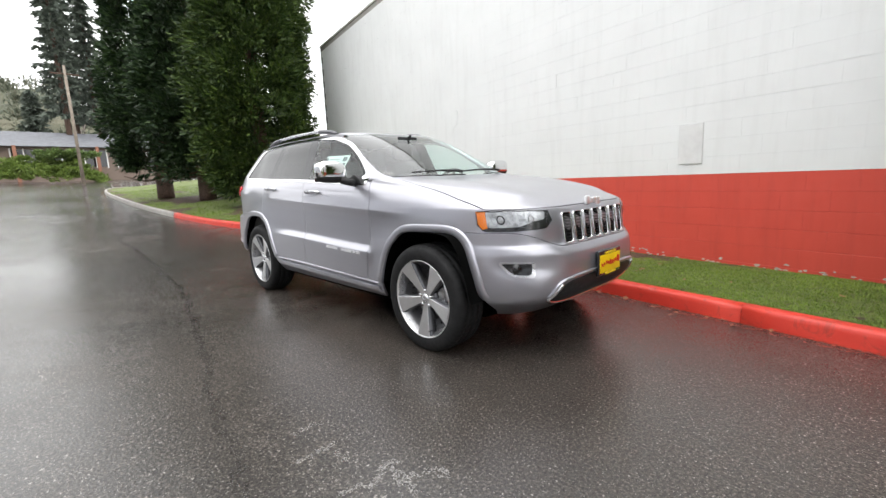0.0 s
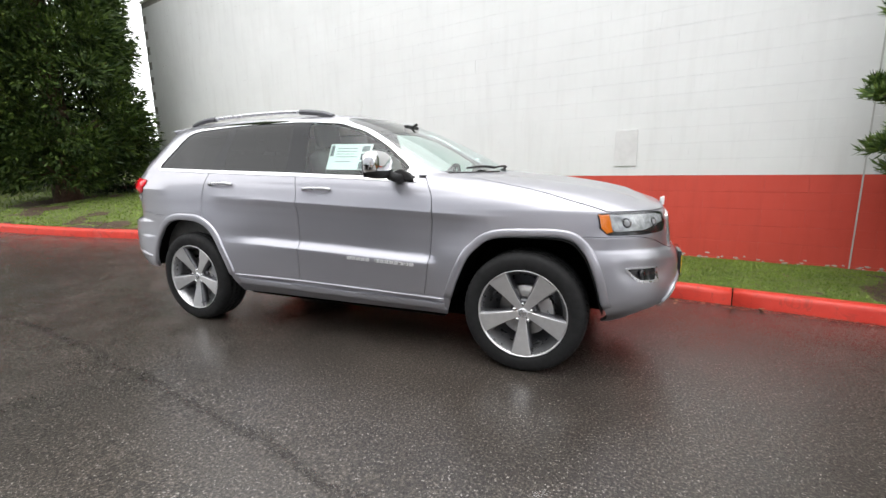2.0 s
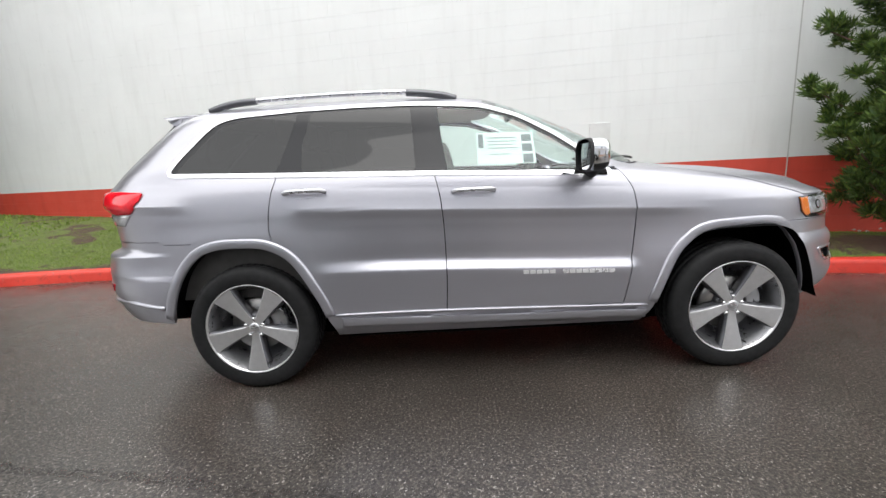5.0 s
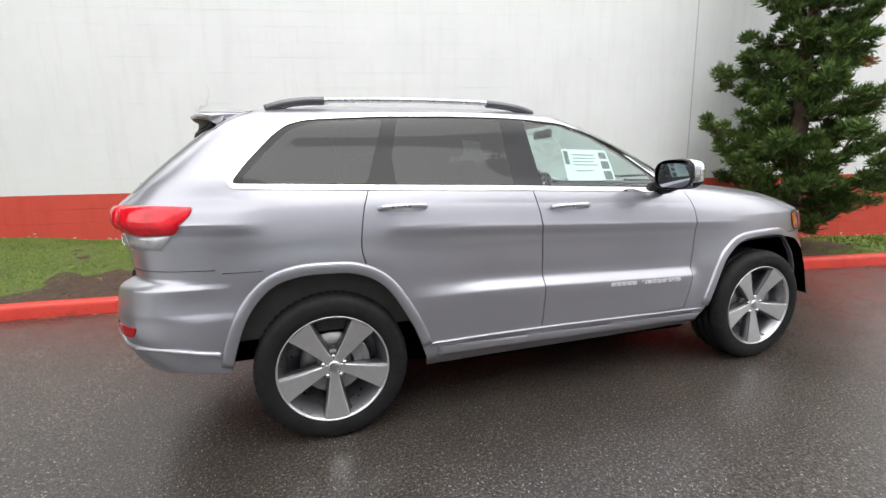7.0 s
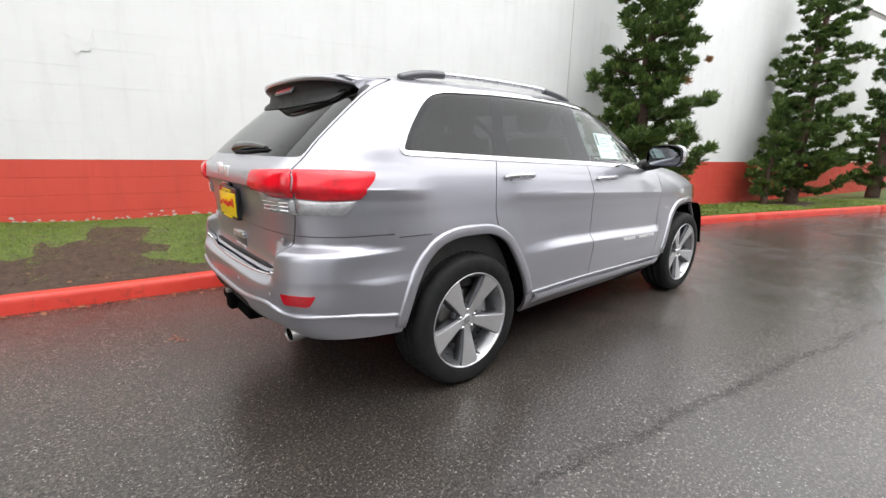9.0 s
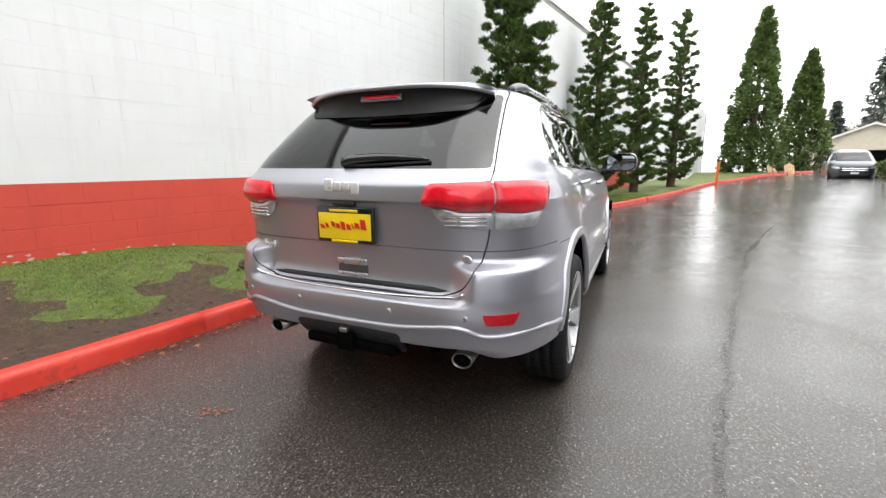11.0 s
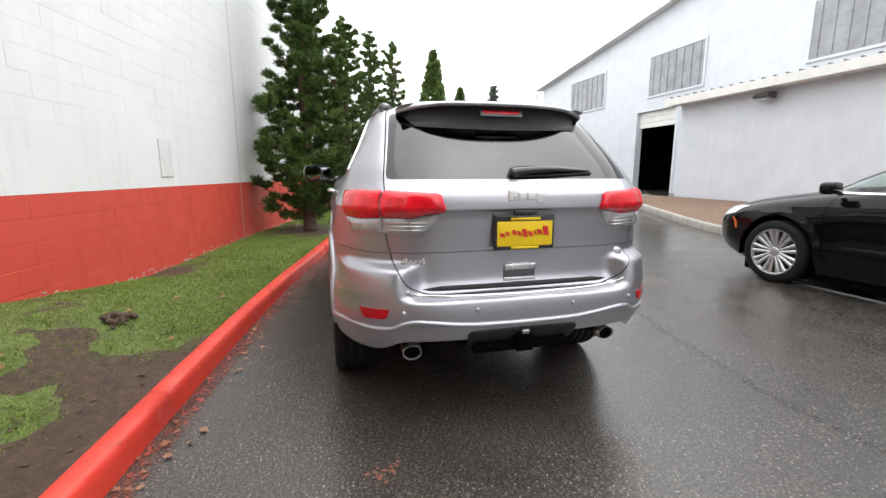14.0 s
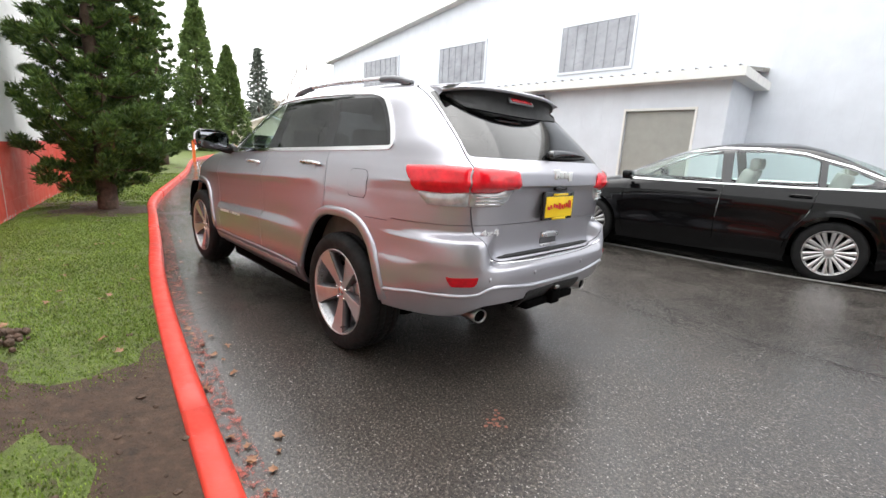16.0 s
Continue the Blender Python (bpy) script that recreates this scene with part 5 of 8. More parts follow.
# wood colours drawn towards the sky's, in place of real haze
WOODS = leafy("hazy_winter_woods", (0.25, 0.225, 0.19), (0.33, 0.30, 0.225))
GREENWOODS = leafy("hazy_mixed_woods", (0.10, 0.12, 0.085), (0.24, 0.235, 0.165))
for _cx, _cy, _rx, _ry, _h, _seed in ((186, -118, 55, 68, 19, 15), (-185, 5, 55, 125, 31, 16)):
    _rng = np.random.default_rng(_seed)
    _cs, _rs = [], []
    for k in range(900):
        u_, w_ = _rng.uniform(-1, 0.2) * (1 if _cx > 0 else -1), _rng.uniform(-1, 1)
        r_ = math.hypot(u_, w_)
        if r_ < 1:
            _cs.append((_cx + u_ * _rx, _cy + w_ * _ry, _h * (1 - r_ ** 2.2) + _rng.uniform(0.5, 4.5), 0, 0, 0.6))
            _rs.append(_rng.uniform(1.5, 3.2))
    tagged(part("backdrop_woods", sprays(_rng, _cs, _rs, 60, 1.3, 0.2, 0.2, 0.8, 1.3, 0.1), WOODS if _cx > 0 else GREENWOODS), "bare winter woods on a distant slope, haze put into the colour", "woods", kind="stuff")
# twig colour lightened to put haze over the far trees
TWIG = plain("haze_paled_twigs", (0.36, 0.31, 0.28), 0.9, 0.0, 0.2, 2)
for k, (x, y, h) in enumerate(((100.4, -46.3, 24), (98.5, -49.5, 18), (112, -58, 14), (-75, 12, 13), (-82, 4, 15), (-85, -6, 14), (-78, 20, 12))):
    t = thing("bare_tree", pose(x, y, float(gz(x, y))), "leafless deciduous tree in the distance, paled for haze", "tree", "distant bare trees")
    part("trunk", bare_tree(60 + k, h, 0.42), TWIG, t, "")


def fir(seed, h, r, per, length, width):
    """A tall fir with a bare lower trunk and drooping tiers."""
    rng = np.random.default_rng(seed)
    cs, rs = [], []
    wood = [tube([(0, 0, 0), (0.1, 0, h * 0.5), (0, 0.1, h)], [h * 0.013, h * 0.009, 0.03], 7)]
    for k in range(90):
        f = 0.28 + 0.72 * (k + rng.random()) / 90
        reach = r * (1.03 - f) ** 0.8 * rng.uniform(0.5, 1.2)
        a = k * 2.4
        for q in (0.35, 0.6, 0.85, 1.0):
            cs.append((reach * q * math.cos(a), reach * q * math.sin(a), h * f - 0.22 * reach * q, math.cos(a), math.sin(a), -0.4))
            rs.append(0.10 * r + 0.25)
    return join(*wood), sprays(rng, cs, rs, per, length, width, 0.9, -0.25, 0.5, 0.2)


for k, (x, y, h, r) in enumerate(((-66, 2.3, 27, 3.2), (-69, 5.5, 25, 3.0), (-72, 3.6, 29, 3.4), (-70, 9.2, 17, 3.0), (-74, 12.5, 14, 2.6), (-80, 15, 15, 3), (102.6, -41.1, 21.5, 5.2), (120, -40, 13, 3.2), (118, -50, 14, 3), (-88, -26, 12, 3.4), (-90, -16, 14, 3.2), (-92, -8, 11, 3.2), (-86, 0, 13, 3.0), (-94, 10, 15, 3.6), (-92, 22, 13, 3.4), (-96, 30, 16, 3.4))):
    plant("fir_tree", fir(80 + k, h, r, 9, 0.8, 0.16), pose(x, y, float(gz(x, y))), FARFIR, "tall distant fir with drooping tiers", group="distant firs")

# the workshop, the cedars and all beyond them lie three quarters of a degree further round
FAR_TURN = Matrix.Translation((-4.3, 0.8, 0)) @ Matrix.Rotation(radians(0.75), 4, "Z") @ Matrix.Translation((4.3, -0.8, 0))
for ob in [o for o in scene.objects if o.name not in _before and o.parent is None]:
    if (ob.location.x if ob.type == "EMPTY" else np.mean([c[0] for c in ob.bound_box])) > 0:
        ob.matrix_basis = FAR_TURN @ ob.matrix_basis

# far low building, hedge bank and pole behind the car park
FARROOF = plain("grey_shingle_roof", (0.15, 0.155, 0.17), 0.8, 0.0, 0.15, 2)
fb = thing("shop_building", pose(-62, -3.0, float(gz(-62, -3)) + 1.05, 0, 0, 94), "long low shop building with a grey roof far off", "building")
part("wall", boxp((-14, 0.0, -1.6), (14, 8, 2.9)), plain("brown_shop_wall", (0.20, 0.15, 0.12), 0.7), fb, "", False)
part("roof", prism([(-1.0, 2.7), (9, 2.7), (4, 4.7)], -15, 15, "x"), FARROOF, fb, "grey shingle roof", False)
for k in range(9):
    x = -12.5 + k * 3.1
    w_ = part("window", boxp((x, -0.06, 0.5), (x + 2.0, 0.0, 2.4)), GLOSSBLACK, fb, "dark shop window", False)
    for xx in (x - 0.12, x + 0.94, x + 2.0):
        part("frame", boxp((xx, -0.1, 0.35), (xx + 0.12, -0.02, 2.5)), WHITEPAINT, w_, "", False)
for x in (-14, -7, 0, 7, 13.7):
    part("pier", boxp((x, -1.0, -1.4), (x + 0.3, -0.7, 2.75)), plain("brick_pier", (0.30, 0.14, 0.09), 0.8), fb, "red-brown brick pier", False)
HEDGE = leafy("clipped_hedge", (0.12, 0.185, 0.035), (0.25, 0.32, 0.075))
_rng = np.random.default_rng(9)
_cs = []
_rs = []
for k in range(900):
    x, y = -50 + _rng.uniform(-2.5, 2.5), _rng.uniform(-26, 3.2)
    t = math.sqrt(max(0.02, 1 - ((x + 50) / 2.7) ** 2)) * min(1, (3.6 - y) / 2.5)
    _cs.append((x, y, float(gz(x, y)) + 2.35 * t * _rng.uniform(0.35, 1.0), 0.5, 0, 0.6))
    _rs.append(0.55)
tagged(part("hedge_bank", sprays(_rng, _cs, _rs, 60, 0.22, 0.07, 0.5, 0.6, 0.45, 0.4), HEDGE), "low clipped green hedge bank across the car park", "hedge", kind="stuff")
_cs = [(-49.5 + _rng.normal(0, 0.8), 0.4 + _rng.normal(0, 1.0), float(gz(-49, 0)) + 2.3 + _rng.uniform(0, 0.6), 0.3, 0, 0.7) for k in range(40)]
tagged(part("bush", sprays(_rng, _cs, [0.5] * 40, 80, 0.28, 0.08, 0.5, 0.5, 0.6, 0.4), GREENCEDAR), "rounded green shrub on the hedge bank", "shrub", kind="stuff")
pole = thing("utility_pole", pose(-43, 0.95, float(gz(-43, 0.95))), "slim weathered wooden utility pole", "pole")
part("shaft", tube([(0, 0, -0.2), (0, 0, 9.4)], [0.13, 0.09], 10), plain("weathered_pole_wood", (0.24, 0.20, 0.16), 0.85, 0.0, 0.2, 5), pole)
part("crossarm", boxp((-0.05, -0.9, 8.7), (0.05, 0.9, 8.8), 0.01), BARK, pole)

# ---- silver sport-utility vehicle ----
SX, SY = 1.457, 0.815          # half wheelbase, half track
ARCH_F = spline([(0.965, 0.40), (1.075, 0.69), (1.165, 0.80), (1.27, 0.858), (1.46, 0.872), (1.70, 0.864), (1.80, 0.79), (1.855, 0.68), (1.905, 0.50), (1.915, 0.30), (1.42, 0.2), (0.955, 0.25)], 6, True)
ARCH_R = spline([(-1.935, 0.43), (-1.85, 0.69), (-1.735, 0.835), (-1.61, 0.888), (-1.46, 0.895), (-1.31, 0.88), (-1.18, 0.805), (-1.073, 0.645), (-0.99, 0.45), (-0.985, 0.25), (-1.42, 0.2), (-1.93, 0.28)], 6, True)
DLO = round_poly([(-1.885, 1.325), (-1.81, 1.43), (-1.69, 1.56), (-1.605, 1.630), (-1.49, 1.656), (-1.10, 1.676), (-0.75, 1.681), (-0.43, 1.678), (-0.27, 1.670), (0.0, 1.648), (0.22, 1.580),
                  (0.43, 1.462), (0.60, 1.34), (0.735, 1.213), (0.3, 1.238), (-0.3, 1.265), (-1.2, 1.297)], 0.05, 4)
PANES = {"rear_quarter_window": round_poly([(-1.83, 1.340), (-1.76, 1.422), (-1.66, 1.527), (-1.57, 1.604), (-1.46, 1.633), (-1.11, 1.654), (-1.228, 1.316)], 0.035),
         "rear_door_window": round_poly([(-1.078, 1.308), (-1.085, 1.45), (-1.03, 1.660), (-0.432, 1.658), (-0.41, 1.286)], 0.015),
         "front_door_window": round_poly([(-0.23, 1.277), (-0.275, 1.653), (-0.02, 1.631), (0.20, 1.561), (0.40, 1.448), (0.57, 1.33), (0.64, 1.248)], 0.02)}
suv_xf = pchip([0.30, 0.36, 0.42, 0.48, 0.55, 0.65, 0.72, 0.77, 0.80, 0.9, 1.0, 1.025, 1.05, 1.08, 1.11, 1.14, 1.17, 1.20, 1.225, 1.245, 1.258, 1.27, 1.30, 1.395, 1.49, 1.58, 1.67, 1.706, 1.727, 1.748, 1.764, 1.771, 1.774],
               [2.10, 2.20, 2.29, 2.335, 2.355, 2.36, 2.35, 2.32, 2.295, 2.285, 2.262, 2.245, 2.185, 2.10, 2.00, 1.88, 1.73, 1.54, 1.34, 1.16, 1.06, 1.01, 0.965, 0.80, 0.62, 0.42, 0.19, 0.08, -0.06, -0.3, -0.58, -0.76, -0.88])
suv_xr = pchip([0.30, 0.38, 0.45, 0.517, 0.585, 0.668, 0.705, 0.723, 0.743, 0.818, 0.908, 1.058, 1.143, 1.158, 1.218, 1.288, 1.408, 1.558, 1.655, 1.703, 1.725, 1.748, 1.764, 1.771, 1.774],
               [-2.20, -2.33, -2.42, -2.475, -2.495, -2.505, -2.50, -2.47, -2.425, -2.40, -2.405, -2.425, -2.445, -2.47, -2.465, -2.40, -2.275, -2.10, -1.975, -1.88, -1.80, -1.62, -1.32, -1.10, -0.90])
suv_w = pchip([0.30, 0.36, 0.42, 0.47, 0.6, 0.7, 0.8, 0.95, 1.05, 1.065, 1.13, 1.2, 1.26, 1.32, 1.48, 1.642, 1.678, 1.706, 1.73, 1.75, 1.765, 1.771, 1.774],
              [0.86, 0.905, 0.935, 0.946, 0.950, 0.946, 0.938, 0.932, 0.926, 0.9245, 0.914, 0.897, 0.874, 0.842, 0.768, 0.698, 0.667, 0.62, 0.55, 0.44, 0.28, 0.15, 0.02])
suv_crease = pchip([0.46, 0.60, 0.706, 0.716, 0.724, 0.778, 0.79, 0.88, 0.98], [0, 0.007, 0.0175, 0.017, 0.0125, -0.0135, -0.0135, -0.006, 0])
suv_ridge = pchip([-0.24, -0.13, -0.06, -0.006, 0.0, 0.006, 0.12], [0, -0.003, 0.0015, 0.0135, 0.0140, 0.0122, 0])
ridge_z = pchip([-2.4, -1.82, -1.2, -0.95, -0.28, 0.83, 1.2, 2.3], [1.165, 1.148, 1.107, 1.095, 1.063, 1.015, 0.998, 0.97])
crease_drop = pchip([-1.0, -0.85, -0.25, 0.83, 1.0], [-0.012, -0.010, 0.006, 0.046, 0.05])


suv_corner = pchip([0.30, 0.60, 0.668, 0.75, 0.82, 0.852, 0.872, 0.888, 0.90, 2.0], [-2.0, -2.40, -2.505, -2.50, -2.49, -2.482, -2.462, -2.42, -2.38, -0.5])


def suv_push(x, y, z):
    side = np.clip(y / suv_w(z), 0, 1) ** 6
    d = suv_crease(z + crease_drop(x)) * sstep(-0.95, -0.80, x) * (1 - sstep(0.80, 0.90, x))
    for a in (ARCH_F, ARCH_R):
        k = sdf(a, x, z)
        d = d + 0.010 * (1 - sstep(0.0, 0.22, k)) * (1 - sstep(0.95, 1.08, z))
    d = d + suv_ridge(z - ridge_z(x)) * (1 - sstep(0.95, 1.45, x)) * (1 - sstep(-1.9, -1.65, x) * (1 - sstep(-1.22, -0.95, x)))
    d = d + 0.020 * (1 - sstep(-2.10, -1.86, x)) * (1 - sstep(0.852, 0.882, z)) * sstep(0.45, 0.6, z)
    d = d + 0.02 * sstep(1.80, 1.95, x) * (1 - sstep(0.86, 0.90, z)) * sstep(0.40, 0.5, z)
    y2 = y + d * side + 0.045 * (1 - sstep(-2.10, -1.55, x)) * sstep(1.22, 1.38, z) * np.clip(y / suv_w(z), 0, 1) ** 2.5
    back = (1 - sstep(-2.16, -2.0, x)) * sstep(0.50, 0.66, y) * np.clip(suv_xr(z) - suv_corner(z), 0, 0.12)
    low = (x < -2.1) * sstep(0.30, 0.60, y) * (1 - sstep(0.575, 0.635, z)) * sstep(0.40, 0.5, z)
    x2 = x - back + 0.012 * low
    # the front bumper's lower lip and the wings beside the fog lamps
    nose = (x > 1.9) * sstep(0.45, 0.62, y) * (1 - sstep(0.80, 0.86, np.clip(y / 0.95, 0, 1))) * np.exp(-((z - 0.66) / 0.07) ** 2)
    x2 = x2 - 0.035 * nose
    # the hood's raised middle
    hood = (x > 1.05) * (z > 1.04) * np.exp(-((y - 0.52) / 0.10) ** 2)
    return x2 + 0.05 * hood * sstep(1.06, 1.12, z) * (1 - sstep(1.2, 1.25, z)), y2


_zs = np.unique(np.round(np.concatenate([np.arange(0.30, 0.655, 0.0135), np.arange(0.655, 0.80, 0.0065), np.arange(0.80, 0.97, 0.0125), np.arange(0.97, 1.27, 0.0065), np.arange(1.27, 1.695, 0.016), np.arange(1.695, 1.767, 0.006),
                                         [1.769, 1.772, 1.774, 0.852, 0.858, 0.866, 0.874, 0.882, 1.143, 1.158]]), 4))
suv_shell = Shell(_zs, suv_xf, suv_xr, suv_w, -0.9, 5.0, 4.8, 5.2, 5.2, suv_push, cols=230)
seam_f = pchip([0.40, 0.47, 0.70, 1.0, 1.10, 1.20, 1.25], [0.775, 0.79, 0.828, 0.85, 0.842, 0.795, 0.76])
seam_b = pchip([0.40, 0.46, 0.7, 0.9, 1.1, 1.27], [-0.272, -0.268, -0.258, -0.26, -0.272, -0.305])
seam_r = pchip([0.40, 0.46, 0.62, 0.80, 0.92, 1.0, 1.17, 1.32], [-0.945, -0.95, -1.01, -1.12, -1.265, -1.282, -1.262, -1.215])
belt = pchip([-1.87, -1.2, -0.3, 0.3, 0.735, 0.9], [1.325, 1.297, 1.265, 1.238, 1.213, 1.205])
GATE = round_poly([(-0.2, 0.735), (0.50, 0.735), (0.60, 0.785), (0.645, 0.87), (0.685, 1.02), (0.685, 1.293), (0.60, 1.70), (-0.2, 1.70)], 0.05)
REARGLASS = round_poly([(-0.2, 1.297), (0.674, 1.297), (0.594, 1.66), (-0.2, 1.66)], 0.03)
SCREEN = round_poly([(-0.2, 1.262), (0.735, 1.262), (0.70, 1.40), (0.605, 1.69), (-0.2, 1.69)], 0.06)


def hood_f(v):
    x, y, z = v[:, 0], -v[:, 1], v[:, 2]
    yh = np.interp(x, [1.0, 1.3, 1.7, 1.95, 2.1, 2.3], [0.735, 0.775, 0.79, 0.775, 0.72, 0.72])
    return np.maximum(np.maximum(y - yh, 1.022 - z), np.maximum(1.045 - x, z - 1.2595))


def bump_f(v):
    x, y, z = v[:, 0], -v[:, 1], v[:, 2]
    top = 0.775 + 0.10 * sstep(0.42, 0.74, y)
    return np.maximum(z - top, 1.70 - x)


def bump_r(v):
    x, y, z = v[:, 0], -v[:, 1], v[:, 2]
    return np.maximum(z - np.where(x > -1.95, 0.925, 0.942), x + 1.72)


def valance(v):
    """Below zero under the painted part of the rear bumper."""
    return v[:, 2] - 0.442 - 0.062 * (1 - sstep(0.60, 0.74, -v[:, 1])) * (v[:, 0] < -2.0)


def gate_f(v):
    return np.where(v[:, 0] < -1.75, sdf(GATE, -v[:, 1], v[:, 2]), 1.0)


def rearglass_f(v):
    return np.where(v[:, 0] < -1.75, sdf(REARGLASS, -v[:, 1], v[:, 2]), 1.0)


def screen_f(v):
    return np.where(v[:, 0] > -0.2, sdf(SCREEN, -v[:, 1], v[:, 2]), 1.0)


def dlo_f(v):
    return np.where(v[:, 1] < -0.45, sdf(DLO, v[:, 0], v[:, 2]), 1.0)


def door_band(v):
    """Below zero in the band of height that the doors take."""
    return np.maximum(0.447 - v[:, 2], v[:, 2] - belt(v[:, 0]) - 0.02)


GAP = 0.0028
seams = [lambda v: v[:, 0] - seam_f(v[:, 2]), lambda v: v[:, 0] - seam_b(v[:, 2]), lambda v: v[:, 0] - seam_r(v[:, 2])]


def gap_of(v):
    """True in the open gaps between the panels."""
    b = door_band(v) < 0
    g = np.zeros(len(v), bool)
    for s in seams:
        g |= b & (np.abs(s(v)) < GAP) & (v[:, 1] < -0.6)
    g |= (np.abs(v[:, 2] - 0.447) < GAP) & (v[:, 0] < seam_f(v[:, 2])) & (v[:, 0] > seam_r(v[:, 2])) & (v[:, 1] < -0.6)
    g |= (np.abs(hood_f(v)) < GAP) & (v[:, 0] > 1.0)
    g |= (np.abs(bump_f(v)) < GAP * 0.7) & (v[:, 0] > 1.72)
    g |= (np.abs(bump_r(v)) < GAP * 0.7) & (v[:, 0] < -1.74)
    g |= (np.abs(gate_f(v)) < GAP)
    return g


def suv_panels():
    c = suv_shell.sheet()
    for a in (ARCH_F, ARCH_R):
        c.cut(lambda v, a=a: np.where(v[:, 1] < -0.3, sdf(a, v[:, 0], v[:, 2]), 1.0))
    m = c.centres()
    c.keep(~((m[:, 1] < -0.3) & ((sdf(ARCH_F, m[:, 0], m[:, 2]) < 0) | (sdf(ARCH_R, m[:, 0], m[:, 2]) < 0))))
    c.cut(dlo_f)
    for p in PANES.values():
        c.cut(lambda v, p=p: np.where(v[:, 1] < -0.45, sdf(p, v[:, 0], v[:, 2]), 1.0))
    c.cut(screen_f).cut(rearglass_f)
    for s in seams:
        for g in (-GAP, GAP):
            c.cut(lambda v, s=s, g=g: np.where(door_band(v) < 0.05, s(v) + g, 1.0))
    for g in (-GAP, GAP):
        c.cut(lambda v, g=g: np.where(v[:, 1] < -0.6, v[:, 2] - 0.447 + g, 1.0))
        c.cut(lambda v, g=g: np.where((v[:, 0] > 0.9), hood_f(v) + g, 1.0))
        c.cut(lambda v, g=g: np.where(v[:, 0] > 1.6, bump_f(v) + 0.7 * g, 1.0))
        c.cut(lambda v, g=g: np.where(v[:, 0] < -1.6, bump_r(v) + 0.7 * g, 1.0))
        c.cut(lambda v, g=g: gate_f(v) + g)
    c.cut(lambda v: np.where(v[:, 0] < -1.6, valance(v), 1.0))
    m = c.centres()
    x, y, z = m[:, 0], -m[:, 1], m[:, 2]
    kind = np.full(len(m), "body_side", dtype=object)
    kind[(z > 1.25) & (x < 1.1)] = "roof"
    kind[(x > seam_f(z)) & (z < 1.26) & (y > 0.3)] = "fender"
    kind[(x > 1.75) & (z < 1.022) & (y < 0.72)] = "grille_surround"
    kind[hood_f(m) < 0] = "hood"
    band = door_band(m) < 0
    kind[band & (x < seam_f(z)) & (x > seam_b(z)) & (y > 0.6)] = "front_door"
    kind[band & (x < seam_b(z)) & (x > seam_r(z)) & (y > 0.6)] = "rear_door"
    kind[(z < 0.447) & (x < 1.0) & (x > -1.0)] = "sill"
    kind[bump_f(m) < 0] = "front_bumper"
    kind[(bump_r(m) < 0)] = "rear_bumper"
    kind[(bump_r(m) < 0) & (valance(m) < 0)] = "gone"
    kind[gate_f(m) < 0] = "tailgate"
    kind[dlo_f(m) < 0] = "pillar_trim"
    kind[gap_of(m)] = "gap"
    for name, p in PANES.items():
        kind[(m[:, 1] < -0.45) & (sdf(p, x, z) < 0)] = name
    kind[screen_f(m) < 0] = "windshield"
    kind[rearglass_f(m) < 0] = "rear_window"
    return c, kind


suv = thing("suv", pose(0, 0, 0), "silver four-door sport utility vehicle parked beside a red kerb", "car")
panels, kinds = suv_panels()


def main_island(piece):
    """The largest joined run of faces; slivers beside it are left out."""
    v, f = weld(piece, 2e-4)
    ids = list(range(len(v)))
    root = list(range(len(v)))

    def find(i):
        while root[i] != i:
            root[i] = root[root[i]]
            i = root[i]
        return i
    for q in f:
        for i in q[1:]:
            root[find(ids[i])] = find(ids[q[0]])
    tags = [find(ids[q[0]]) for q in f]
    best = max(set(tags), key=tags.count)
    f = [q for q, t in zip(f, tags) if t == best]
    used = sorted({i for q in f for i in q})
    at = {i: k for k, i in enumerate(used)}
    return np.asarray(v)[used], [[at[i] for i in q] for q in f]


def skin(name, piece, material, depth, parent, label=""):
    """A panel cut from the skin; it keeps the skin's own normals, so that its cut edges shade smoothly."""
    p, n = piece[0][:, :3], piece[0][:, 3:6]
    ob = part(name, rimmed((p, piece[1]), depth) if depth else (p, piece[1]), material, parent, label)
    nn = np.zeros((len(ob.data.vertices), 3))
    nn[:len(n)] = n / np.maximum(np.linalg.norm(n, axis=1, keepdims=True), 1e-9)
    if (vnormals((p, piece[1])) * nn[:len(n)]).sum() < 0:
        nn = -nn
    ob.data.normals_split_custom_set_from_vertices(nn.tolist())
    return ob


def suv_side(name, kind, material, depth, parent, label="", flip=False):
    piece = panels.only(kinds == kind)
    if kind == "body_side":
        piece = main_island(piece)
    if flip:
        piece = mirrored(piece)
    return skin(name, piece, material, depth, parent, label)


def suv_whole(name, kind, material, depth, label="", parent=suv):
    p = panels.only(kinds == kind)
    return skin(name, weld(join(p, mirrored(p))), material, depth, parent, label)


suv_parts = {}
for name, lab in (("hood", ""), ("grille_surround", ""), ("front_bumper", ""), ("rear_bumper", ""), ("tailgate", ""), ("roof", "")):
    suv_parts[name] = suv_whole(name, name, SILVER, 0.02, lab)
suv_whole("windshield", "windshield", SCREENPANE, 0, "clear laminated windshield")
suv_whole("rear_window", "rear_window", REARPANE, 0, "dark tinted rear window", suv_parts["tailgate"])
SIDES = {}
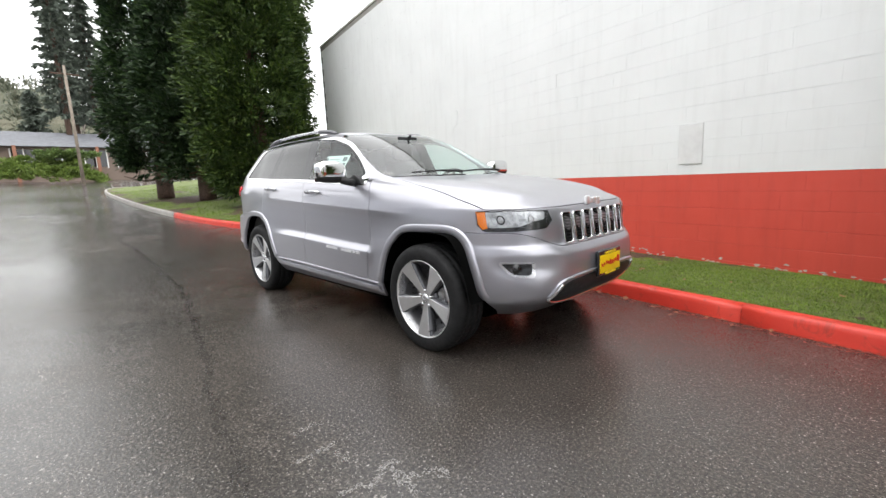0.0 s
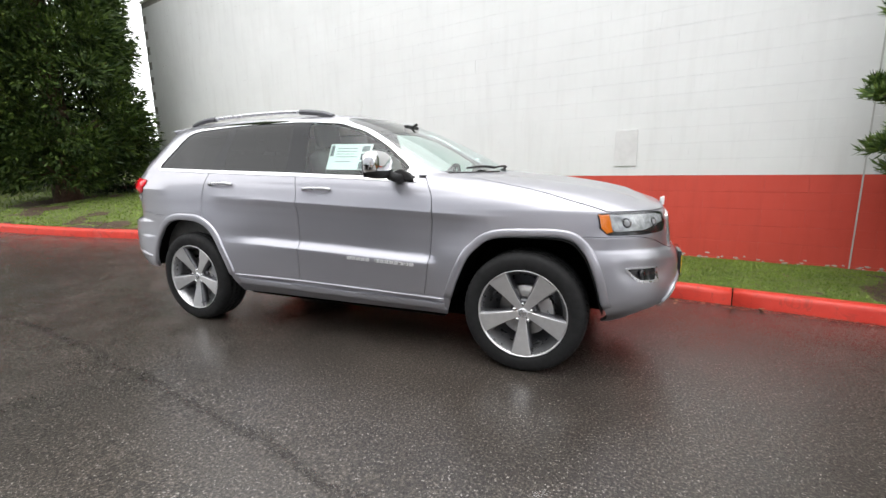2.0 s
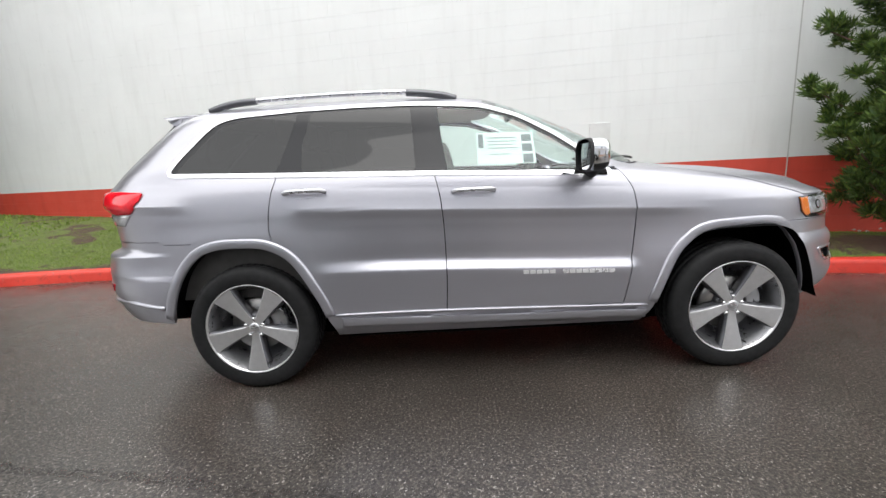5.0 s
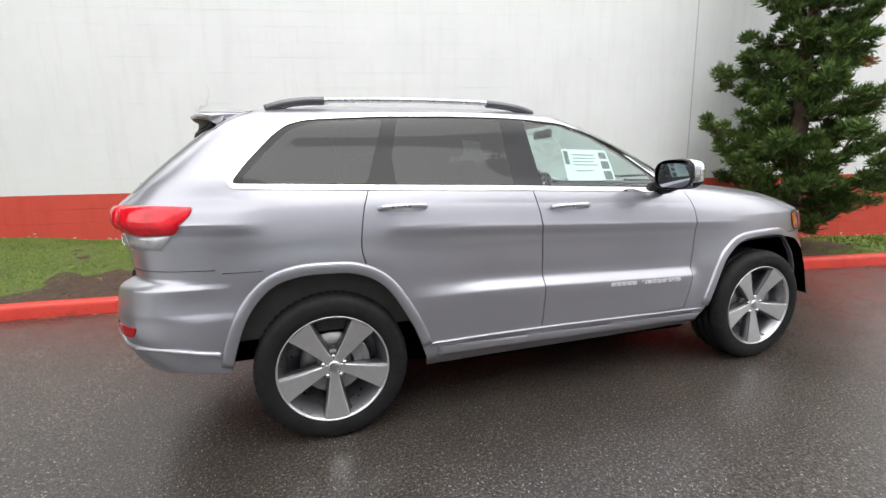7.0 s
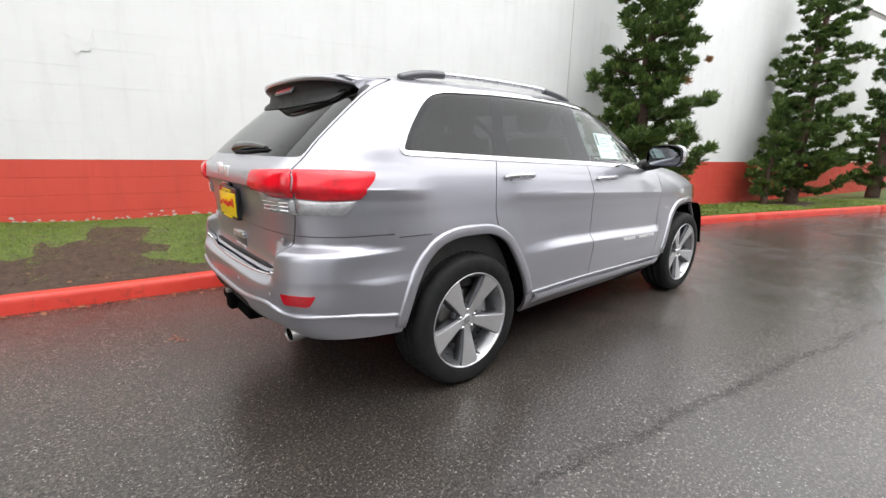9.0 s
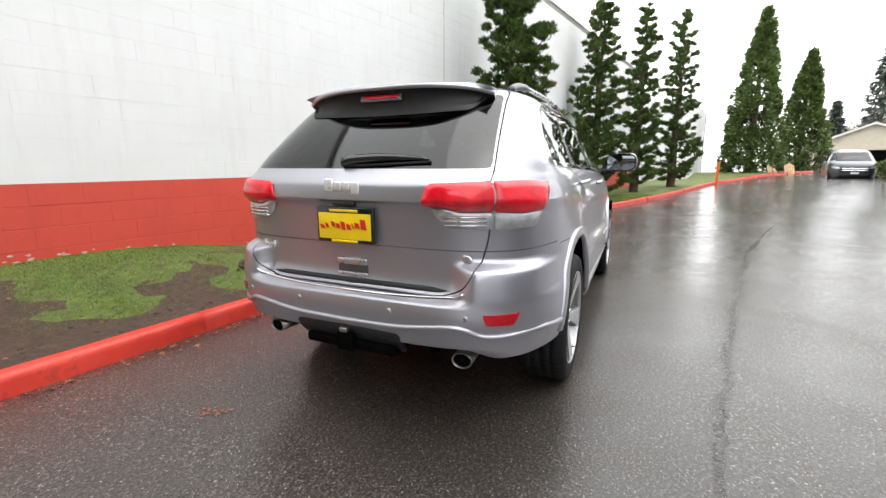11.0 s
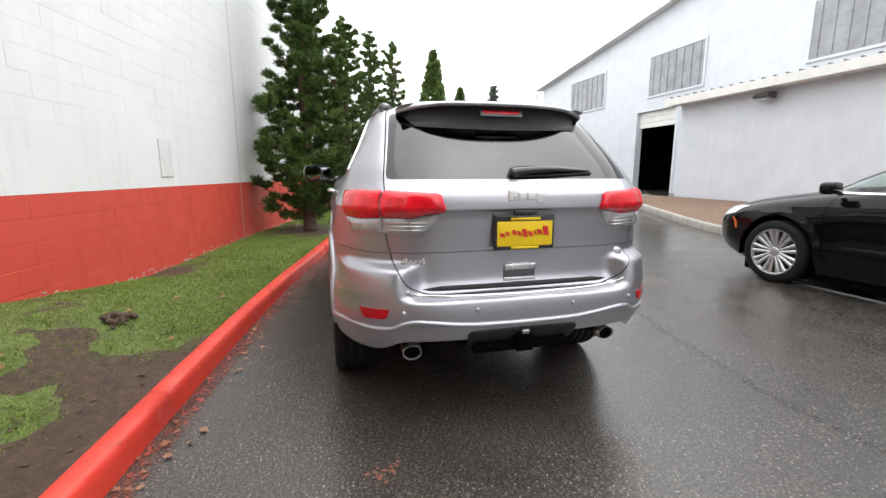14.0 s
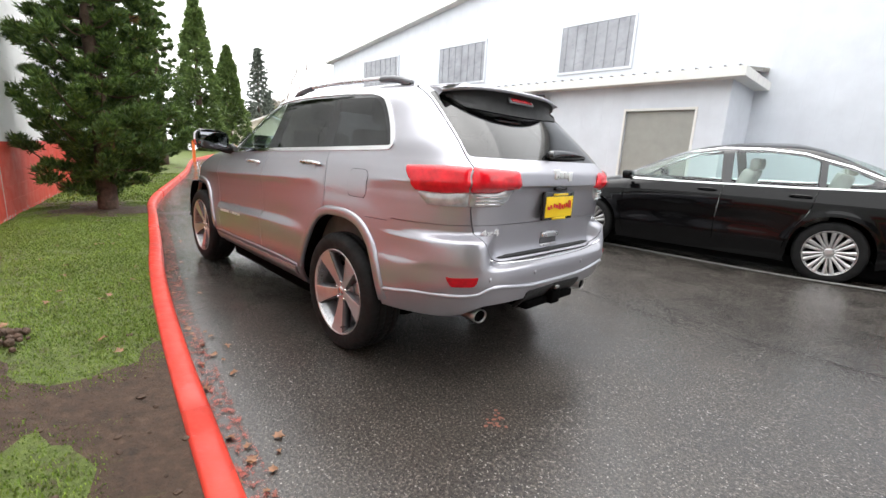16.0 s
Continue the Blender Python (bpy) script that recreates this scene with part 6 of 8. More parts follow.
for flip, tag in ((False, "r"), (True, "l")):
    for kind in ("fender", "front_door", "rear_door", "body_side", "sill"):
        SIDES[kind, tag] = suv_side("rear_quarter_panel" if kind == "body_side" else kind, kind, SILVER, 0.02, suv, "", flip)
    suv_side("pillar_trim", "pillar_trim", PILLAR, 0.01, suv, "gloss black window pillar trim", flip)
    suv_side("door_window", "front_door_window", CLEAR, 0, SIDES["front_door", tag], "clear front door window", flip)
    suv_side("door_window", "rear_door_window", PRIVACY, 0, SIDES["rear_door", tag], "dark tinted rear door window", flip)
    suv_side("quarter_window", "rear_quarter_window", PRIVACY, 0, SIDES["body_side", tag], "dark tinted quarter window", flip)


def both(name, piece, material, parent=suv, label="", parent_l=None, smooth=True):
    a = part(name, piece, material, parent, label, smooth)
    b = part(name, mirrored(piece), material, parent_l or parent, label, smooth)
    return a, b


def dark_backing():
    """A black sheet that stands for the shade in the gaps, a hand's width behind the skin."""
    n = np.arange(0, suv_shell.P.shape[0], 3)
    m = np.arange(0, suv_shell.P.shape[1], 3)
    P = (suv_shell.P - suv_shell.N * 0.028)[np.ix_(n, m)]
    c = Cuttable(P.reshape(-1, 3), [[i * len(m) + j, (i + 1) * len(m) + j, (i + 1) * len(m) + j + 1, i * len(m) + j + 1] for i in range(len(n) - 1) for j in range(len(m) - 1)])
    q = c.centres()
    open_ = (q[:, 2] > 1.19) & (q[:, 0] < 1.1)
    gate = (q[:, 0] < -2.0) & (q[:, 2] > 1.30)
    arch = (q[:, 1] < -0.3) & ((sdf(ARCH_F, q[:, 0], q[:, 2]) < 0.05) | (sdf(ARCH_R, q[:, 0], q[:, 2]) < 0.05))
    tail = (q[:, 0] < -1.6) & (q[:, 2] < 0.47)
    p = c.only(~(open_ | gate | arch | tail))
    return weld(join(p, mirrored(p)), 1e-3)


part("inner_frame", dark_backing(), DEEP, suv, "black backing sheet that stands for shade in the panel gaps")

# wheel wells, floor: their shade is put into the near-black colour
def well(a):
    """The liner: the opening's edge drawn inwards and closed by a plate."""
    c = np.array([p for p in a if p[1] > 0.43])
    mid = c[:, 0].mean()
    c = c[np.argsort(np.arctan2(c[:, 1] - 0.1, c[:, 0] - mid))[::-1]]
    vs, fs = [], []
    for x, z in c:
        vs += [(x, -0.935, z - 0.004), (x, -0.50, z + 0.01)]
    for i in range(len(c) - 1):
        fs.append([2 * i, 2 * i + 1, 2 * i + 3, 2 * i + 2])
    fs.append([2 * i + 1 for i in range(len(c))])
    return np.array(vs), fs


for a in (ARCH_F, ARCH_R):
    both("wheel_well", well(a), DEEP, suv, "wheel well liner, blackened for shade")
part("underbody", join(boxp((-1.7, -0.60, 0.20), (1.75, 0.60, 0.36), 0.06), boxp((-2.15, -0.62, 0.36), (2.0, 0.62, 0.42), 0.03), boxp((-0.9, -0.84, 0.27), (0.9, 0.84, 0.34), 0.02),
                       tube([(-2.1, -0.3, 0.33), (-1.2, -0.25, 0.28), (1.0, -0.2, 0.28)], 0.035), tube([(-1.457, -0.7, 0.36), (-1.457, 0.7, 0.36)], 0.05)), DEEP, suv, "underbody with exhaust pipe and axle, blackened for shade")

# added unseen box: keeps wall-side light off the ground under the floor
part("fuel_tank", boxp((-1.05, 0.12, 0.135), (1.0, 0.76, 0.34), 0.05), DEEP, suv, "unseen dark box under the floor that blocks light from the wall side")
# wheel-arch flares: a raised lip that follows the opening
def arch_lip(a, zmin, width, proud):
    c = np.array([(p[0], p[1]) for p in a if p[1] > zmin])
    mid = c[:, 0].mean()
    ang = np.unwrap(np.arctan2(c[:, 1] - 0.35, c[:, 0] - mid))
    order = np.argsort(np.arctan2(c[:, 1] - 0.1, c[:, 0] - mid))[::-1]
    c = c[order]
    t = np.gradient(c, axis=0)
    t /= np.linalg.norm(t, axis=1, keepdims=True)
    nrm = np.stack([-t[:, 1], t[:, 0]], 1)
    vs, fs = [], []
    prof = [(-0.004, -0.012), (-0.004, proud * 0.75), (0.003, proud), (width * 0.80, proud * 0.98), (width * 0.93, proud * 0.80), (width, 0.003), (width, -0.02)]
    for p, n in zip(c, nrm):
        for w_, o in prof:
            q = p + n * w_
            s = suv_shell.sx(q[0], q[1])
            b = suv_shell.at([s], [q[1]], 0)[0]
            vs.append((b[0], min(b[1], -0.80) - o, q[1]))
    k = len(prof)
    for i in range(len(c) - 1):
        for j in range(k - 1):
            fs.append([i * k + j, (i + 1) * k + j, (i + 1) * k + j + 1, i * k + j + 1])
    fs += [list(range(k)), [(len(c) - 1) * k + j for j in range(k)][::-1]]
    v = np.array(vs)
    nn = vnormals((v, fs))
    return (v, fs) if nn[3::k, 1].mean() < 0 else (v, [f[::-1] for f in fs])


both("wheel_arch_flare", arch_lip(ARCH_F, 0.40, 0.050, 0.016), SILVER, suv, "silver wheel arch flare")
both("wheel_arch_flare", arch_lip(ARCH_R, 0.44, 0.052, 0.016), SILVER, suv, "silver wheel arch flare")


def strip_on(pts, half, off, depth=0.01, dome=0.0, step=0.012):
    """A ribbon on the right side along (x, z) points."""
    p = np.array(pts, float)
    t = np.gradient(p, axis=0)
    t /= np.maximum(np.linalg.norm(t, axis=1, keepdims=True), 1e-9)
    n = np.stack([-t[:, 1], t[:, 0]], 1)
    ring = np.vstack([p + n * half, (p - n * half)[::-1]])
    return suv_shell.panel([(suv_shell.sx(a, b), b) for a, b in ring], off, depth, None, step, dome)


def ring_on(poly, inset, off, depth=0.01, step=0.012):
    q = np.array(poly)
    t = np.roll(q, -1, 0) - np.roll(q, 1, 0)
    t /= np.maximum(np.linalg.norm(t, axis=1, keepdims=True), 1e-9)
    area = 0.5 * (q[:, 0] * np.roll(q[:, 1], -1) - np.roll(q[:, 0], -1) * q[:, 1]).sum()
    n = np.stack([-t[:, 1], t[:, 0]], 1) * (1 if area > 0 else -1)
    conv = lambda r: [(suv_shell.sx(a, b), b) for a, b in r]
    return suv_shell.panel(conv(q - n * inset * 0.6), off, depth, conv(q + n * inset * 0.5), step)


def bead(sz, r, off=0.0, n=6, flat=1.0):
    """A rounded moulding along (s, z) places on the skin."""
    p = np.array(sz, float)
    return tube(suv_shell.at(p[:, 0], p[:, 1], off), r, n)


def side_line(pts, k=8):
    return [(suv_shell.sx(x, z), z) for x, z in spline(pts, k)]


both("window_surround", ring_on(DLO, 0.022, 0.006, 0.012), CHROME, suv, "chrome window surround")
both("sill_trim", bead(side_line([(-0.945, 0.458), (-0.3, 0.457), (0.3, 0.446), (0.93, 0.43)]), 0.008, 0.005, 8), SILVER, suv, "silver sill strip")
both("sill_cladding", strip_on([(-0.90, 0.405), (0.0, 0.388), (0.93, 0.372)], 0.032, 0.012, 0.03, 0.01), SILVER, suv, "silver sill cladding")


def door_handle(x0, x1, z):
    """A pull handle on two feet over a shallow cup."""
    path = [(x0, 0.004), (x0 + 0.012, 0.022), (x0 + 0.035, 0.036), ((x0 + x1) / 2, 0.041), (x1 - 0.035, 0.037), (x1 - 0.012, 0.024), (x1, 0.004)]
    vs = []
    for x, o in path:
        s = suv_shell.sx(x, z)
        b = suv_shell.at([s], [z], o)[0]
        vs.append(b)
    return tube(spline(vs, 4), 0.0125, 8)


for tag, mir in (("r", False), ("l", True)):
    for door, x0, x1, z in (("rear_door", -1.182, -0.94, 1.191), ("front_door", -0.203, 0.04, 1.153)):
        h = door_handle(x0, x1, z)
        cup = suv_shell.panel([(suv_shell.sx(a, b), b) for a, b in round_poly([(x0 + 0.05, z - 0.032), (x1 - 0.05, z - 0.032), (x1 - 0.04, z + 0.022), (x0 + 0.04, z + 0.022)], 0.03)], 0.0025, 0.004)
        f = mirrored if mir else (lambda p: p)
        part("door_handle", f(h), SATIN, SIDES[door, tag], "bright silver pull handle")
        part("handle_cup", f(cup), SILVER, SIDES[door, tag])

# bars in place of the model name on the front doors
for tag, mir in (("r", False), ("l", True)):
    p = []
    for k in range(14):
        if k == 5:
            continue
        x = 0.190 + k * 0.0385
        p.append(suv_shell.panel([(suv_shell.sx(a, b), b) for a, b in [(x, 0.662 - 0.016 * (k / 13)), (x + 0.029, 0.662 - 0.016 * (k / 13)), (x + 0.029, 0.682 - 0.016 * (k / 13)), (x, 0.682 - 0.016 * (k / 13))]], 0.004, 0.005, None, 0.03))
    for q in p:
        part("badge_bar", mirrored(q) if mir else q, BADGE, SIDES["front_door", tag])

# fuel flap on the left quarter
flap = round_poly([(-1.74, 1.03), (-1.55, 1.03), (-1.55, 1.19), (-1.74, 1.19)], 0.05)
flap_gap = round_poly([(-1.743, 1.027), (-1.547, 1.027), (-1.547, 1.193), (-1.743, 1.193)], 0.053)
part("flap_gap", mirrored(suv_shell.panel([(suv_shell.sx(a, b), b) for a, b in flap_gap], 0.0008, 0.006)), PLASTIC, SIDES["body_side", "l"], "dark gap round the filler flap")
part("fuel_flap", mirrored(suv_shell.panel([(suv_shell.sx(a, b), b) for a, b in flap], 0.0025, 0.01)), SILVER, SIDES["body_side", "l"], "rounded fuel filler flap")


# ---- lamps, grille, plates on the nose and the tail ----
def nose_poly(pts):
    return [(suv_shell.sy(y, z), z) for y, z in pts]


def tail_poly(pts):
    return [(1 - (1 - suv_shell.sy(y, z, True)), z) for y, z in pts]


HEAD = [(suv_shell.sx(x, z), z) for x, z in ((1.885, 0.925), (1.865, 1.012), (1.96, 1.018), (2.08, 1.018))] + \
       [(suv_shell.sy(y, z), z) for y, z in ((0.60, 1.016), (0.515, 1.006), (0.50, 0.945), (0.545, 0.895), (0.70, 0.882))] + [(suv_shell.sx(1.93, 0.882), 0.882)]
HEAD = round_poly(HEAD, 0.004, 3)
lamps = both("headlamp", suv_shell.panel(HEAD, 0.004, 0.02, None, 0.015), GLOSSBLACK, suv, "clear headlamp in a black housing")
inner = [(suv_shell.sx(1.945, 0.93), 0.93), (suv_shell.sx(1.935, 1.004), 1.004), (suv_shell.sy(0.60, 1.004), 1.004), (suv_shell.sy(0.545, 0.99), 0.99), (suv_shell.sy(0.55, 0.955), 0.955),
         (suv_shell.sy(0.62, 0.94), 0.94), (suv_shell.sy(0.68, 0.912), 0.912), (suv_shell.sx(1.97, 0.905), 0.905)]
amber = [(suv_shell.sx(1.893, 0.93), 0.93), (suv_shell.sx(1.876, 1.004), 1.004), (suv_shell.sx(1.928, 1.006), 1.006), (suv_shell.sx(1.955, 0.905), 0.905), (suv_shell.sx(1.925, 0.895), 0.895)]
for k, lamp in enumerate(lamps):
    f = (lambda p: p) if k == 0 else mirrored
    part("reflector", f(suv_shell.panel(round_poly(inner, 0.003, 3), 0.007, 0.01, None, 0.012)), LAMPWHITE, lamp, "silver lamp reflector")
    part("side_marker", f(suv_shell.panel(amber, 0.009, 0.01, None, 0.01)), AMBER, lamp, "amber side marker lens")
    part("lens", f(suv_shell.panel(HEAD, 0.012, 0.002, None, 0.015, 0.004)), LENS, lamp, "clear headlamp lens")
    for y, r_ in ((0.74, 0.030), (0.625, 0.024)):
        s0, z0 = suv_shell.sy(y, 0.958), 0.956
        ring_ = [(s0 + r_ / 6.6 * math.cos(a), z0 + r_ * math.sin(a)) for a in np.linspace(0, 2 * math.pi, 19)[:-1]]
        core_ = [(s0 + (a - s0) * 0.72, z0 + (b - z0) * 0.72) for a, b in ring_]
        pr = part("projector", f(suv_shell.panel(ring_, 0.0095, 0.006, None, 0.008)), GLOSSBLACK, lamp, "round projector lamp")
        part("projector_lens", f(suv_shell.panel(core_, 0.0105, 0.003, None, 0.008, 0.006)), CLEARLENS, pr)

# seven-slot grille
for k in range(7):
    yc = (k - 3) * 0.121
    wdt = 0.096 / 2
    ring, hole = [], []
    for (dy, z) in ((-wdt, 0.785), (wdt, 0.785), (wdt, 0.985), (-wdt, 0.985)):
        ring.append((yc * (1 + 0.02 * (z > 0.9)) + dy, z))
    zc = 0.885

    def on_nose(y, z, o):
        n_ = suv_shell.at([suv_shell.sy(abs(y), z)], [z], o)[0]
        return (n_[0], -n_[1] * (1 if y > 0 else -1), z) if y != 0 else (n_[0], 0, z)
    outer = round_poly(ring, 0.02)
    innerp = round_poly([(yc + (a - yc) * 0.85, zc + (b - zc) * 0.94 + 0.002) for a, b in ring], 0.016)
    vs, fs = [], []
    m_ = len(outer)
    for (a, b), (c_, d_) in zip(outer, innerp):
        vs += [on_nose(a, b, 0.0), on_nose(a * 0.99 + c_ * 0.01, b, 0.012), on_nose((a + c_) / 2, (b + d_) / 2, 0.015), on_nose(c_, d_, 0.004)]
    for i in range(m_):
        j = (i + 1) % m_
        for q in range(3):
            fs.append([4 * i + q, 4 * j + q, 4 * j + q + 1, 4 * i + q + 1])
    slot = part("grille_slot", (np.array(vs), fs), CHROME, suv_parts["grille_surround"], "chrome-rimmed grille slot")
    nv = np.array([on_nose(c_, d_, 0.003) for c_, d_ in innerp])
    part("slot_mesh", (nv, [list(range(len(nv)))]), DEEP, slot, "black honeycomb mesh")
    bars = []
    for r_ in range(9):
        z = 0.805 + r_ * 0.02
        for e in (-1, 1):
            pa, pb = on_nose(yc - 0.034, z + 0.006 * e * (-1) ** r_, 0.005), on_nose(yc + 0.034, z - 0.006 * e * (-1) ** r_, 0.005)
            bars.append(tube([pa, pb], 0.002, 4))
    part("honeycomb", join(*bars), PLASTIC, slot)

# fog lamps, lower intake, hooks, plates
for k in (0, 1):
    f = (lambda p: p) if k == 0 else mirrored
    fog_o = [(suv_shell.sy(y, z), z) for y, z in round_poly([(0.655, 0.590), (0.745, 0.598), (0.785, 0.692), (0.640, 0.690)], 0.02, 4)]
    fog_i = [(suv_shell.sy(y, z), z) for y, z in round_poly([(0.668, 0.608), (0.738, 0.612), (0.772, 0.684), (0.655, 0.682)], 0.016, 4)]
    fg = part("fog_lamp", f(suv_shell.panel(fog_o, 0.006, 0.012, fog_i, 0.012)), SATIN, suv_parts["front_bumper"], "fog lamp with a chrome rim")
    part("lens", f(suv_shell.panel(fog_i, 0.003, 0.004, None, 0.015)), GLOSSBLACK, fg, "dark fog lamp recess")
    b = suv_shell.at([suv_shell.sy(0.72, 0.648)], [0.648], 0.004)[0]
    part("bulb", f(moved(lathe([(0.001, 0.010), (0.026, 0.008), (0.034, 0.0)], 20, "y"), Matrix.Translation(b) @ Matrix.Rotation(radians(-120), 4, "Z"))), GLOSSBLACK, fg)


def nose_sheet(poly, o0, depth=0.01, mat_=PLASTIC, name="lower_intake", label="", parent=None, inner=None):
    """A plate across the middle of the nose, from its right half."""
    h = suv_shell.panel([(suv_shell.sy(max(y, 0.0), z), z) for y, z in poly], o0, depth, None if inner is None else [(suv_shell.sy(max(y, 0), z), z) for y, z in inner], 0.02)
    return part(name, weld(join(h, mirrored(h)), 1e-3), mat_, parent or suv_parts["front_bumper"], label)


nose_sheet([(0, 0.385), (0.44, 0.40), (0.535, 0.43), (0.52, 0.48), (0.48, 0.53), (0.40, 0.552), (0, 0.565)], 0.004, 0.01, PLASTIC, "lower_intake", "black lower intake")
def nose_at(y, z, o=0.0):
    b = suv_shell.at([suv_shell.sy(abs(y), z)], [z], o)[0]
    return np.array((b[0], abs(b[1]) * (1 if y > 0 else -1), z))


sk_ = [nose_at(-y, z, 0.008) for y, z in spline([(0.50, 0.535), (0.54, 0.48), (0.555, 0.432), (0.46, 0.398), (0.28, 0.386), (0.0, 0.383)], 6)]
part("skid_trim", tube(np.array(sk_ + [p * (1, -1, 1) for p in sk_[::-1][1:]]), 0.013, 8), CHROME, suv_parts["front_bumper"], "bright lower bumper trim")
ub_ = [nose_at(-y, z, 0.006) for y, z in spline([(0.57, 0.45), (0.52, 0.54), (0.43, 0.568), (0.28, 0.578), (0.0, 0.58)], 6)]
part("intake_trim", tube(np.array(ub_ + [p * (1, -1, 1) for p in ub_[::-1][1:]]), 0.011, 8), SILVER, suv_parts["front_bumper"], "silver moulding over the intake")
both("tow_hook", join(tube([(2.20, -0.44, 0.43), (2.27, -0.44, 0.43), (2.288, -0.44, 0.449), (2.27, -0.44, 0.468), (2.20, -0.44, 0.468)], 0.011, 8)), GLOSSBLACK, suv_parts["front_bumper"], "black tow hook")


def plate(x, z, face, parent):
    """A dealer's plate in a black frame; its lettering as bars."""
    s = 1 if face > 0 else -1
    fr = part("plate_frame", join(boxp((x - 0.012, -0.16, z - 0.085), (x + 0.012, 0.16, z + 0.085), 0.004)), GLOSSBLACK, parent, "black plate frame")
    xo = x + s * 0.0135
    part("plate_face", boxp((xo - 0.002, -0.148, z - 0.068), (xo + 0.002, 0.148, z + 0.056), 0.001), YELLOW, fr, "yellow dealer plate")
    xo += s * 0.0035
    part("plate_bar", moved(boxp((xo - 0.001, -0.075, z - 0.083), (xo + 0.001, 0.075, z - 0.07)), Matrix.Identity(4)), YELLOW, fr)
    part("plate_bar", boxp((xo - 0.001, -0.08, z + 0.061), (xo + 0.001, 0.08, z + 0.074)), YELLOW, fr)
    xo += s * 0.002
    wave = []
    for k, (a, b, h) in enumerate(((-0.128, -0.098, 0.05), (-0.092, -0.066, 0.028), (-0.06, -0.05, 0.026), (-0.043, -0.02, 0.03), (-0.012, 0.012, 0.042), (0.018, 0.04, 0.026), (0.046, 0.068, 0.028), (0.084, 0.102, 0.024), (0.106, 0.132, 0.024))):
        zz = z - 0.018 + 0.006 * math.sin(k * 1.3)
        wave.append(prism([(-s * a, zz), (-s * b, zz + 0.004), (-s * (b + 0.006), zz + h), (-s * (a + 0.008), zz + h - 0.004)], xo - 0.001, xo + 0.001, "x"))
    part("plate_script", join(*wave), REDINK, fr, "red slanted script bars", smooth=False)


plate(2.385, 0.615, 1, suv_parts["front_bumper"])
plate(-2.446, 1.036, -1, suv_parts["tailgate"])


def tail_at(y, z, o=0.0):
    b = suv_shell.at([suv_shell.sy(abs(y), z, True)], [z], o)[0]
    return np.array((b[0], abs(b[1]) * (1 if y > 0 else -1), z))


# bars for the maker's badges
for (xx, zz, s, par) in ((None, 1.224, -1, suv_parts["tailgate"]), (2.26, 1.045, 1, suv_parts["hood"])):
    x0 = xx if xx else tail_at(0.001, zz)[0]
    bits = [boxp((x0 - 0.008, -s * (a + b) / 2 - 0.0, zz - h / 2), (x0 + 0.008, -s * (a + b) / 2 + 0.001, zz + h / 2)) for a, b, h in ()]
    for a, b, h, dz in ((-0.098, -0.052, 0.06, -0.002), (-0.046, -0.004, 0.042, -0.006), (0.002, 0.044, 0.042, -0.006), (0.05, 0.096, 0.056, -0.014)):
        bits.append(boxp((x0 - 0.009, min(-s * a * -1, -s * b * -1), zz - h / 2 + dz), (x0 + 0.009, max(-s * a * -1, -s * b * -1), zz + h / 2 + dz), 0.006))
    part("badge", join(*bits), BADGE, par, "row of rounded chrome badge shapes")

# tail lamps: one piece on the body corner, one on the tailgate
corner = [(suv_shell.sx(-2.035, 1.220), 1.220), (suv_shell.sx(-2.03, 1.236), 1.236), (suv_shell.sx(-2.2, 1.245), 1.245), (suv_shell.sy(0.692, 1.244, True), 1.244), (suv_shell.sy(0.70, 1.118, True), 1.118),
          (suv_shell.sy(0.80, 1.108, True), 1.108), (suv_shell.sx(-2.12, 1.113), 1.113)]
gatered = [(suv_shell.sy(y, z, True), z) for y, z in ((0.684, 1.244), (0.45, 1.233), (0.425, 1.220), (0.405, 1.153), (0.44, 1.138), (0.50, 1.134), (0.56, 1.118), (0.694, 1.118))]
cornerw = [(suv_shell.sx(-2.125, 1.108), 1.108), (suv_shell.sy(0.80, 1.104, True), 1.104), (suv_shell.sy(0.70, 1.113, True), 1.113), (suv_shell.sy(0.702, 1.041, True), 1.041), (suv_shell.sx(-2.185, 1.041), 1.041)]
gatew = [(suv_shell.sy(y, z, True), z) for y, z in ((0.695, 1.113), (0.56, 1.113), (0.50, 1.129), (0.435, 1.134), (0.465, 1.083), (0.52, 1.043), (0.696, 1.041))]
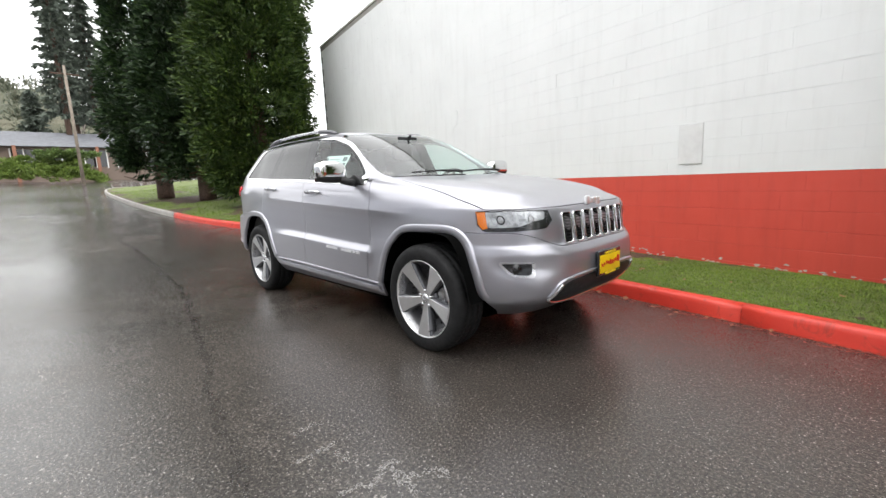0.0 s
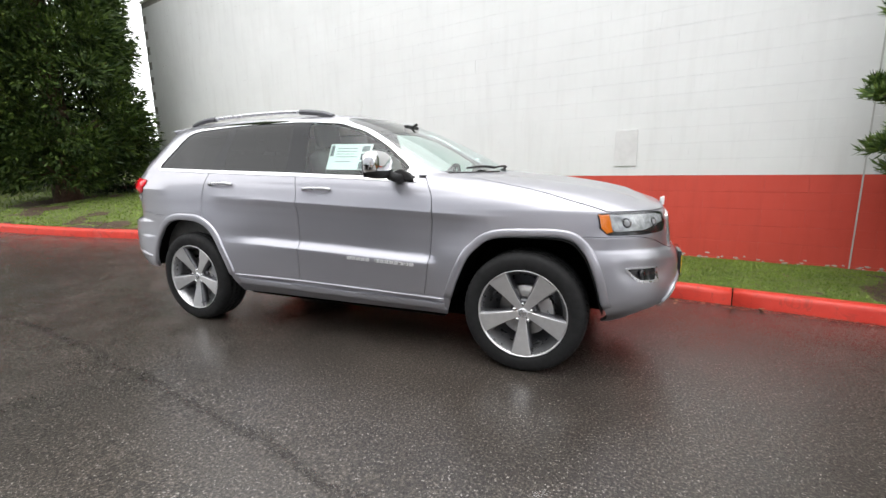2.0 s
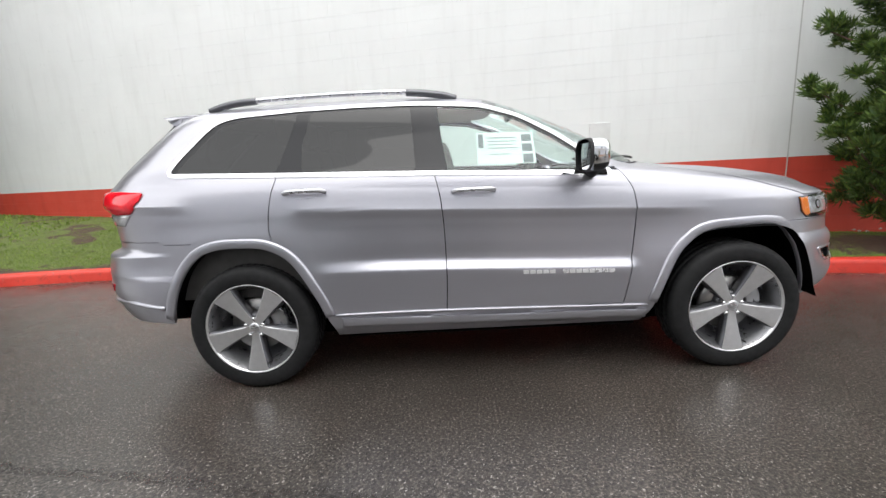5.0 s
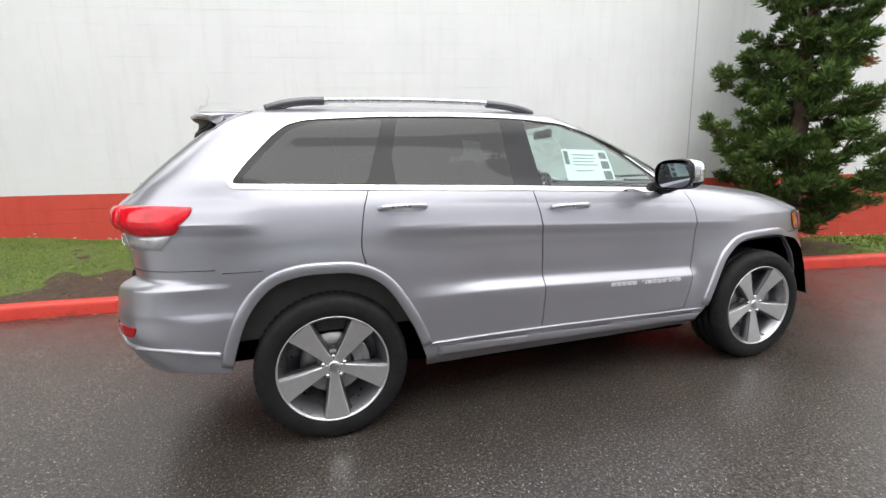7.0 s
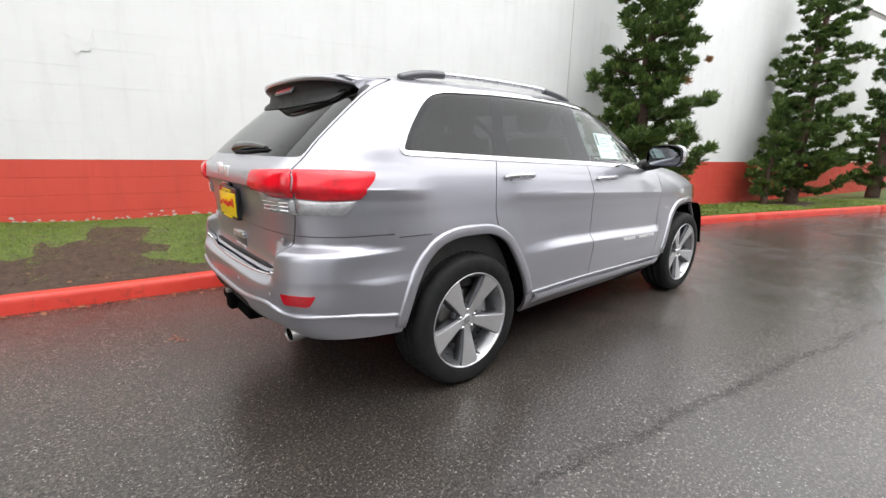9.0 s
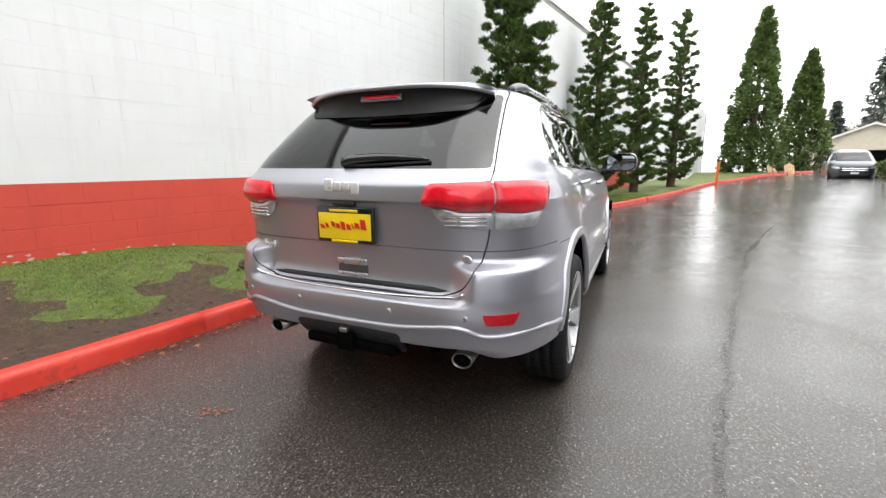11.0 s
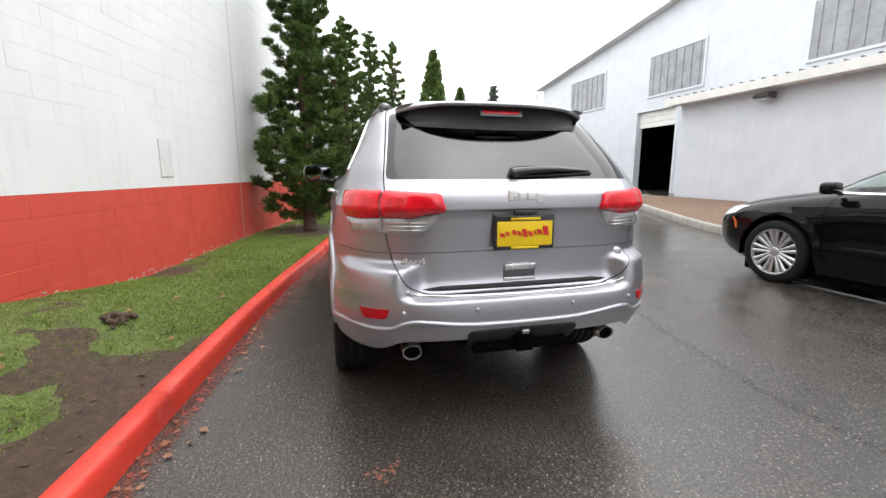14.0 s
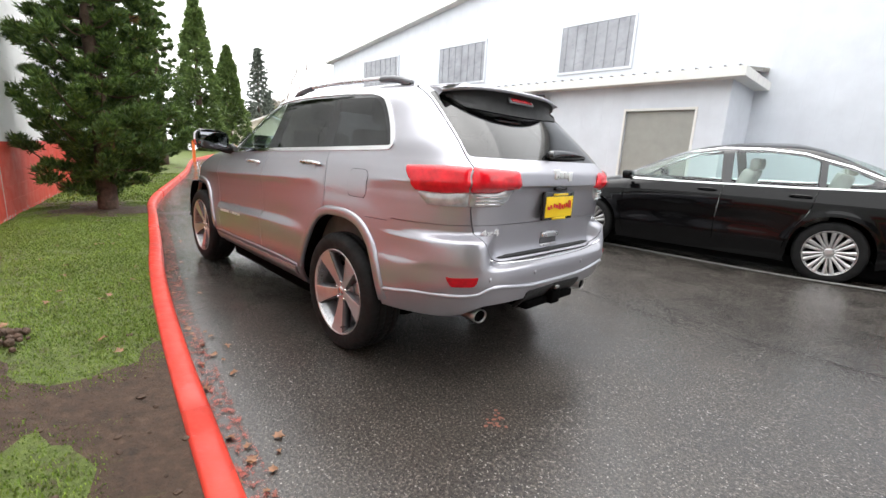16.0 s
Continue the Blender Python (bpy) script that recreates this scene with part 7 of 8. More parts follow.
for k in (0, 1):
    f = (lambda p: p) if k == 0 else mirrored
    tag = "r" if k == 0 else "l"
    tl = part("tail_lamp", f(suv_shell.panel(round_poly(corner, 0.003, 3), 0.006, 0.015, None, 0.012, 0.012)), REDLENS, SIDES["body_side", tag], "red wrap-round tail lamp")
    part("reversing_lens", f(suv_shell.panel(cornerw, 0.004, 0.012, None, 0.012, 0.008)), CLEARLENS, tl, "clear lower lamp lens")
    tg = part("tail_lamp", f(suv_shell.panel(round_poly(gatered, 0.003, 3), 0.006, 0.015, None, 0.012, 0.012)), REDLENS, suv_parts["tailgate"], "red tail lamp on the tailgate")
    part("reversing_lens", f(suv_shell.panel(gatew, 0.004, 0.012, None, 0.012, 0.008)), CLEARLENS, tg, "clear reversing lamp lens")
    for z in (1.058, 1.076, 1.094):
        part("lens_rib", f(tube([tail_at(-0.50, z, 0.014), tail_at(-0.58, z, 0.015), tail_at(-0.67, z, 0.015)], 0.0035, 6)), CHROME, tg)
    part("bumper_reflector", f(suv_shell.panel([(suv_shell.sy(y, z, True), z) for y, z in round_poly([(0.685, 0.682), (0.82, 0.680), (0.80, 0.630), (0.70, 0.634)], 0.012, 3)], 0.005, 0.01, None, 0.012)), DARKRED, suv_parts["rear_bumper"], "dark red bumper reflector")
    for y in (0.26, 0.62):
        b = tail_at(-y, 0.665, 0.002)
        part("parking_sensor", f(moved(lathe([(0.001, 0.004), (0.011, 0.003), (0.013, 0.0)], 14, "y"), Matrix.Translation(Vector(b)) @ Matrix.Rotation(radians(90), 4, "Z"))), SILVER, suv_parts["rear_bumper"])
    tip = lathe([(0.043, 0.0), (0.05, -0.01), (0.05, 0.14), (0.046, 0.14), (0.043, 0.13), (0.040, 0.0), (0.043, 0.0)], 28, "y")
    part("exhaust_tip", f(moved(tip, Matrix.Translation((-2.235, -0.555, 0.421)) @ Matrix.Rotation(radians(94), 4, "Z") @ Matrix.Diagonal((1.0, 1, 0.76, 1)))), STEEL, suv_parts["rear_bumper"], "oval chrome exhaust tip")
    # black disc near the mouth, painting the shade inside the pipe
    part("exhaust_bore", f(moved(lathe([(0.001, 0.131), (0.0425, 0.131)], 20, "y"), Matrix.Translation((-2.235, -0.555, 0.421)) @ Matrix.Rotation(radians(94), 4, "Z") @ Matrix.Diagonal((1.0, 1, 0.76, 1)))), DEEP, suv_parts["rear_bumper"])


def tail_sheet(poly, off, depth, mat_, name, label, parent, step=0.02, dome=0.0):
    h = suv_shell.panel([(suv_shell.sy(max(y, 0.0), z, True), z) for y, z in poly], off, depth, None, step, dome)
    return part(name, weld(join(h, mirrored(h)), 1e-3), mat_, parent, label)


tl_ = spline([(0.60, 0.764), (0.57, 0.746), (0.50, 0.734), (0.25, 0.727), (0.0, 0.725)], 6)
tl_ = [tail_at(-a, b, 0.006) for a, b in tl_]
part("bumper_trim", tube(np.array(tl_ + [p * (1, -1, 1) for p in tl_[::-1][1:]]), 0.0085, 8), CHROME, suv_parts["rear_bumper"], "bright chrome bumper strip")
tail_sheet([(0, 0.748), (0.48, 0.751), (0.53, 0.758), (0.42, 0.772), (0, 0.772)], 0.004, 0.01, PLASTIC, "scuff_plate", "black ribbed bumper scuff plate", suv_parts["rear_bumper"])
lt_ = [suv_shell.at([suv_shell.sx(x, z)], [z], 0.004)[0] for x, z in spline([(-1.965, 0.545), (-2.06, 0.558), (-2.16, 0.572)], 4)]
lt_ += [tail_at(-y, z, 0.004) for y, z in spline([(0.80, 0.576), (0.735, 0.575), (0.67, 0.582), (0.615, 0.610), (0.54, 0.618), (0.29, 0.590), (0.0, 0.583)], 5)]
part("lower_trim", tube(np.array(lt_ + [p * (1, -1, 1) for p in lt_[::-1][1:]]), 0.013, 8), SILVER, suv_parts["rear_bumper"], "silver lower bumper moulding")
tail_sheet([(0, 0.41), (0.22, 0.412), (0.285, 0.42), (0.30, 0.540), (0.285, 0.551), (0, 0.555)], 0.004, 0.02, PLASTIC, "bumper_insert", "black bumper insert over the hitch", suv_parts["rear_bumper"])
part("hitch_receiver", join(boxp((-2.505, -0.045, 0.425), (-2.36, 0.045, 0.515), 0.008), boxp((-2.47, -0.26, 0.42), (-2.30, 0.26, 0.47), 0.015)), DEEP, suv_parts["rear_bumper"], "black tow hitch receiver")
part("hitch_pin", boxp((-2.512, -0.022, 0.520), (-2.47, 0.022, 0.543), 0.006), STEEL, suv_parts["rear_bumper"])
# tailgate handle, emblem, wiper
x0 = tail_at(0.001, 0.828)[0]
hd = part("tailgate_handle", join(boxp((x0 - 0.02, -0.088, 0.836), (x0 + 0.01, 0.088, 0.870), 0.008)), SATIN, suv_parts["tailgate"], "bright tailgate handle")
part("handle_recess", boxp((x0 - 0.004, -0.088, 0.790), (x0 + 0.01, 0.088, 0.838), 0.003), POCKET, hd)
part("handle_lip", boxp((x0 - 0.012, -0.088, 0.780), (x0 + 0.01, 0.088, 0.796), 0.005), SATIN, hd)
part("plate_lamp_housing", boxp((-2.465, -0.06, 1.127), (-2.42, 0.06, 1.149), 0.006), GLOSSBLACK, suv_parts["tailgate"])
e = tail_at(-0.58, 0.902, 0.0)
part("emblem", moved(lathe([(0.001, 0.006), (0.02, 0.006), (0.028, 0.003), (0.03, 0.0)], 24, "y"), Matrix.Translation(Vector(e)) @ Matrix.Rotation(radians(80), 4, "Z") @ Matrix.Diagonal((1.3, 1, 0.8, 1))), SATIN, suv_parts["tailgate"], "small round dark emblem")


def lettering(text, size, m, material, name, parent, depth=0.003, label=""):
    cu = bpy.data.curves.new(name, "FONT")
    cu.body, cu.size, cu.extrude, cu.align_x, cu.align_y = text, size, depth, "CENTER", "CENTER"
    tmp = bpy.data.objects.new(name, cu)
    scene.collection.objects.link(tmp)
    bpy.context.view_layer.update()
    me = bpy.data.meshes.new_from_object(tmp)
    bpy.data.objects.remove(tmp)
    me.name = name
    me.transform(m)
    me.materials.clear()
    me.materials.append(material)
    ob = new(name, me)
    ob.parent = parent
    if label:
        ob["label"] = label
    return ob


e = tail_at(0.555, 0.898, 0.006)
lettering("4x4", 0.068, Matrix.Translation(Vector(e)) @ Matrix.Rotation(radians(-101), 4, "Z") @ Matrix.Rotation(radians(90), 4, "X") @ Matrix.Diagonal((1.25, 0.75, 1, 1)), BADGE, "lettering", suv_parts["tailgate"], 0.004, "chrome 4x4 lettering")
wz = 1.338
wp = [tail_at(0.05, wz - 0.012, 0.028), tail_at(-0.02, wz, 0.034), tail_at(-0.2, wz + 0.008, 0.032), tail_at(-0.40, wz, 0.022)]
wiper = part("rear_wiper", tube(spline(wp, 5), np.interp(np.arange(16), [0, 3, 8, 15], [0.026, 0.028, 0.022, 0.006]), 8), GLOSSBLACK, suv_parts["tailgate"], "black rear wiper")
part("blade", tube([tail_at(0.03, wz - 0.03, 0.012), tail_at(-0.2, wz - 0.022, 0.012), tail_at(-0.41, wz - 0.012, 0.012)], 0.007, 6), RUBBER, wiper)

# roof spoiler with the high brake lamp
def spoiler_line(a):
    """Rear edge of the spoiler at a share a of its half width: reach and height."""
    return -2.13 + 0.16 * a ** 3, 1.716 - 0.012 * a ** 2 - 0.026 * a ** 6


def ribbed(rows):
    k = len(rows[0])
    fs = [[i * k + j, i * k + j + 1, (i + 1) * k + j + 1, (i + 1) * k + j] for i in range(len(rows) - 1) for j in range(k - 1)]
    return np.array([p for r in rows for p in r]), fs


def spoiler_rows():
    top_rows, low_rows = [], []
    for t in np.linspace(-1, 1, 41):
        a = abs(t)
        y = 0.570 * t
        re, top = spoiler_line(a)
        top_rows.append([(-1.60, y * 0.90, top + 0.010), (-1.72, y * 0.93, top + 0.020), (-1.88, y * 0.96, top + 0.017), (-2.02, y * 0.985, top + 0.007), (re + 0.014, y, top - 0.004), (re, y, top - 0.011), (re - 0.002, y, top - 0.021), (re + 0.008, y * 0.995, top - 0.031)])
        low = 1.562 + 0.016 * a ** 2 + 0.085 * float(sstep(0.84, 1.0, a)) ** 1.6
        e = tail_at(0.55 * t if t else 0.001, low, 0.003)
        low_rows.append([(re + 0.006, y * 0.995, top - 0.030), (re + 0.035, y * 0.99, top - 0.046), (re * 0.5 + e[0] * 0.5 + 0.022, y * 0.5 + e[1] * 0.5, (top - 0.05) * 0.45 + low * 0.55), (e[0] + 0.004, e[1], low + 0.022), (e[0] - 0.004, e[1], low)])
    return top_rows, low_rows


_top, _low = spoiler_rows()
sp = part("roof_spoiler", ribbed(_top), SILVER, suv, "silver roof spoiler with a black underside")
part("underside", ribbed(_low), plain("black_spoiler_plastic", (0.007, 0.007, 0.0075), 0.6), sp, "black spoiler underside")
for k in (0, -1):
    _c = np.array(_top[k] + _low[k][1:] + [(-1.80, _low[k][-1][1], 1.655)])
    part("side_cheek", (_c, [list(range(len(_c)))]), SILVER, sp, "", False)
bl = part("brake_lamp", moved(boxp((-0.010, -0.105, -0.013), (0.010, 0.105, 0.013), 0.007), Matrix.Translation((-2.103, 0, 1.652)) @ Matrix.Rotation(radians(38), 4, "Y")), DARKRED, sp, "dark red high brake lamp")
part("lamp_surround", moved(boxp((-0.007, -0.125, -0.02), (0.007, 0.125, 0.02), 0.007), Matrix.Translation((-2.100, 0, 1.652)) @ Matrix.Rotation(radians(38), 4, "Y")), POCKET, bl)

# roof rails
for k in (0, 1):
    f = (lambda p: p) if k == 0 else mirrored
    line = [(-1.62, -0.575, 1.723), (-1.54, -0.578, 1.746), (-1.40, -0.58, 1.760), (-0.9, -0.583, 1.770), (-0.45, -0.578, 1.764), (-0.26, -0.572, 1.743), (-0.18, -0.566, 1.720)]
    rail = part("roof_rail", f(moved(tube(spline(line, 5), 0.015, 8), Matrix.Identity(4))), SATIN, suv, "satin silver roof rail")
    for pts in ([(-1.70, -0.572, 1.711), (-1.60, -0.578, 1.738), (-1.50, -0.58, 1.752), (-1.40, -0.58, 1.757)], [(-0.46, -0.578, 1.760), (-0.36, -0.576, 1.752), (-0.24, -0.572, 1.735), (-0.15, -0.564, 1.710)]):
        part("rail_foot", f(tube(spline(pts, 4), 0.022, 8)), POCKET, rail, "grey rail end cap")

# door mirrors
def mirror_parts(f, tag):
    m = [(0.555, -0.93, 1.30)]
    shell_ = bmesh.new()
    bmesh.ops.create_uvsphere(shell_, u_segments=24, v_segments=14, radius=1)
    for v in shell_.verts:
        x, y, z = v.co
        x, y, z = (np.sign(c) * abs(c) ** 0.62 for c in (x, y, z))
        v.co = Vector((0.548 + 0.068 * x + 0.012 * (y + 1) * -1, -1.062 + 0.143 * y, 1.322 + 0.088 * z - 0.006 * y))
    sh = from_bm(shell_)
    c = Cuttable(*sh)
    c.cut(lambda v: v[:, 2] - 1.275 - 0.10 * (v[:, 0] - 0.5))
    c.cut(lambda v: v[:, 0] - 0.512).cut(lambda v: v[:, 0] - 0.497)
    q = c.centres()
    front = q[:, 0] > 0.512
    upper = q[:, 2] - 1.275 - 0.10 * (q[:, 0] - 0.5) > 0
    mi = part("door_mirror", f(c.only(front & upper)), CHROME, SIDES["front_door", tag], "chrome-capped door mirror")
    part("lower_housing", f(c.only(front & ~upper)), PLASTIC, mi, "black mirror housing")
    gl = boxp((0.508, -1.192, 1.245), (0.514, -0.935, 1.385), 0.002)
    part("housing_edge", f(c.only(~front & (q[:, 0] > 0.497))), PLASTIC, mi)
    part("mirror_glass", f(gl), MIRRORGLASS, mi, "mirror glass darkened for the window it reflects")
    part("arm", f(tube([(0.60, -0.86, 1.225), (0.60, -0.93, 1.235), (0.585, -1.0, 1.255)], [0.035, 0.03, 0.03], 10)), PLASTIC, mi)
    part("foot", f(prism([(0.50, 1.222), (0.70, 1.214), (0.67, 1.262), (0.60, 1.295), (0.52, 1.268)], -0.885, -0.845, "y", 0.006)), PLASTIC, mi)


mirror_parts(lambda p: p, "r")
mirror_parts(mirrored, "l")

# windscreen wipers and cowl
part("cowl", suv_shell.panel([(suv_shell.sy(0.0, 1.2605), 1.2605), (suv_shell.sy(0.70, 1.2605), 1.2605), (suv_shell.sy(0.70, 1.2625), 1.2625), (suv_shell.sy(0.0, 1.2625), 1.2625)], 0.004, 0.01), PLASTIC, suv)
for y0, y1 in ((0.62, 0.02), (0.0, -0.55)):
    pts = []
    for t in np.linspace(0, 1, 8):
        y = y0 + (y1 - y0) * t
        z = 1.275 + 0.012 * math.sin(t * math.pi)
        b = suv_shell.at([suv_shell.sy(abs(y), z)], [z], 0.018)[0]
        pts.append((b[0], abs(b[1]) * (1 if y > 0 else -1), b[2]))
    part("windshield_wiper", tube(pts, np.linspace(0.012, 0.007, 8), 6), PLASTIC, suv, "black windshield wiper")

# ---- wheels ----
def make_wheel(mm, flip):
    hub = new("wheel")
    hub.parent, hub.matrix_basis = suv, mm
    hub["label"] = "five-spoke alloy wheel with a black tyre"
    R = 0.391
    prof = [(0.270, -0.115), (0.284, -0.127), (0.294, -0.132), (0.318, -0.137), (0.345, -0.1345), (0.364, -0.130), (0.378, -0.119), (R - 0.004, -0.10), (R, -0.085), (R, -0.062), (R - 0.009, -0.060), (R - 0.009, -0.050), (R, -0.048),
            (R, -0.010), (R - 0.009, -0.008), (R - 0.009, 0.008), (R, 0.010), (R, 0.048), (R - 0.009, 0.05), (R - 0.009, 0.06), (R, 0.062), (R, 0.085), (R - 0.006, 0.10), (0.362, 0.126), (0.315, 0.134), (0.272, 0.126), (0.262, 0.112)]
    part("tyre", lathe(prof, 180, "y", lambda j, k: -0.005 if (j in (8, 9, 21, 22) and k % 3 == 0) or (j in (12, 13, 16, 17) and k % 3 == 1) else (-0.0025 if j in (6, 7) and k % 3 == 0 else 0.0)), RUBBER, hub, "black all-season tyre")
    rim = [(0.266, -0.100), (0.276, -0.128), (0.281, -0.132), (0.2835, -0.127), (0.279, -0.112)]
    part("rim_lip", lathe(rim, 96, "y"), MACHINED, hub, "machined rim lip")
    part("rim_barrel", lathe([(0.270, -0.112), (0.256, -0.085), (0.240, -0.04), (0.235, 0.06), (0.05, 0.065)], 64, "y"), BARREL, hub, "grey rim barrel")
    # spokes: flat machined faces on grey flanks
    def spoke(face):
        vs, fs = [], []
        st = [(0.02, 0.021, -0.088), (0.045, 0.0225, -0.089), (0.075, 0.0265, -0.092), (0.12, 0.034, -0.099), (0.17, 0.043, -0.107), (0.225, 0.055, -0.116), (0.272, 0.067, -0.122)]
        for r, hw, y in st:
            if face:
                vs += [(-hw, y - 0.0015, -r), (-hw * 0.86, y - 0.004, -r), (hw * 0.86, y - 0.004, -r), (hw, y - 0.0015, -r)]
            else:
                vs += [(-hw * 1.02, y, -r), (-hw * 1.18 - 0.004, y + 0.055, -r), (hw * 1.18 + 0.004, y + 0.055, -r), (hw * 1.02, y, -r)]
        k = 4
        for i in range(len(st) - 1):
            for j in range(k - 1):
                fs.append([i * k + j, (i + 1) * k + j, (i + 1) * k + j + 1, i * k + j + 1])
            if not face:
                fs.append([i * k + 3, (i + 1) * k + 3, (i + 1) * k, i * k])
        v = np.array(vs, float)
        p = (v, fs)
        return p if vnormals(p)[1::k, 1].mean() < 0 or not face else (v, [f[::-1] for f in fs])
    a, b = spoke(True), spoke(False)
    for k in range(5):
        t = Matrix.Rotation(2 * math.pi * k / 5, 4, "Y")
        s = part("spoke", moved(b, t), POCKET, hub, "" if k else "grey-flanked spoke")
        part("spoke_face", moved(a, t), MACHINED, s, "flat machined spoke face", smooth=False)
    part("hub_disc", lathe([(0.001, -0.072), (0.06, -0.072), (0.078, -0.066), (0.09, -0.05), (0.09, -0.02)], 40, "y"), POCKET, hub)
    part("centre_cap", lathe([(0.001, -0.101), (0.022, -0.101), (0.030, -0.098), (0.033, -0.084)], 28, "y"), SATIN, hub, "silver centre cap")
    for k in range(5):
        t = 2 * math.pi * (k + 0.5) / 5
        nut = lathe([(0.001, -0.100), (0.007, -0.100), (0.0115, -0.095), (0.0125, -0.066)], 6, "y")
        part("lug_nut", moved(nut, Matrix.Translation((-0.0575 * math.sin(t), 0, -0.0575 * math.cos(t)))), CHROME, hub)
    part("brake_disc", lathe([(0.07, -0.028), (0.165, -0.028), (0.168, -0.02), (0.168, 0.0)], 48, "y"), STEEL, hub, "steel brake disc")
    cal = [(0.105 * math.cos(t) * 1.0, 0.105 * math.sin(t)) for t in np.linspace(-0.5, 0.6, 6)] + [(0.19 * math.cos(t), 0.19 * math.sin(t)) for t in np.linspace(0.6, -0.5, 6)]
    part("caliper", prism(cal, -0.055, 0.02, "y", 0.006), SATIN, hub, "silver brake caliper")
    part("valve", tube([(0.07, -0.10, -0.225), (0.068, -0.135, -0.222)], 0.005, 6), PLASTIC, hub)
    return hub


first = make_wheel(pose(SX, -SY, 0.387), False)
for x, side in ((-SX, -1), (SX, 1), (-SX, 1)):
    m = pose(x, side * SY, 0.387, 0, 0, 180 if side > 0 else 0)
    if side > 0:
        m = m @ pose(0, 0, 0, 0, 0, 0)
    copy_thing(first, m)

# ---- cabin ----
def seat(x, y, w_=0.25, back=1.52):
    cush = boxp((x - 0.26, y - w_, 0.72), (x + 0.27, y + w_, 0.88), 0.05)
    bk = moved(boxp((-0.08, -w_, 0.0), (0.08, w_, 0.62), 0.06), Matrix.Translation((x - 0.27, y, 0.84)) @ Matrix.Rotation(radians(-14), 4, "Y"))
    hr = moved(boxp((-0.05, -0.13, 0.0), (0.05, 0.13, 0.19), 0.045), Matrix.Translation((x - 0.45, y, 1.48)) @ Matrix.Rotation(radians(-6), 4, "Y"))
    post = join(tube([(x - 0.43, y - 0.05, 1.40), (x - 0.44, y - 0.05, 1.52)], 0.007, 6), tube([(x - 0.43, y + 0.05, 1.40), (x - 0.44, y + 0.05, 1.52)], 0.007, 6))
    s = part("seat", cush, SEATCLOTH, suv, "dark leather seat")
    part("backrest", bk, SEATCLOTH, s)
    part("headrest", join(hr, post), SEATCLOTH, s)


for x, y, w_ in ((0.12, -0.40, 0.25), (0.12, 0.40, 0.25), (-0.82, -0.42, 0.24), (-0.82, 0.0, 0.17), (-0.82, 0.42, 0.24)):
    seat(x, y, w_)
dash = [(0.62, 0.80), (0.60, 1.10), (0.66, 1.20), (0.80, 1.235), (1.0, 1.235), (1.02, 0.80)]
db = part("dashboard", prism(dash, -0.74, 0.74, "y", 0.03), PLASTIC, suv, "dark dashboard")
part("centre_screen", boxp((0.60, -0.12, 1.02), (0.625, 0.12, 1.16), 0.005), GLOSSBLACK, db)
sw = []
for k in range(33):
    a = 2 * math.pi * k / 32
    sw.append((0.185 * math.cos(a), 0.185 * math.sin(a), 0))
wheelm = Matrix.Translation((0.44, 0.40, 1.15)) @ Matrix.Rotation(radians(-66), 4, "Y")
st = part("steering_wheel", moved(tube(sw, 0.017, 8, False), wheelm), PLASTIC, suv, "black steering wheel")
part("steering_boss", moved(join(lathe([(0.001, 0.03), (0.06, 0.025), (0.075, 0.0), (0.05, -0.05)], 20, "z"), tube([(-0.17, 0, 0), (0.17, 0, 0)], 0.016, 6), tube([(0, 0, 0), (0.0, -0.17, 0)], 0.016, 6)), wheelm), PLASTIC, st)
part("cabin_floor", join(boxp((-2.15, -0.80, 0.50), (0.95, 0.80, 0.56), 0.01), boxp((-2.15, -0.72, 0.56), (-1.15, 0.72, 0.98), 0.03)), DEEP, suv, "cabin floor and load bay, blackened for shade")
both("door_lining", boxp((-1.9, -0.845, 0.56), (0.72, -0.80, 1.21), 0.01), SEATCLOTH, suv, "dark door lining")
hl_n = np.arange(0, suv_shell.P.shape[0], 2)
hp = Cuttable(*(lambda s: (s.v[:, :3] - np.repeat(np.array([[0, 0, 0.03]]), len(s.v), 0), s.f))(suv_shell.sheet()))
qq = hp.centres()
lid = hp.only((qq[:, 2] > 1.665) & (qq[:, 0] < 0.12))
part("headliner", weld(join(lid, mirrored(lid)), 1e-3), LINER, suv, "light grey headliner")
part("rear_view_mirror", join(boxp((0.24, -0.12, 1.60), (0.27, 0.12, 1.66), 0.012), tube([(0.27, 0, 1.65), (0.31, 0, 1.67)], 0.012, 6)), PLASTIC, suv)
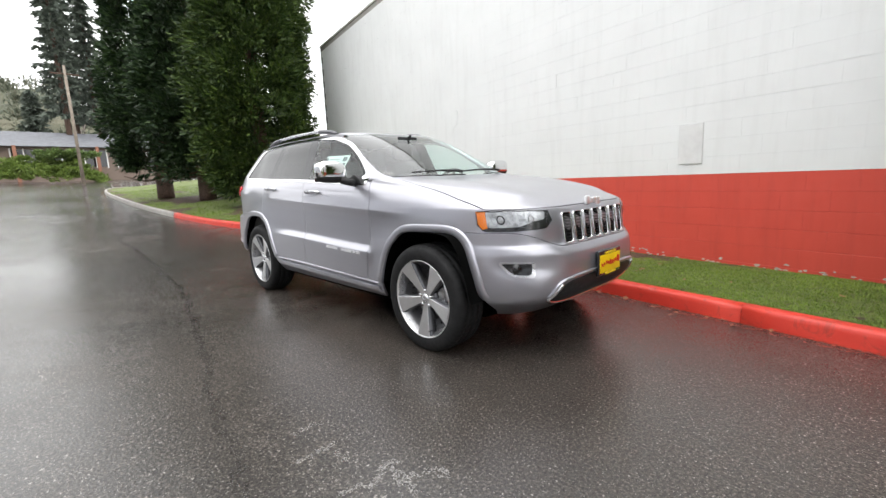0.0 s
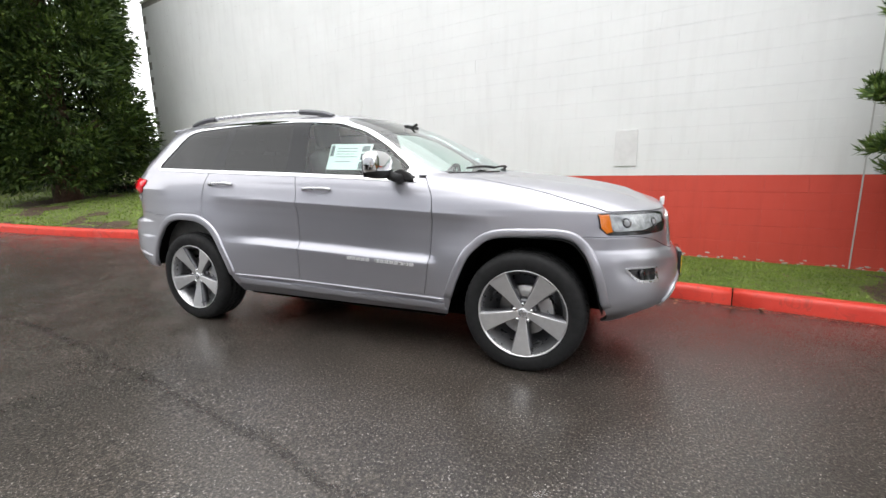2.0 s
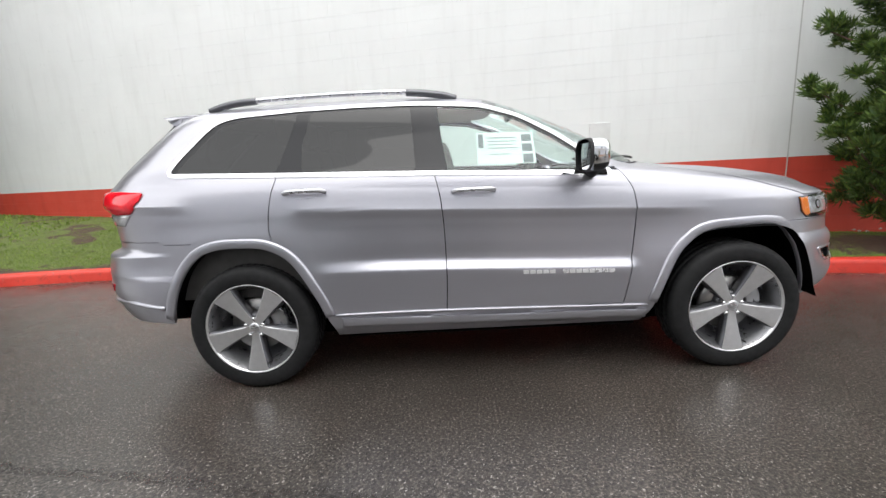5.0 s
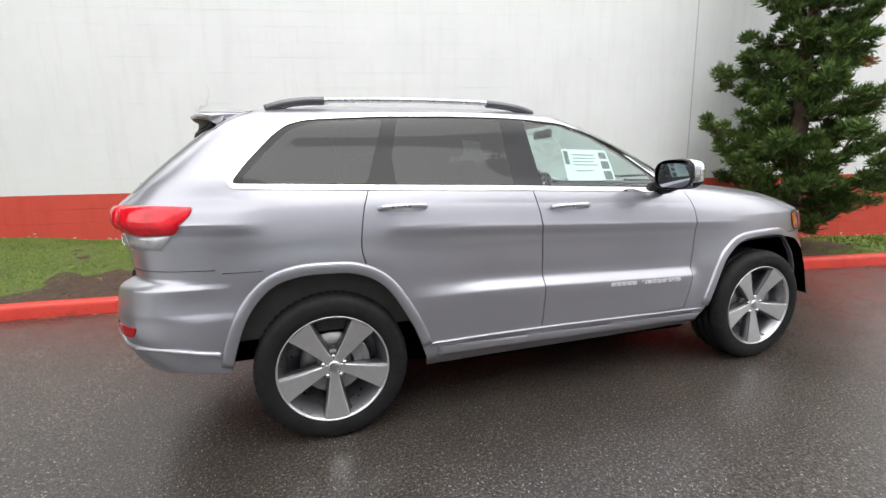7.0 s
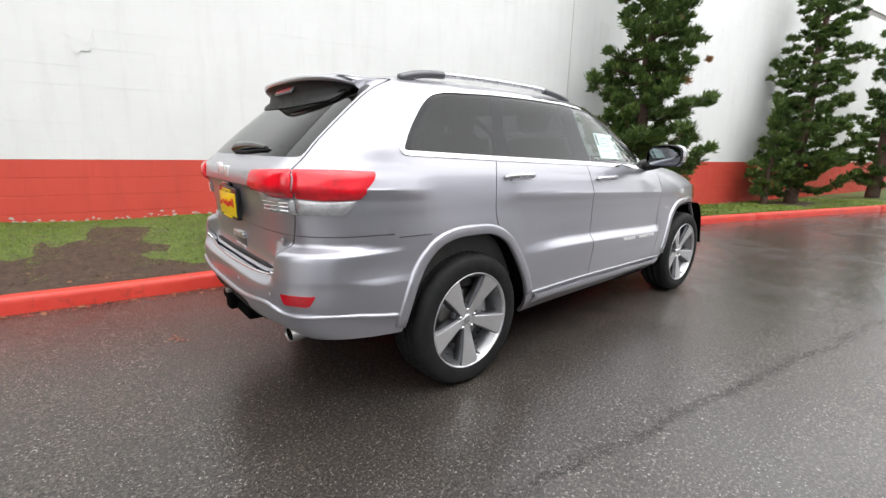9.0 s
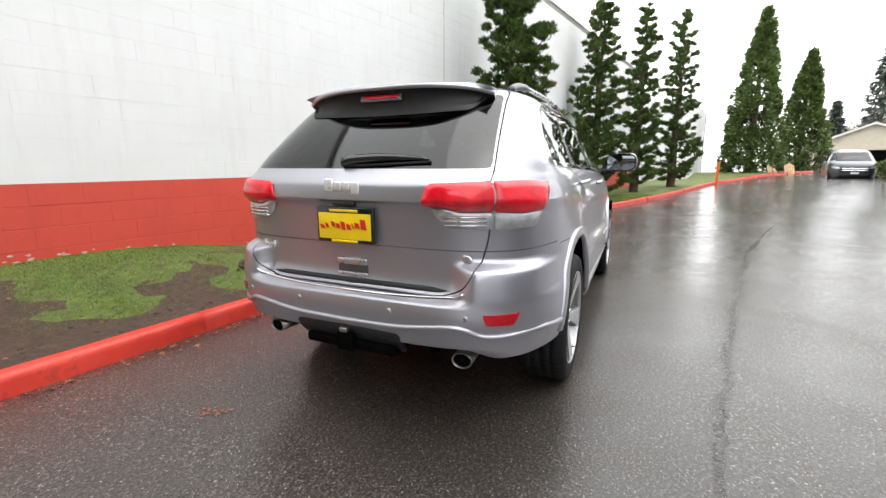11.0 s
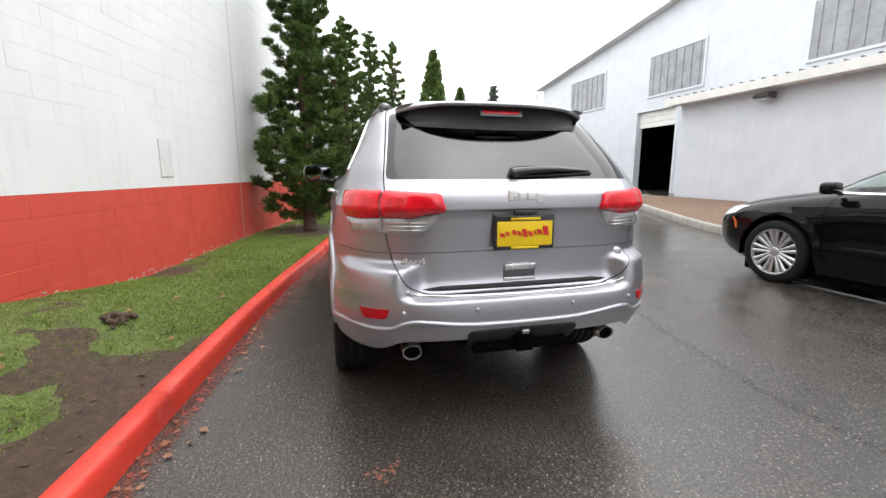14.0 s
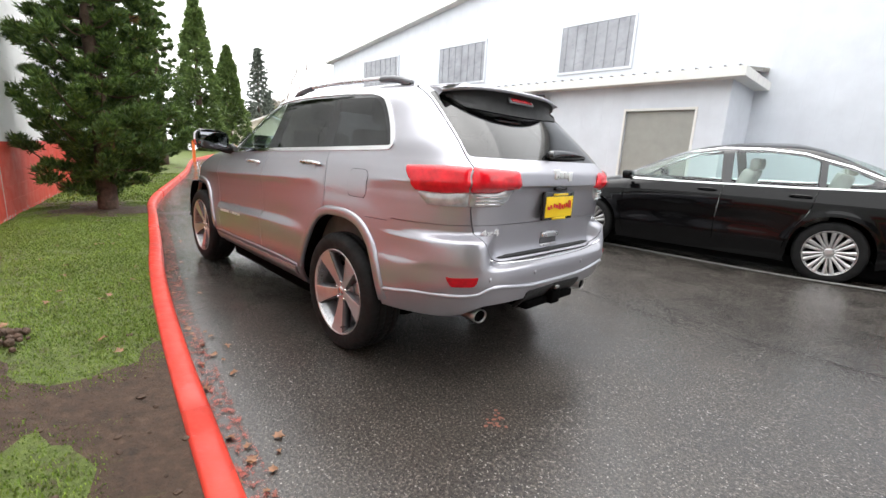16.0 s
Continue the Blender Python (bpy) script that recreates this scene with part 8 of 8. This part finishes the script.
# price sheet inside the right front window
for k in (0,):
    sheet_v = []
    xs, zs_ = (-0.045, 0.30), (1.305, 1.49)
    def inside(x, z):
        b = suv_shell.at([suv_shell.sx(x, z)], [z], -0.012)[0]
        return b
    vs, fs = [], []
    for i, x in enumerate(np.linspace(*xs, 5)):
        for j, z in enumerate(np.linspace(*zs_, 4)):
            vs.append(inside(x, z - 0.02 * (x + 0.045)))
    for i in range(4):
        for j in range(3):
            fs.append([i * 4 + j, (i + 1) * 4 + j, (i + 1) * 4 + j + 1, i * 4 + j + 1])
    ps = part("window_sheet", (np.array(vs), fs), PAPER, SIDES["front_door", "r"], "white printed price sheet inside the window")
    bars = []
    for a, b, c_, d_ in ((-0.035, -0.005, 1.40, 1.48), (0.225, 0.285, 1.31, 1.36), (0.225, 0.285, 1.375, 1.42), (0.225, 0.285, 1.435, 1.475), (0.02, 0.19, 1.455, 1.46), (0.02, 0.19, 1.435, 1.439), (0.02, 0.17, 1.415, 1.419), (0.02, 0.2, 1.395, 1.399), (0.02, 0.15, 1.36, 1.364)):
        p = [inside(x, z - 0.02 * (x + 0.045)) + np.array((0, -0.003, 0)) for x, z in ((a, c_), (b, c_), (b, d_), (a, d_))]
        bars.append((np.array(p), [[0, 1, 2, 3]]))
    part("printed_bars", join(*bars), INK, ps, "", False)

# ---- other cars ----
def simple_wheel(parent, m, r, spokes, rim_mat, width=0.2):
    hub = new("wheel")
    hub.parent, hub.matrix_basis = parent, m
    hub["label"] = "alloy wheel with a black tyre"
    h = width / 2
    part("tyre", lathe([(r * 0.68, -h), (r * 0.74, -h * 1.12), (r * 0.9, -h * 1.1), (r * 0.97, -h * 0.9), (r, -h * 0.6), (r, h * 0.6), (r * 0.95, h), (r * 0.68, h)], 56, "y"), RUBBER, hub, "black tyre")
    part("rim_lip", lathe([(r * 0.66, -h * 0.85), (r * 0.70, -h * 1.06), (r * 0.725, -h * 1.08), (r * 0.72, -h * 0.95)], 56, "y"), rim_mat, hub)
    part("rim_barrel", lathe([(r * 0.68, -h * 0.9), (r * 0.62, -h * 0.3), (r * 0.60, h * 0.6), (0.03, h * 0.6)], 40, "y"), POCKET, hub)
    part("hub_cap", lathe([(0.001, -h * 0.86), (r * 0.10, -h * 0.85), (r * 0.17, -h * 0.76), (r * 0.2, -h * 0.5)], 24, "y"), rim_mat, hub)
    for k in range(spokes):
        a0 = 2 * math.pi * k / spokes
        for e in (-1, 1):
            vs = []
            for rr, off, hw, y in ((r * 0.12, 0.010, 0.010, -0.78), (r * 0.40, 0.020, 0.014, -0.92), (r * 0.70, 0.034, 0.021, -1.0)):
                for q, dy in ((-1, 0.0), (1, 0.0), (1.2, 0.035), (-1.2, 0.035)):
                    vs.append((e * off + q * hw, y * h + dy, rr))
            fs = [[i * 4 + j, (i + 1) * 4 + j, (i + 1) * 4 + (j + 1) % 4, i * 4 + (j + 1) % 4] for i in range(2) for j in range(4)]
            part("spoke", moved((np.array(vs), fs), Matrix.Rotation(a0, 4, "Y")), rim_mat, hub)
    return hub


def make_saloon():
    xf = pchip([0.17, 0.25, 0.4, 0.55, 0.66, 0.74, 0.80, 0.86, 0.91, 0.95, 0.975, 1.0, 1.05, 1.2, 1.33, 1.40, 1.44, 1.47, 1.478, 1.48], [2.05, 2.22, 2.32, 2.34, 2.30, 2.20, 2.04, 1.82, 1.56, 1.32, 1.19, 1.12, 1.02, 0.70, 0.38, 0.14, -0.08, -0.40, -0.62, -0.8])
    xr = pchip([0.17, 0.3, 0.5, 0.7, 0.9, 1.0, 1.03, 1.055, 1.08, 1.12, 1.2, 1.3, 1.4, 1.44, 1.47, 1.478, 1.48], [-2.2, -2.44, -2.51, -2.51, -2.48, -2.45, -2.38, -2.24, -2.08, -1.95, -1.76, -1.50, -1.20, -1.04, -0.9, -0.84, -0.81])
    w_ = pchip([0.17, 0.3, 0.42, 0.5, 0.7, 0.82, 0.90, 0.96, 1.0, 1.1, 1.25, 1.36, 1.41, 1.45, 1.47, 1.478, 1.48], [0.83, 0.895, 0.92, 0.915, 0.925, 0.918, 0.89, 0.855, 0.83, 0.775, 0.69, 0.615, 0.55, 0.42, 0.27, 0.15, 0.02])
    arches = [spline([(c + 0.385 * math.cos(a) * 1.0, 0.34 + 0.385 * math.sin(a)) for a in np.linspace(-0.5, math.pi + 0.5, 12)], 4, True) for c in (1.37, -1.37)]

    def push(x, y, z):
        side = np.clip(y / w_(z), 0, 1) ** 6
        d = 0.0
        for a in arches:
            d = d + 0.02 * (1 - sstep(0.0, 0.09, sdf(a, x, z))) * (z < 0.95)
        d = d - 0.012 * np.exp(-((z - 0.60) / 0.10) ** 2) * sstep(-1.0, -0.7, x) * (1 - sstep(0.7, 1.0, x))
        return x, y + d * side
    zs = np.unique(np.round(np.concatenate([np.arange(0.17, 0.72, 0.03), np.arange(0.72, 1.1, 0.012), np.arange(1.1, 1.42, 0.03), [1.42, 1.44, 1.455, 1.465, 1.472, 1.477, 1.48]]), 4))
    sh_ = Shell(zs, xf, xr, w_, -0.6, 4.2, 4.2, 4.4, 4.4, push, cols=120, dense=400)
    dlo = round_poly([(1.08, 0.965), (0.64, 1.185), (0.28, 1.325), (-0.15, 1.395), (-0.62, 1.392), (-0.98, 1.355), (-1.40, 1.235), (-1.80, 1.085), (-1.70, 1.012), (-0.9, 0.99), (0.1, 0.975)], 0.03, 4)
    panes = [round_poly([(0.97, 0.98), (0.62, 1.16), (0.26, 1.295), (-0.16, 1.362), (-0.22, 0.985)], 0.02),
             round_poly([(-0.33, 0.988), (-0.28, 1.366), (-0.62, 1.368), (-0.96, 1.335), (-1.14, 1.28), (-1.16, 1.0)], 0.02),
             round_poly([(-1.22, 1.005), (-1.20, 1.262), (-1.42, 1.20), (-1.74, 1.07), (-1.68, 1.02)], 0.02)]
    t = thing("saloon_car", pose(-1.92, -5.08, 0.085, -1.2, 0, 6.5) @ Matrix.Diagonal((1.04, 1.04, 1.09, 1)), "black four-door saloon car parked in a marked bay", "car")
    c = sh_.sheet()
    for a in arches:
        c.cut(lambda v, a=a: np.where(v[:, 1] < -0.3, sdf(a, v[:, 0], v[:, 2]), 1.0))
    c.cut(lambda v: np.where(v[:, 1] < -0.3, sdf(dlo, v[:, 0], v[:, 2]), 1.0))
    for p in panes:
        c.cut(lambda v, p=p: np.where(v[:, 1] < -0.3, sdf(p, v[:, 0], v[:, 2]), 1.0))
    scr = round_poly([(-0.2, 0.985), (0.70, 0.985), (0.56, 1.385), (-0.2, 1.395)], 0.05)
    rgl = round_poly([(-0.2, 1.10), (0.66, 1.11), (0.50, 1.40), (-0.2, 1.41)], 0.05)
    f_s = lambda v: np.where(v[:, 0] > -0.4, sdf(scr, -v[:, 1], v[:, 2]), 1.0)
    f_r = lambda v: np.where(v[:, 0] < -0.9, sdf(rgl, -v[:, 1], v[:, 2]), 1.0)
    c.cut(f_s).cut(f_r)
    sea = [pchip([0.2, 0.5, 0.8, 1.0], [0.86, 0.93, 0.93, 0.86]), pchip([0.2, 0.5, 0.8, 1.4], [-0.24, -0.22, -0.24, -0.33]), pchip([0.2, 0.5, 0.75, 1.0], [-0.92, -0.98, -1.12, -1.17])]
    for s in sea:
        for g in (-0.003, 0.003):
            c.cut(lambda v, s=s, g=g: np.where((v[:, 2] < 1.0) & (v[:, 2] > 0.24), v[:, 0] - s(v[:, 2]) + g, 1.0))
    for z, lo, hi in ((0.24, -0.95, 0.9),):
        c.cut(lambda v: v[:, 2] - 0.24)
    m = c.centres()
    x, y, z = m[:, 0], -m[:, 1], m[:, 2]
    kind = np.full(len(m), "body_shell", dtype=object)
    band = (z > 0.24) & (z < 0.99) & (y > 0.5)
    kind[band & (x < sea[0](z)) & (x > sea[1](z))] = "front_door"
    kind[band & (x < sea[1](z)) & (x > sea[2](z))] = "rear_door"
    for s in sea:
        kind[band & (np.abs(x - s(z)) < 0.003)] = "gap"
    kind[(m[:, 1] < -0.3) & (sdf(dlo, x, z) < 0)] = "window_trim"
    for k, p in enumerate(panes):
        kind[(m[:, 1] < -0.3) & (sdf(p, x, z) < 0)] = "pane%d" % k
    kind[f_s(m) < 0] = "windshield"
    kind[f_r(m) < 0] = "rear_window"
    for a in arches:
        kind[(m[:, 1] < -0.3) & (sdf(a, x, z) < 0)] = "gone"
    for nm, mt in (("body_shell", BLACKPAINT), ("windshield", CLEAR), ("rear_window", CLEAR)):
        p = c.only(kind == nm)
        skin(nm, weld(join(p, mirrored(p))), mt, 0.015, t)
    for fl in (lambda p: p, mirrored):
        skin("window_trim", fl(c.only(kind == "window_trim")), GLOSSBLACK, 0, t, "gloss black window trim")
        fd = skin("front_door", fl(c.only(kind == "front_door")), BLACKPAINT, 0.02, t)
        rd = skin("rear_door", fl(c.only(kind == "rear_door")), BLACKPAINT, 0.02, t)
        for k, par in ((0, fd), (1, rd), (2, rd)):
            skin("door_window", fl(c.only(kind == "pane%d" % k)), CLEAR, 0, par, "clear greenish door window")
        q = np.array(dlo)
        tt = np.roll(q, -1, 0) - np.roll(q, 1, 0)
        tt /= np.maximum(np.linalg.norm(tt, axis=1, keepdims=True), 1e-9)
        area = 0.5 * (q[:, 0] * np.roll(q[:, 1], -1) - np.roll(q[:, 0], -1) * q[:, 1]).sum()
        nn = np.stack([-tt[:, 1], tt[:, 0]], 1) * (1 if area > 0 else -1)
        conv = lambda r: [(sh_.sx(a, b), b) for a, b in r]
        part("window_surround", fl(sh_.panel(conv(q - nn * 0.008), 0.006, 0.012, conv(q + nn * 0.007), 0.014)), CHROME, t, "bright chrome window surround")
        for x0, par in ((-0.19, fd), (-1.12, rd)):
            pts = [sh_.at([sh_.sx(x0 + d, 0.90)], [0.90], o)[0] for d, o in ((0, 0.004), (0.03, 0.03), (0.10, 0.036), (0.17, 0.03), (0.20, 0.004))]
            part("door_handle", fl(tube(spline(pts, 3), 0.012, 6)), BLACKPAINT, par)
        mirror = boxp((0.80, -1.09, 0.965), (0.92, -0.90, 1.075), 0.035)
        part("door_mirror", fl(join(mirror, tube([(0.86, -0.82, 0.965), (0.86, -0.93, 0.995)], 0.025, 6))), BLACKPAINT, t)
        part("headlamp", fl(sh_.panel([(sh_.sx(a, b), b) for a, b in ((1.95, 0.70), (1.78, 0.79), (2.02, 0.77), (2.16, 0.72), (2.16, 0.64))], 0.005, 0.012)), LAMPWHITE, t, "clear headlamp")
        part("side_marker", fl(sh_.panel([(sh_.sx(a, b), b) for a, b in ((1.885, 0.53), (1.90, 0.60), (1.96, 0.65), (1.985, 0.65), (1.93, 0.60), (1.915, 0.53))], 0.006, 0.012, None, 0.01)), CONEORANGE, t, "orange side marker")
        part("side_marker", fl(sh_.panel([(sh_.sx(a, b), b) for a, b in ((-1.99, 0.57), (-1.96, 0.63), (-1.87, 0.68), (-1.85, 0.68), (-1.93, 0.62), (-1.97, 0.55))], 0.006, 0.012, None, 0.01)), REDLENS, t, "red rear side marker")
        part("tail_lamp", fl(sh_.panel([(sh_.sx(a, b), b) for a, b in ((-2.25, 0.92), (-2.18, 0.98), (-2.40, 0.97), (-2.43, 0.86))], 0.006, 0.012)), REDLENS, t, "red tail lamp")
        for a, cx in zip(arches, (1.37, -1.37)):
            cc = np.array([p for p in a if p[1] > 0.22])
            cc = cc[np.argsort(np.arctan2(cc[:, 1] - 0.1, cc[:, 0] - cx))[::-1]]
            vs = []
            for u, v_ in cc:
                vs += [(u, -0.90, v_), (u, -0.55, v_)]
            part("wheel_well", fl((np.array(vs), [[2 * i, 2 * i + 1, 2 * i + 3, 2 * i + 2] for i in range(len(cc) - 1)] + [[2 * i + 1 for i in range(len(cc))]])), DEEP, t)
    part("underbody", boxp((-2.1, -0.80, 0.085), (1.75, 0.80, 0.24), 0.03), DEEP, t)
    part("cabin_floor", boxp((-1.6, -0.74, 0.3), (1.0, 0.74, 0.55), 0.02), DEEP, t)
    part("dashboard", prism([(0.55, 0.6), (0.52, 0.92), (0.70, 0.97), (0.95, 0.95), (0.95, 0.6)], -0.68, 0.68, "y", 0.02), PLASTIC, t)
    for sx_, sy_ in ((-0.05, -0.37), (-0.05, 0.37), (-0.98, -0.37), (-0.98, 0.37)):
        s = part("seat", boxp((sx_ - 0.22, sy_ - 0.24, 0.5), (sx_ + 0.28, sy_ + 0.24, 0.66), 0.05), LINER, t, "pale leather seat")
        part("backrest", moved(boxp((-0.07, -0.24, 0), (0.07, 0.24, 0.58), 0.05), Matrix.Translation((sx_ - 0.24, sy_, 0.6)) @ Matrix.Rotation(radians(-18), 4, "Y")), LINER, s)
        part("headrest", boxp((sx_ - 0.50, sy_ - 0.12, 1.14), (sx_ - 0.40, sy_ + 0.12, 1.29), 0.04), LINER, s)
    for k, (x_, y_) in enumerate(((1.37, -0.80), (-1.37, -0.80), (1.37, 0.80), (-1.37, 0.80))):
        simple_wheel(t, pose(x_, y_, 0.335, 0, 17 * k, 180 if y_ > 0 else 0), 0.335, 9, MACHINED)
    return t


make_saloon()


def far_car(m, paint, label, van):
    """A car seen some thirty metres off: skin, glass, lamps, grille, wheels."""
    if van:
        xf = pchip([0.2, 0.35, 0.6, 0.8, 0.95, 1.02, 1.08, 1.12, 1.3, 1.5, 1.62, 1.70, 1.74, 1.75], [2.25, 2.42, 2.46, 2.44, 2.32, 2.1, 1.85, 1.66, 1.28, 0.85, 0.55, 0.2, -0.2, -0.5])
        xr = pchip([0.2, 0.4, 0.8, 1.1, 1.5, 1.68, 1.74, 1.75], [-2.4, -2.6, -2.62, -2.58, -2.45, -2.3, -1.6, -0.6])
        w_ = pchip([0.2, 0.35, 0.7, 1.0, 1.1, 1.4, 1.62, 1.70, 1.74, 1.75], [0.9, 0.97, 0.99, 0.97, 0.94, 0.82, 0.72, 0.6, 0.3, 0.02])
        H, glz, top = 1.75, 1.12, 1.60
    else:
        xf = pchip([0.2, 0.35, 0.55, 0.7, 0.8, 0.9, 1.0, 1.2, 1.35, 1.42, 1.45], [2.05, 2.2, 2.25, 2.15, 1.8, 1.2, 0.8, 0.4, 0.0, -0.3, -0.6])
        xr = pchip([0.2, 0.4, 0.7, 0.95, 1.0, 1.1, 1.3, 1.42, 1.45], [-2.1, -2.25, -2.28, -2.2, -1.95, -1.75, -1.3, -0.9, -0.62])
        w_ = pchip([0.2, 0.35, 0.7, 0.9, 1.0, 1.2, 1.36, 1.42, 1.45], [0.82, 0.88, 0.9, 0.86, 0.8, 0.7, 0.56, 0.36, 0.02])
        H, glz, top = 1.45, 0.98, 1.33
    zs = np.unique(np.round(np.concatenate([np.arange(0.2, H - 0.02, 0.05), [H - 0.02, H - 0.008, H]]), 4))
    s = Shell(zs, xf, xr, w_, -0.6, 4, 4, 5, 5, lambda x, y, z: (x, y), cols=60, dense=300)
    t = thing("minivan" if van else "hatchback_car", m, label, "van" if van else "car")
    q = s.sheet()
    p = (q.v, q.f)
    skin("body_shell", weld(join(p, mirrored(p))), paint, 0, t)
    h = s.panel([(s.sy(0.0, glz), glz), (s.sy(0.70 if van else 0.62, glz), glz), (s.sy(0.58 if van else 0.5, top), top), (s.sy(0.0, top), top)], 0.006, 0.01, None, 0.06)
    part("windshield", weld(join(h, mirrored(h)), 1e-3), GLOSSBLACK if not van else PRIVACY, t, "dark windshield")
    for fl in (lambda p: p, mirrored):
        x1, x0 = (0.75, -2.1) if van else (0.45, -1.5)
        part("side_glass", fl(s.panel([(s.sx(a, b), b) for a, b in ((x1, glz + 0.02), (x1 - 0.45, top - 0.03), (x0 + 0.2, top - 0.03), (x0, glz + 0.02))], 0.006, 0.01, None, 0.08)), GLOSSBLACK, t, "dark side glass")
        hz = 0.78 if van else 0.66
        part("headlamp", fl(s.panel([(s.sy(a, b), b) for a, b in ((0.55, hz - 0.05), (0.82, hz - 0.03), (0.86, hz + 0.08), (0.60, hz + 0.05))], 0.008, 0.012, None, 0.05)), LAMPWHITE, t, "clear headlamp")
        for x_ in (1.45, -1.5):
            simple_wheel(t, pose(x_, -0.84 if fl is not mirrored else 0.84, 0.33, 0, 0, 180 if fl is mirrored else 0), 0.33, 5, MACHINED)
    gz_ = 0.62 if van else 0.5
    for k in (0, 1):
        b = s.panel([(s.sy(0.0, gz_ + 0.09 * k), gz_ + 0.09 * k), (s.sy(0.48, gz_ + 0.09 * k), gz_ + 0.09 * k), (s.sy(0.46, gz_ + 0.05 + 0.09 * k), gz_ + 0.05 + 0.09 * k), (s.sy(0.0, gz_ + 0.05 + 0.09 * k), gz_ + 0.05 + 0.09 * k)], 0.012, 0.015, None, 0.05)
        part("grille_bar", weld(join(b, mirrored(b)), 1e-3), CHROME, t, "chrome grille bar")
    b = s.panel([(s.sy(0.0, 0.3), 0.3), (s.sy(0.6, 0.3), 0.3), (s.sy(0.55, 0.46), 0.46), (s.sy(0.0, 0.46), 0.46)], 0.01, 0.012, None, 0.05)
    part("lower_grille", weld(join(b, mirrored(b)), 1e-3), PLASTIC, t, "black lower grille")
    part("plate", boxp((xf(0.5) + 0.01, -0.15, 0.47), (xf(0.5) + 0.03, 0.15, 0.56)), PAPER, t, "pale number plate", False)
    return t


NAVY = car_paint("dark_grey_blue_paint", (0.05, 0.06, 0.075), 0.5, 0.3)
DEEPRED = car_paint("deep_red_paint", (0.30, 0.012, 0.018), 0.3, 0.3)
far_car(pose(26.6, -11.3, 0.25, 0, 0, 168), NAVY, "dark grey-blue minivan facing along the drive", True)
far_car(pose(37.5, -18.6, 0.2, 0, 0, 205), DEEPRED, "deep red hatchback parked down the drive", False)

# ---- single wall blocks ----
for nm, c in _near:
    ob = new("block", meshes[nm])
    ob.parent = wall
    ob.location = c
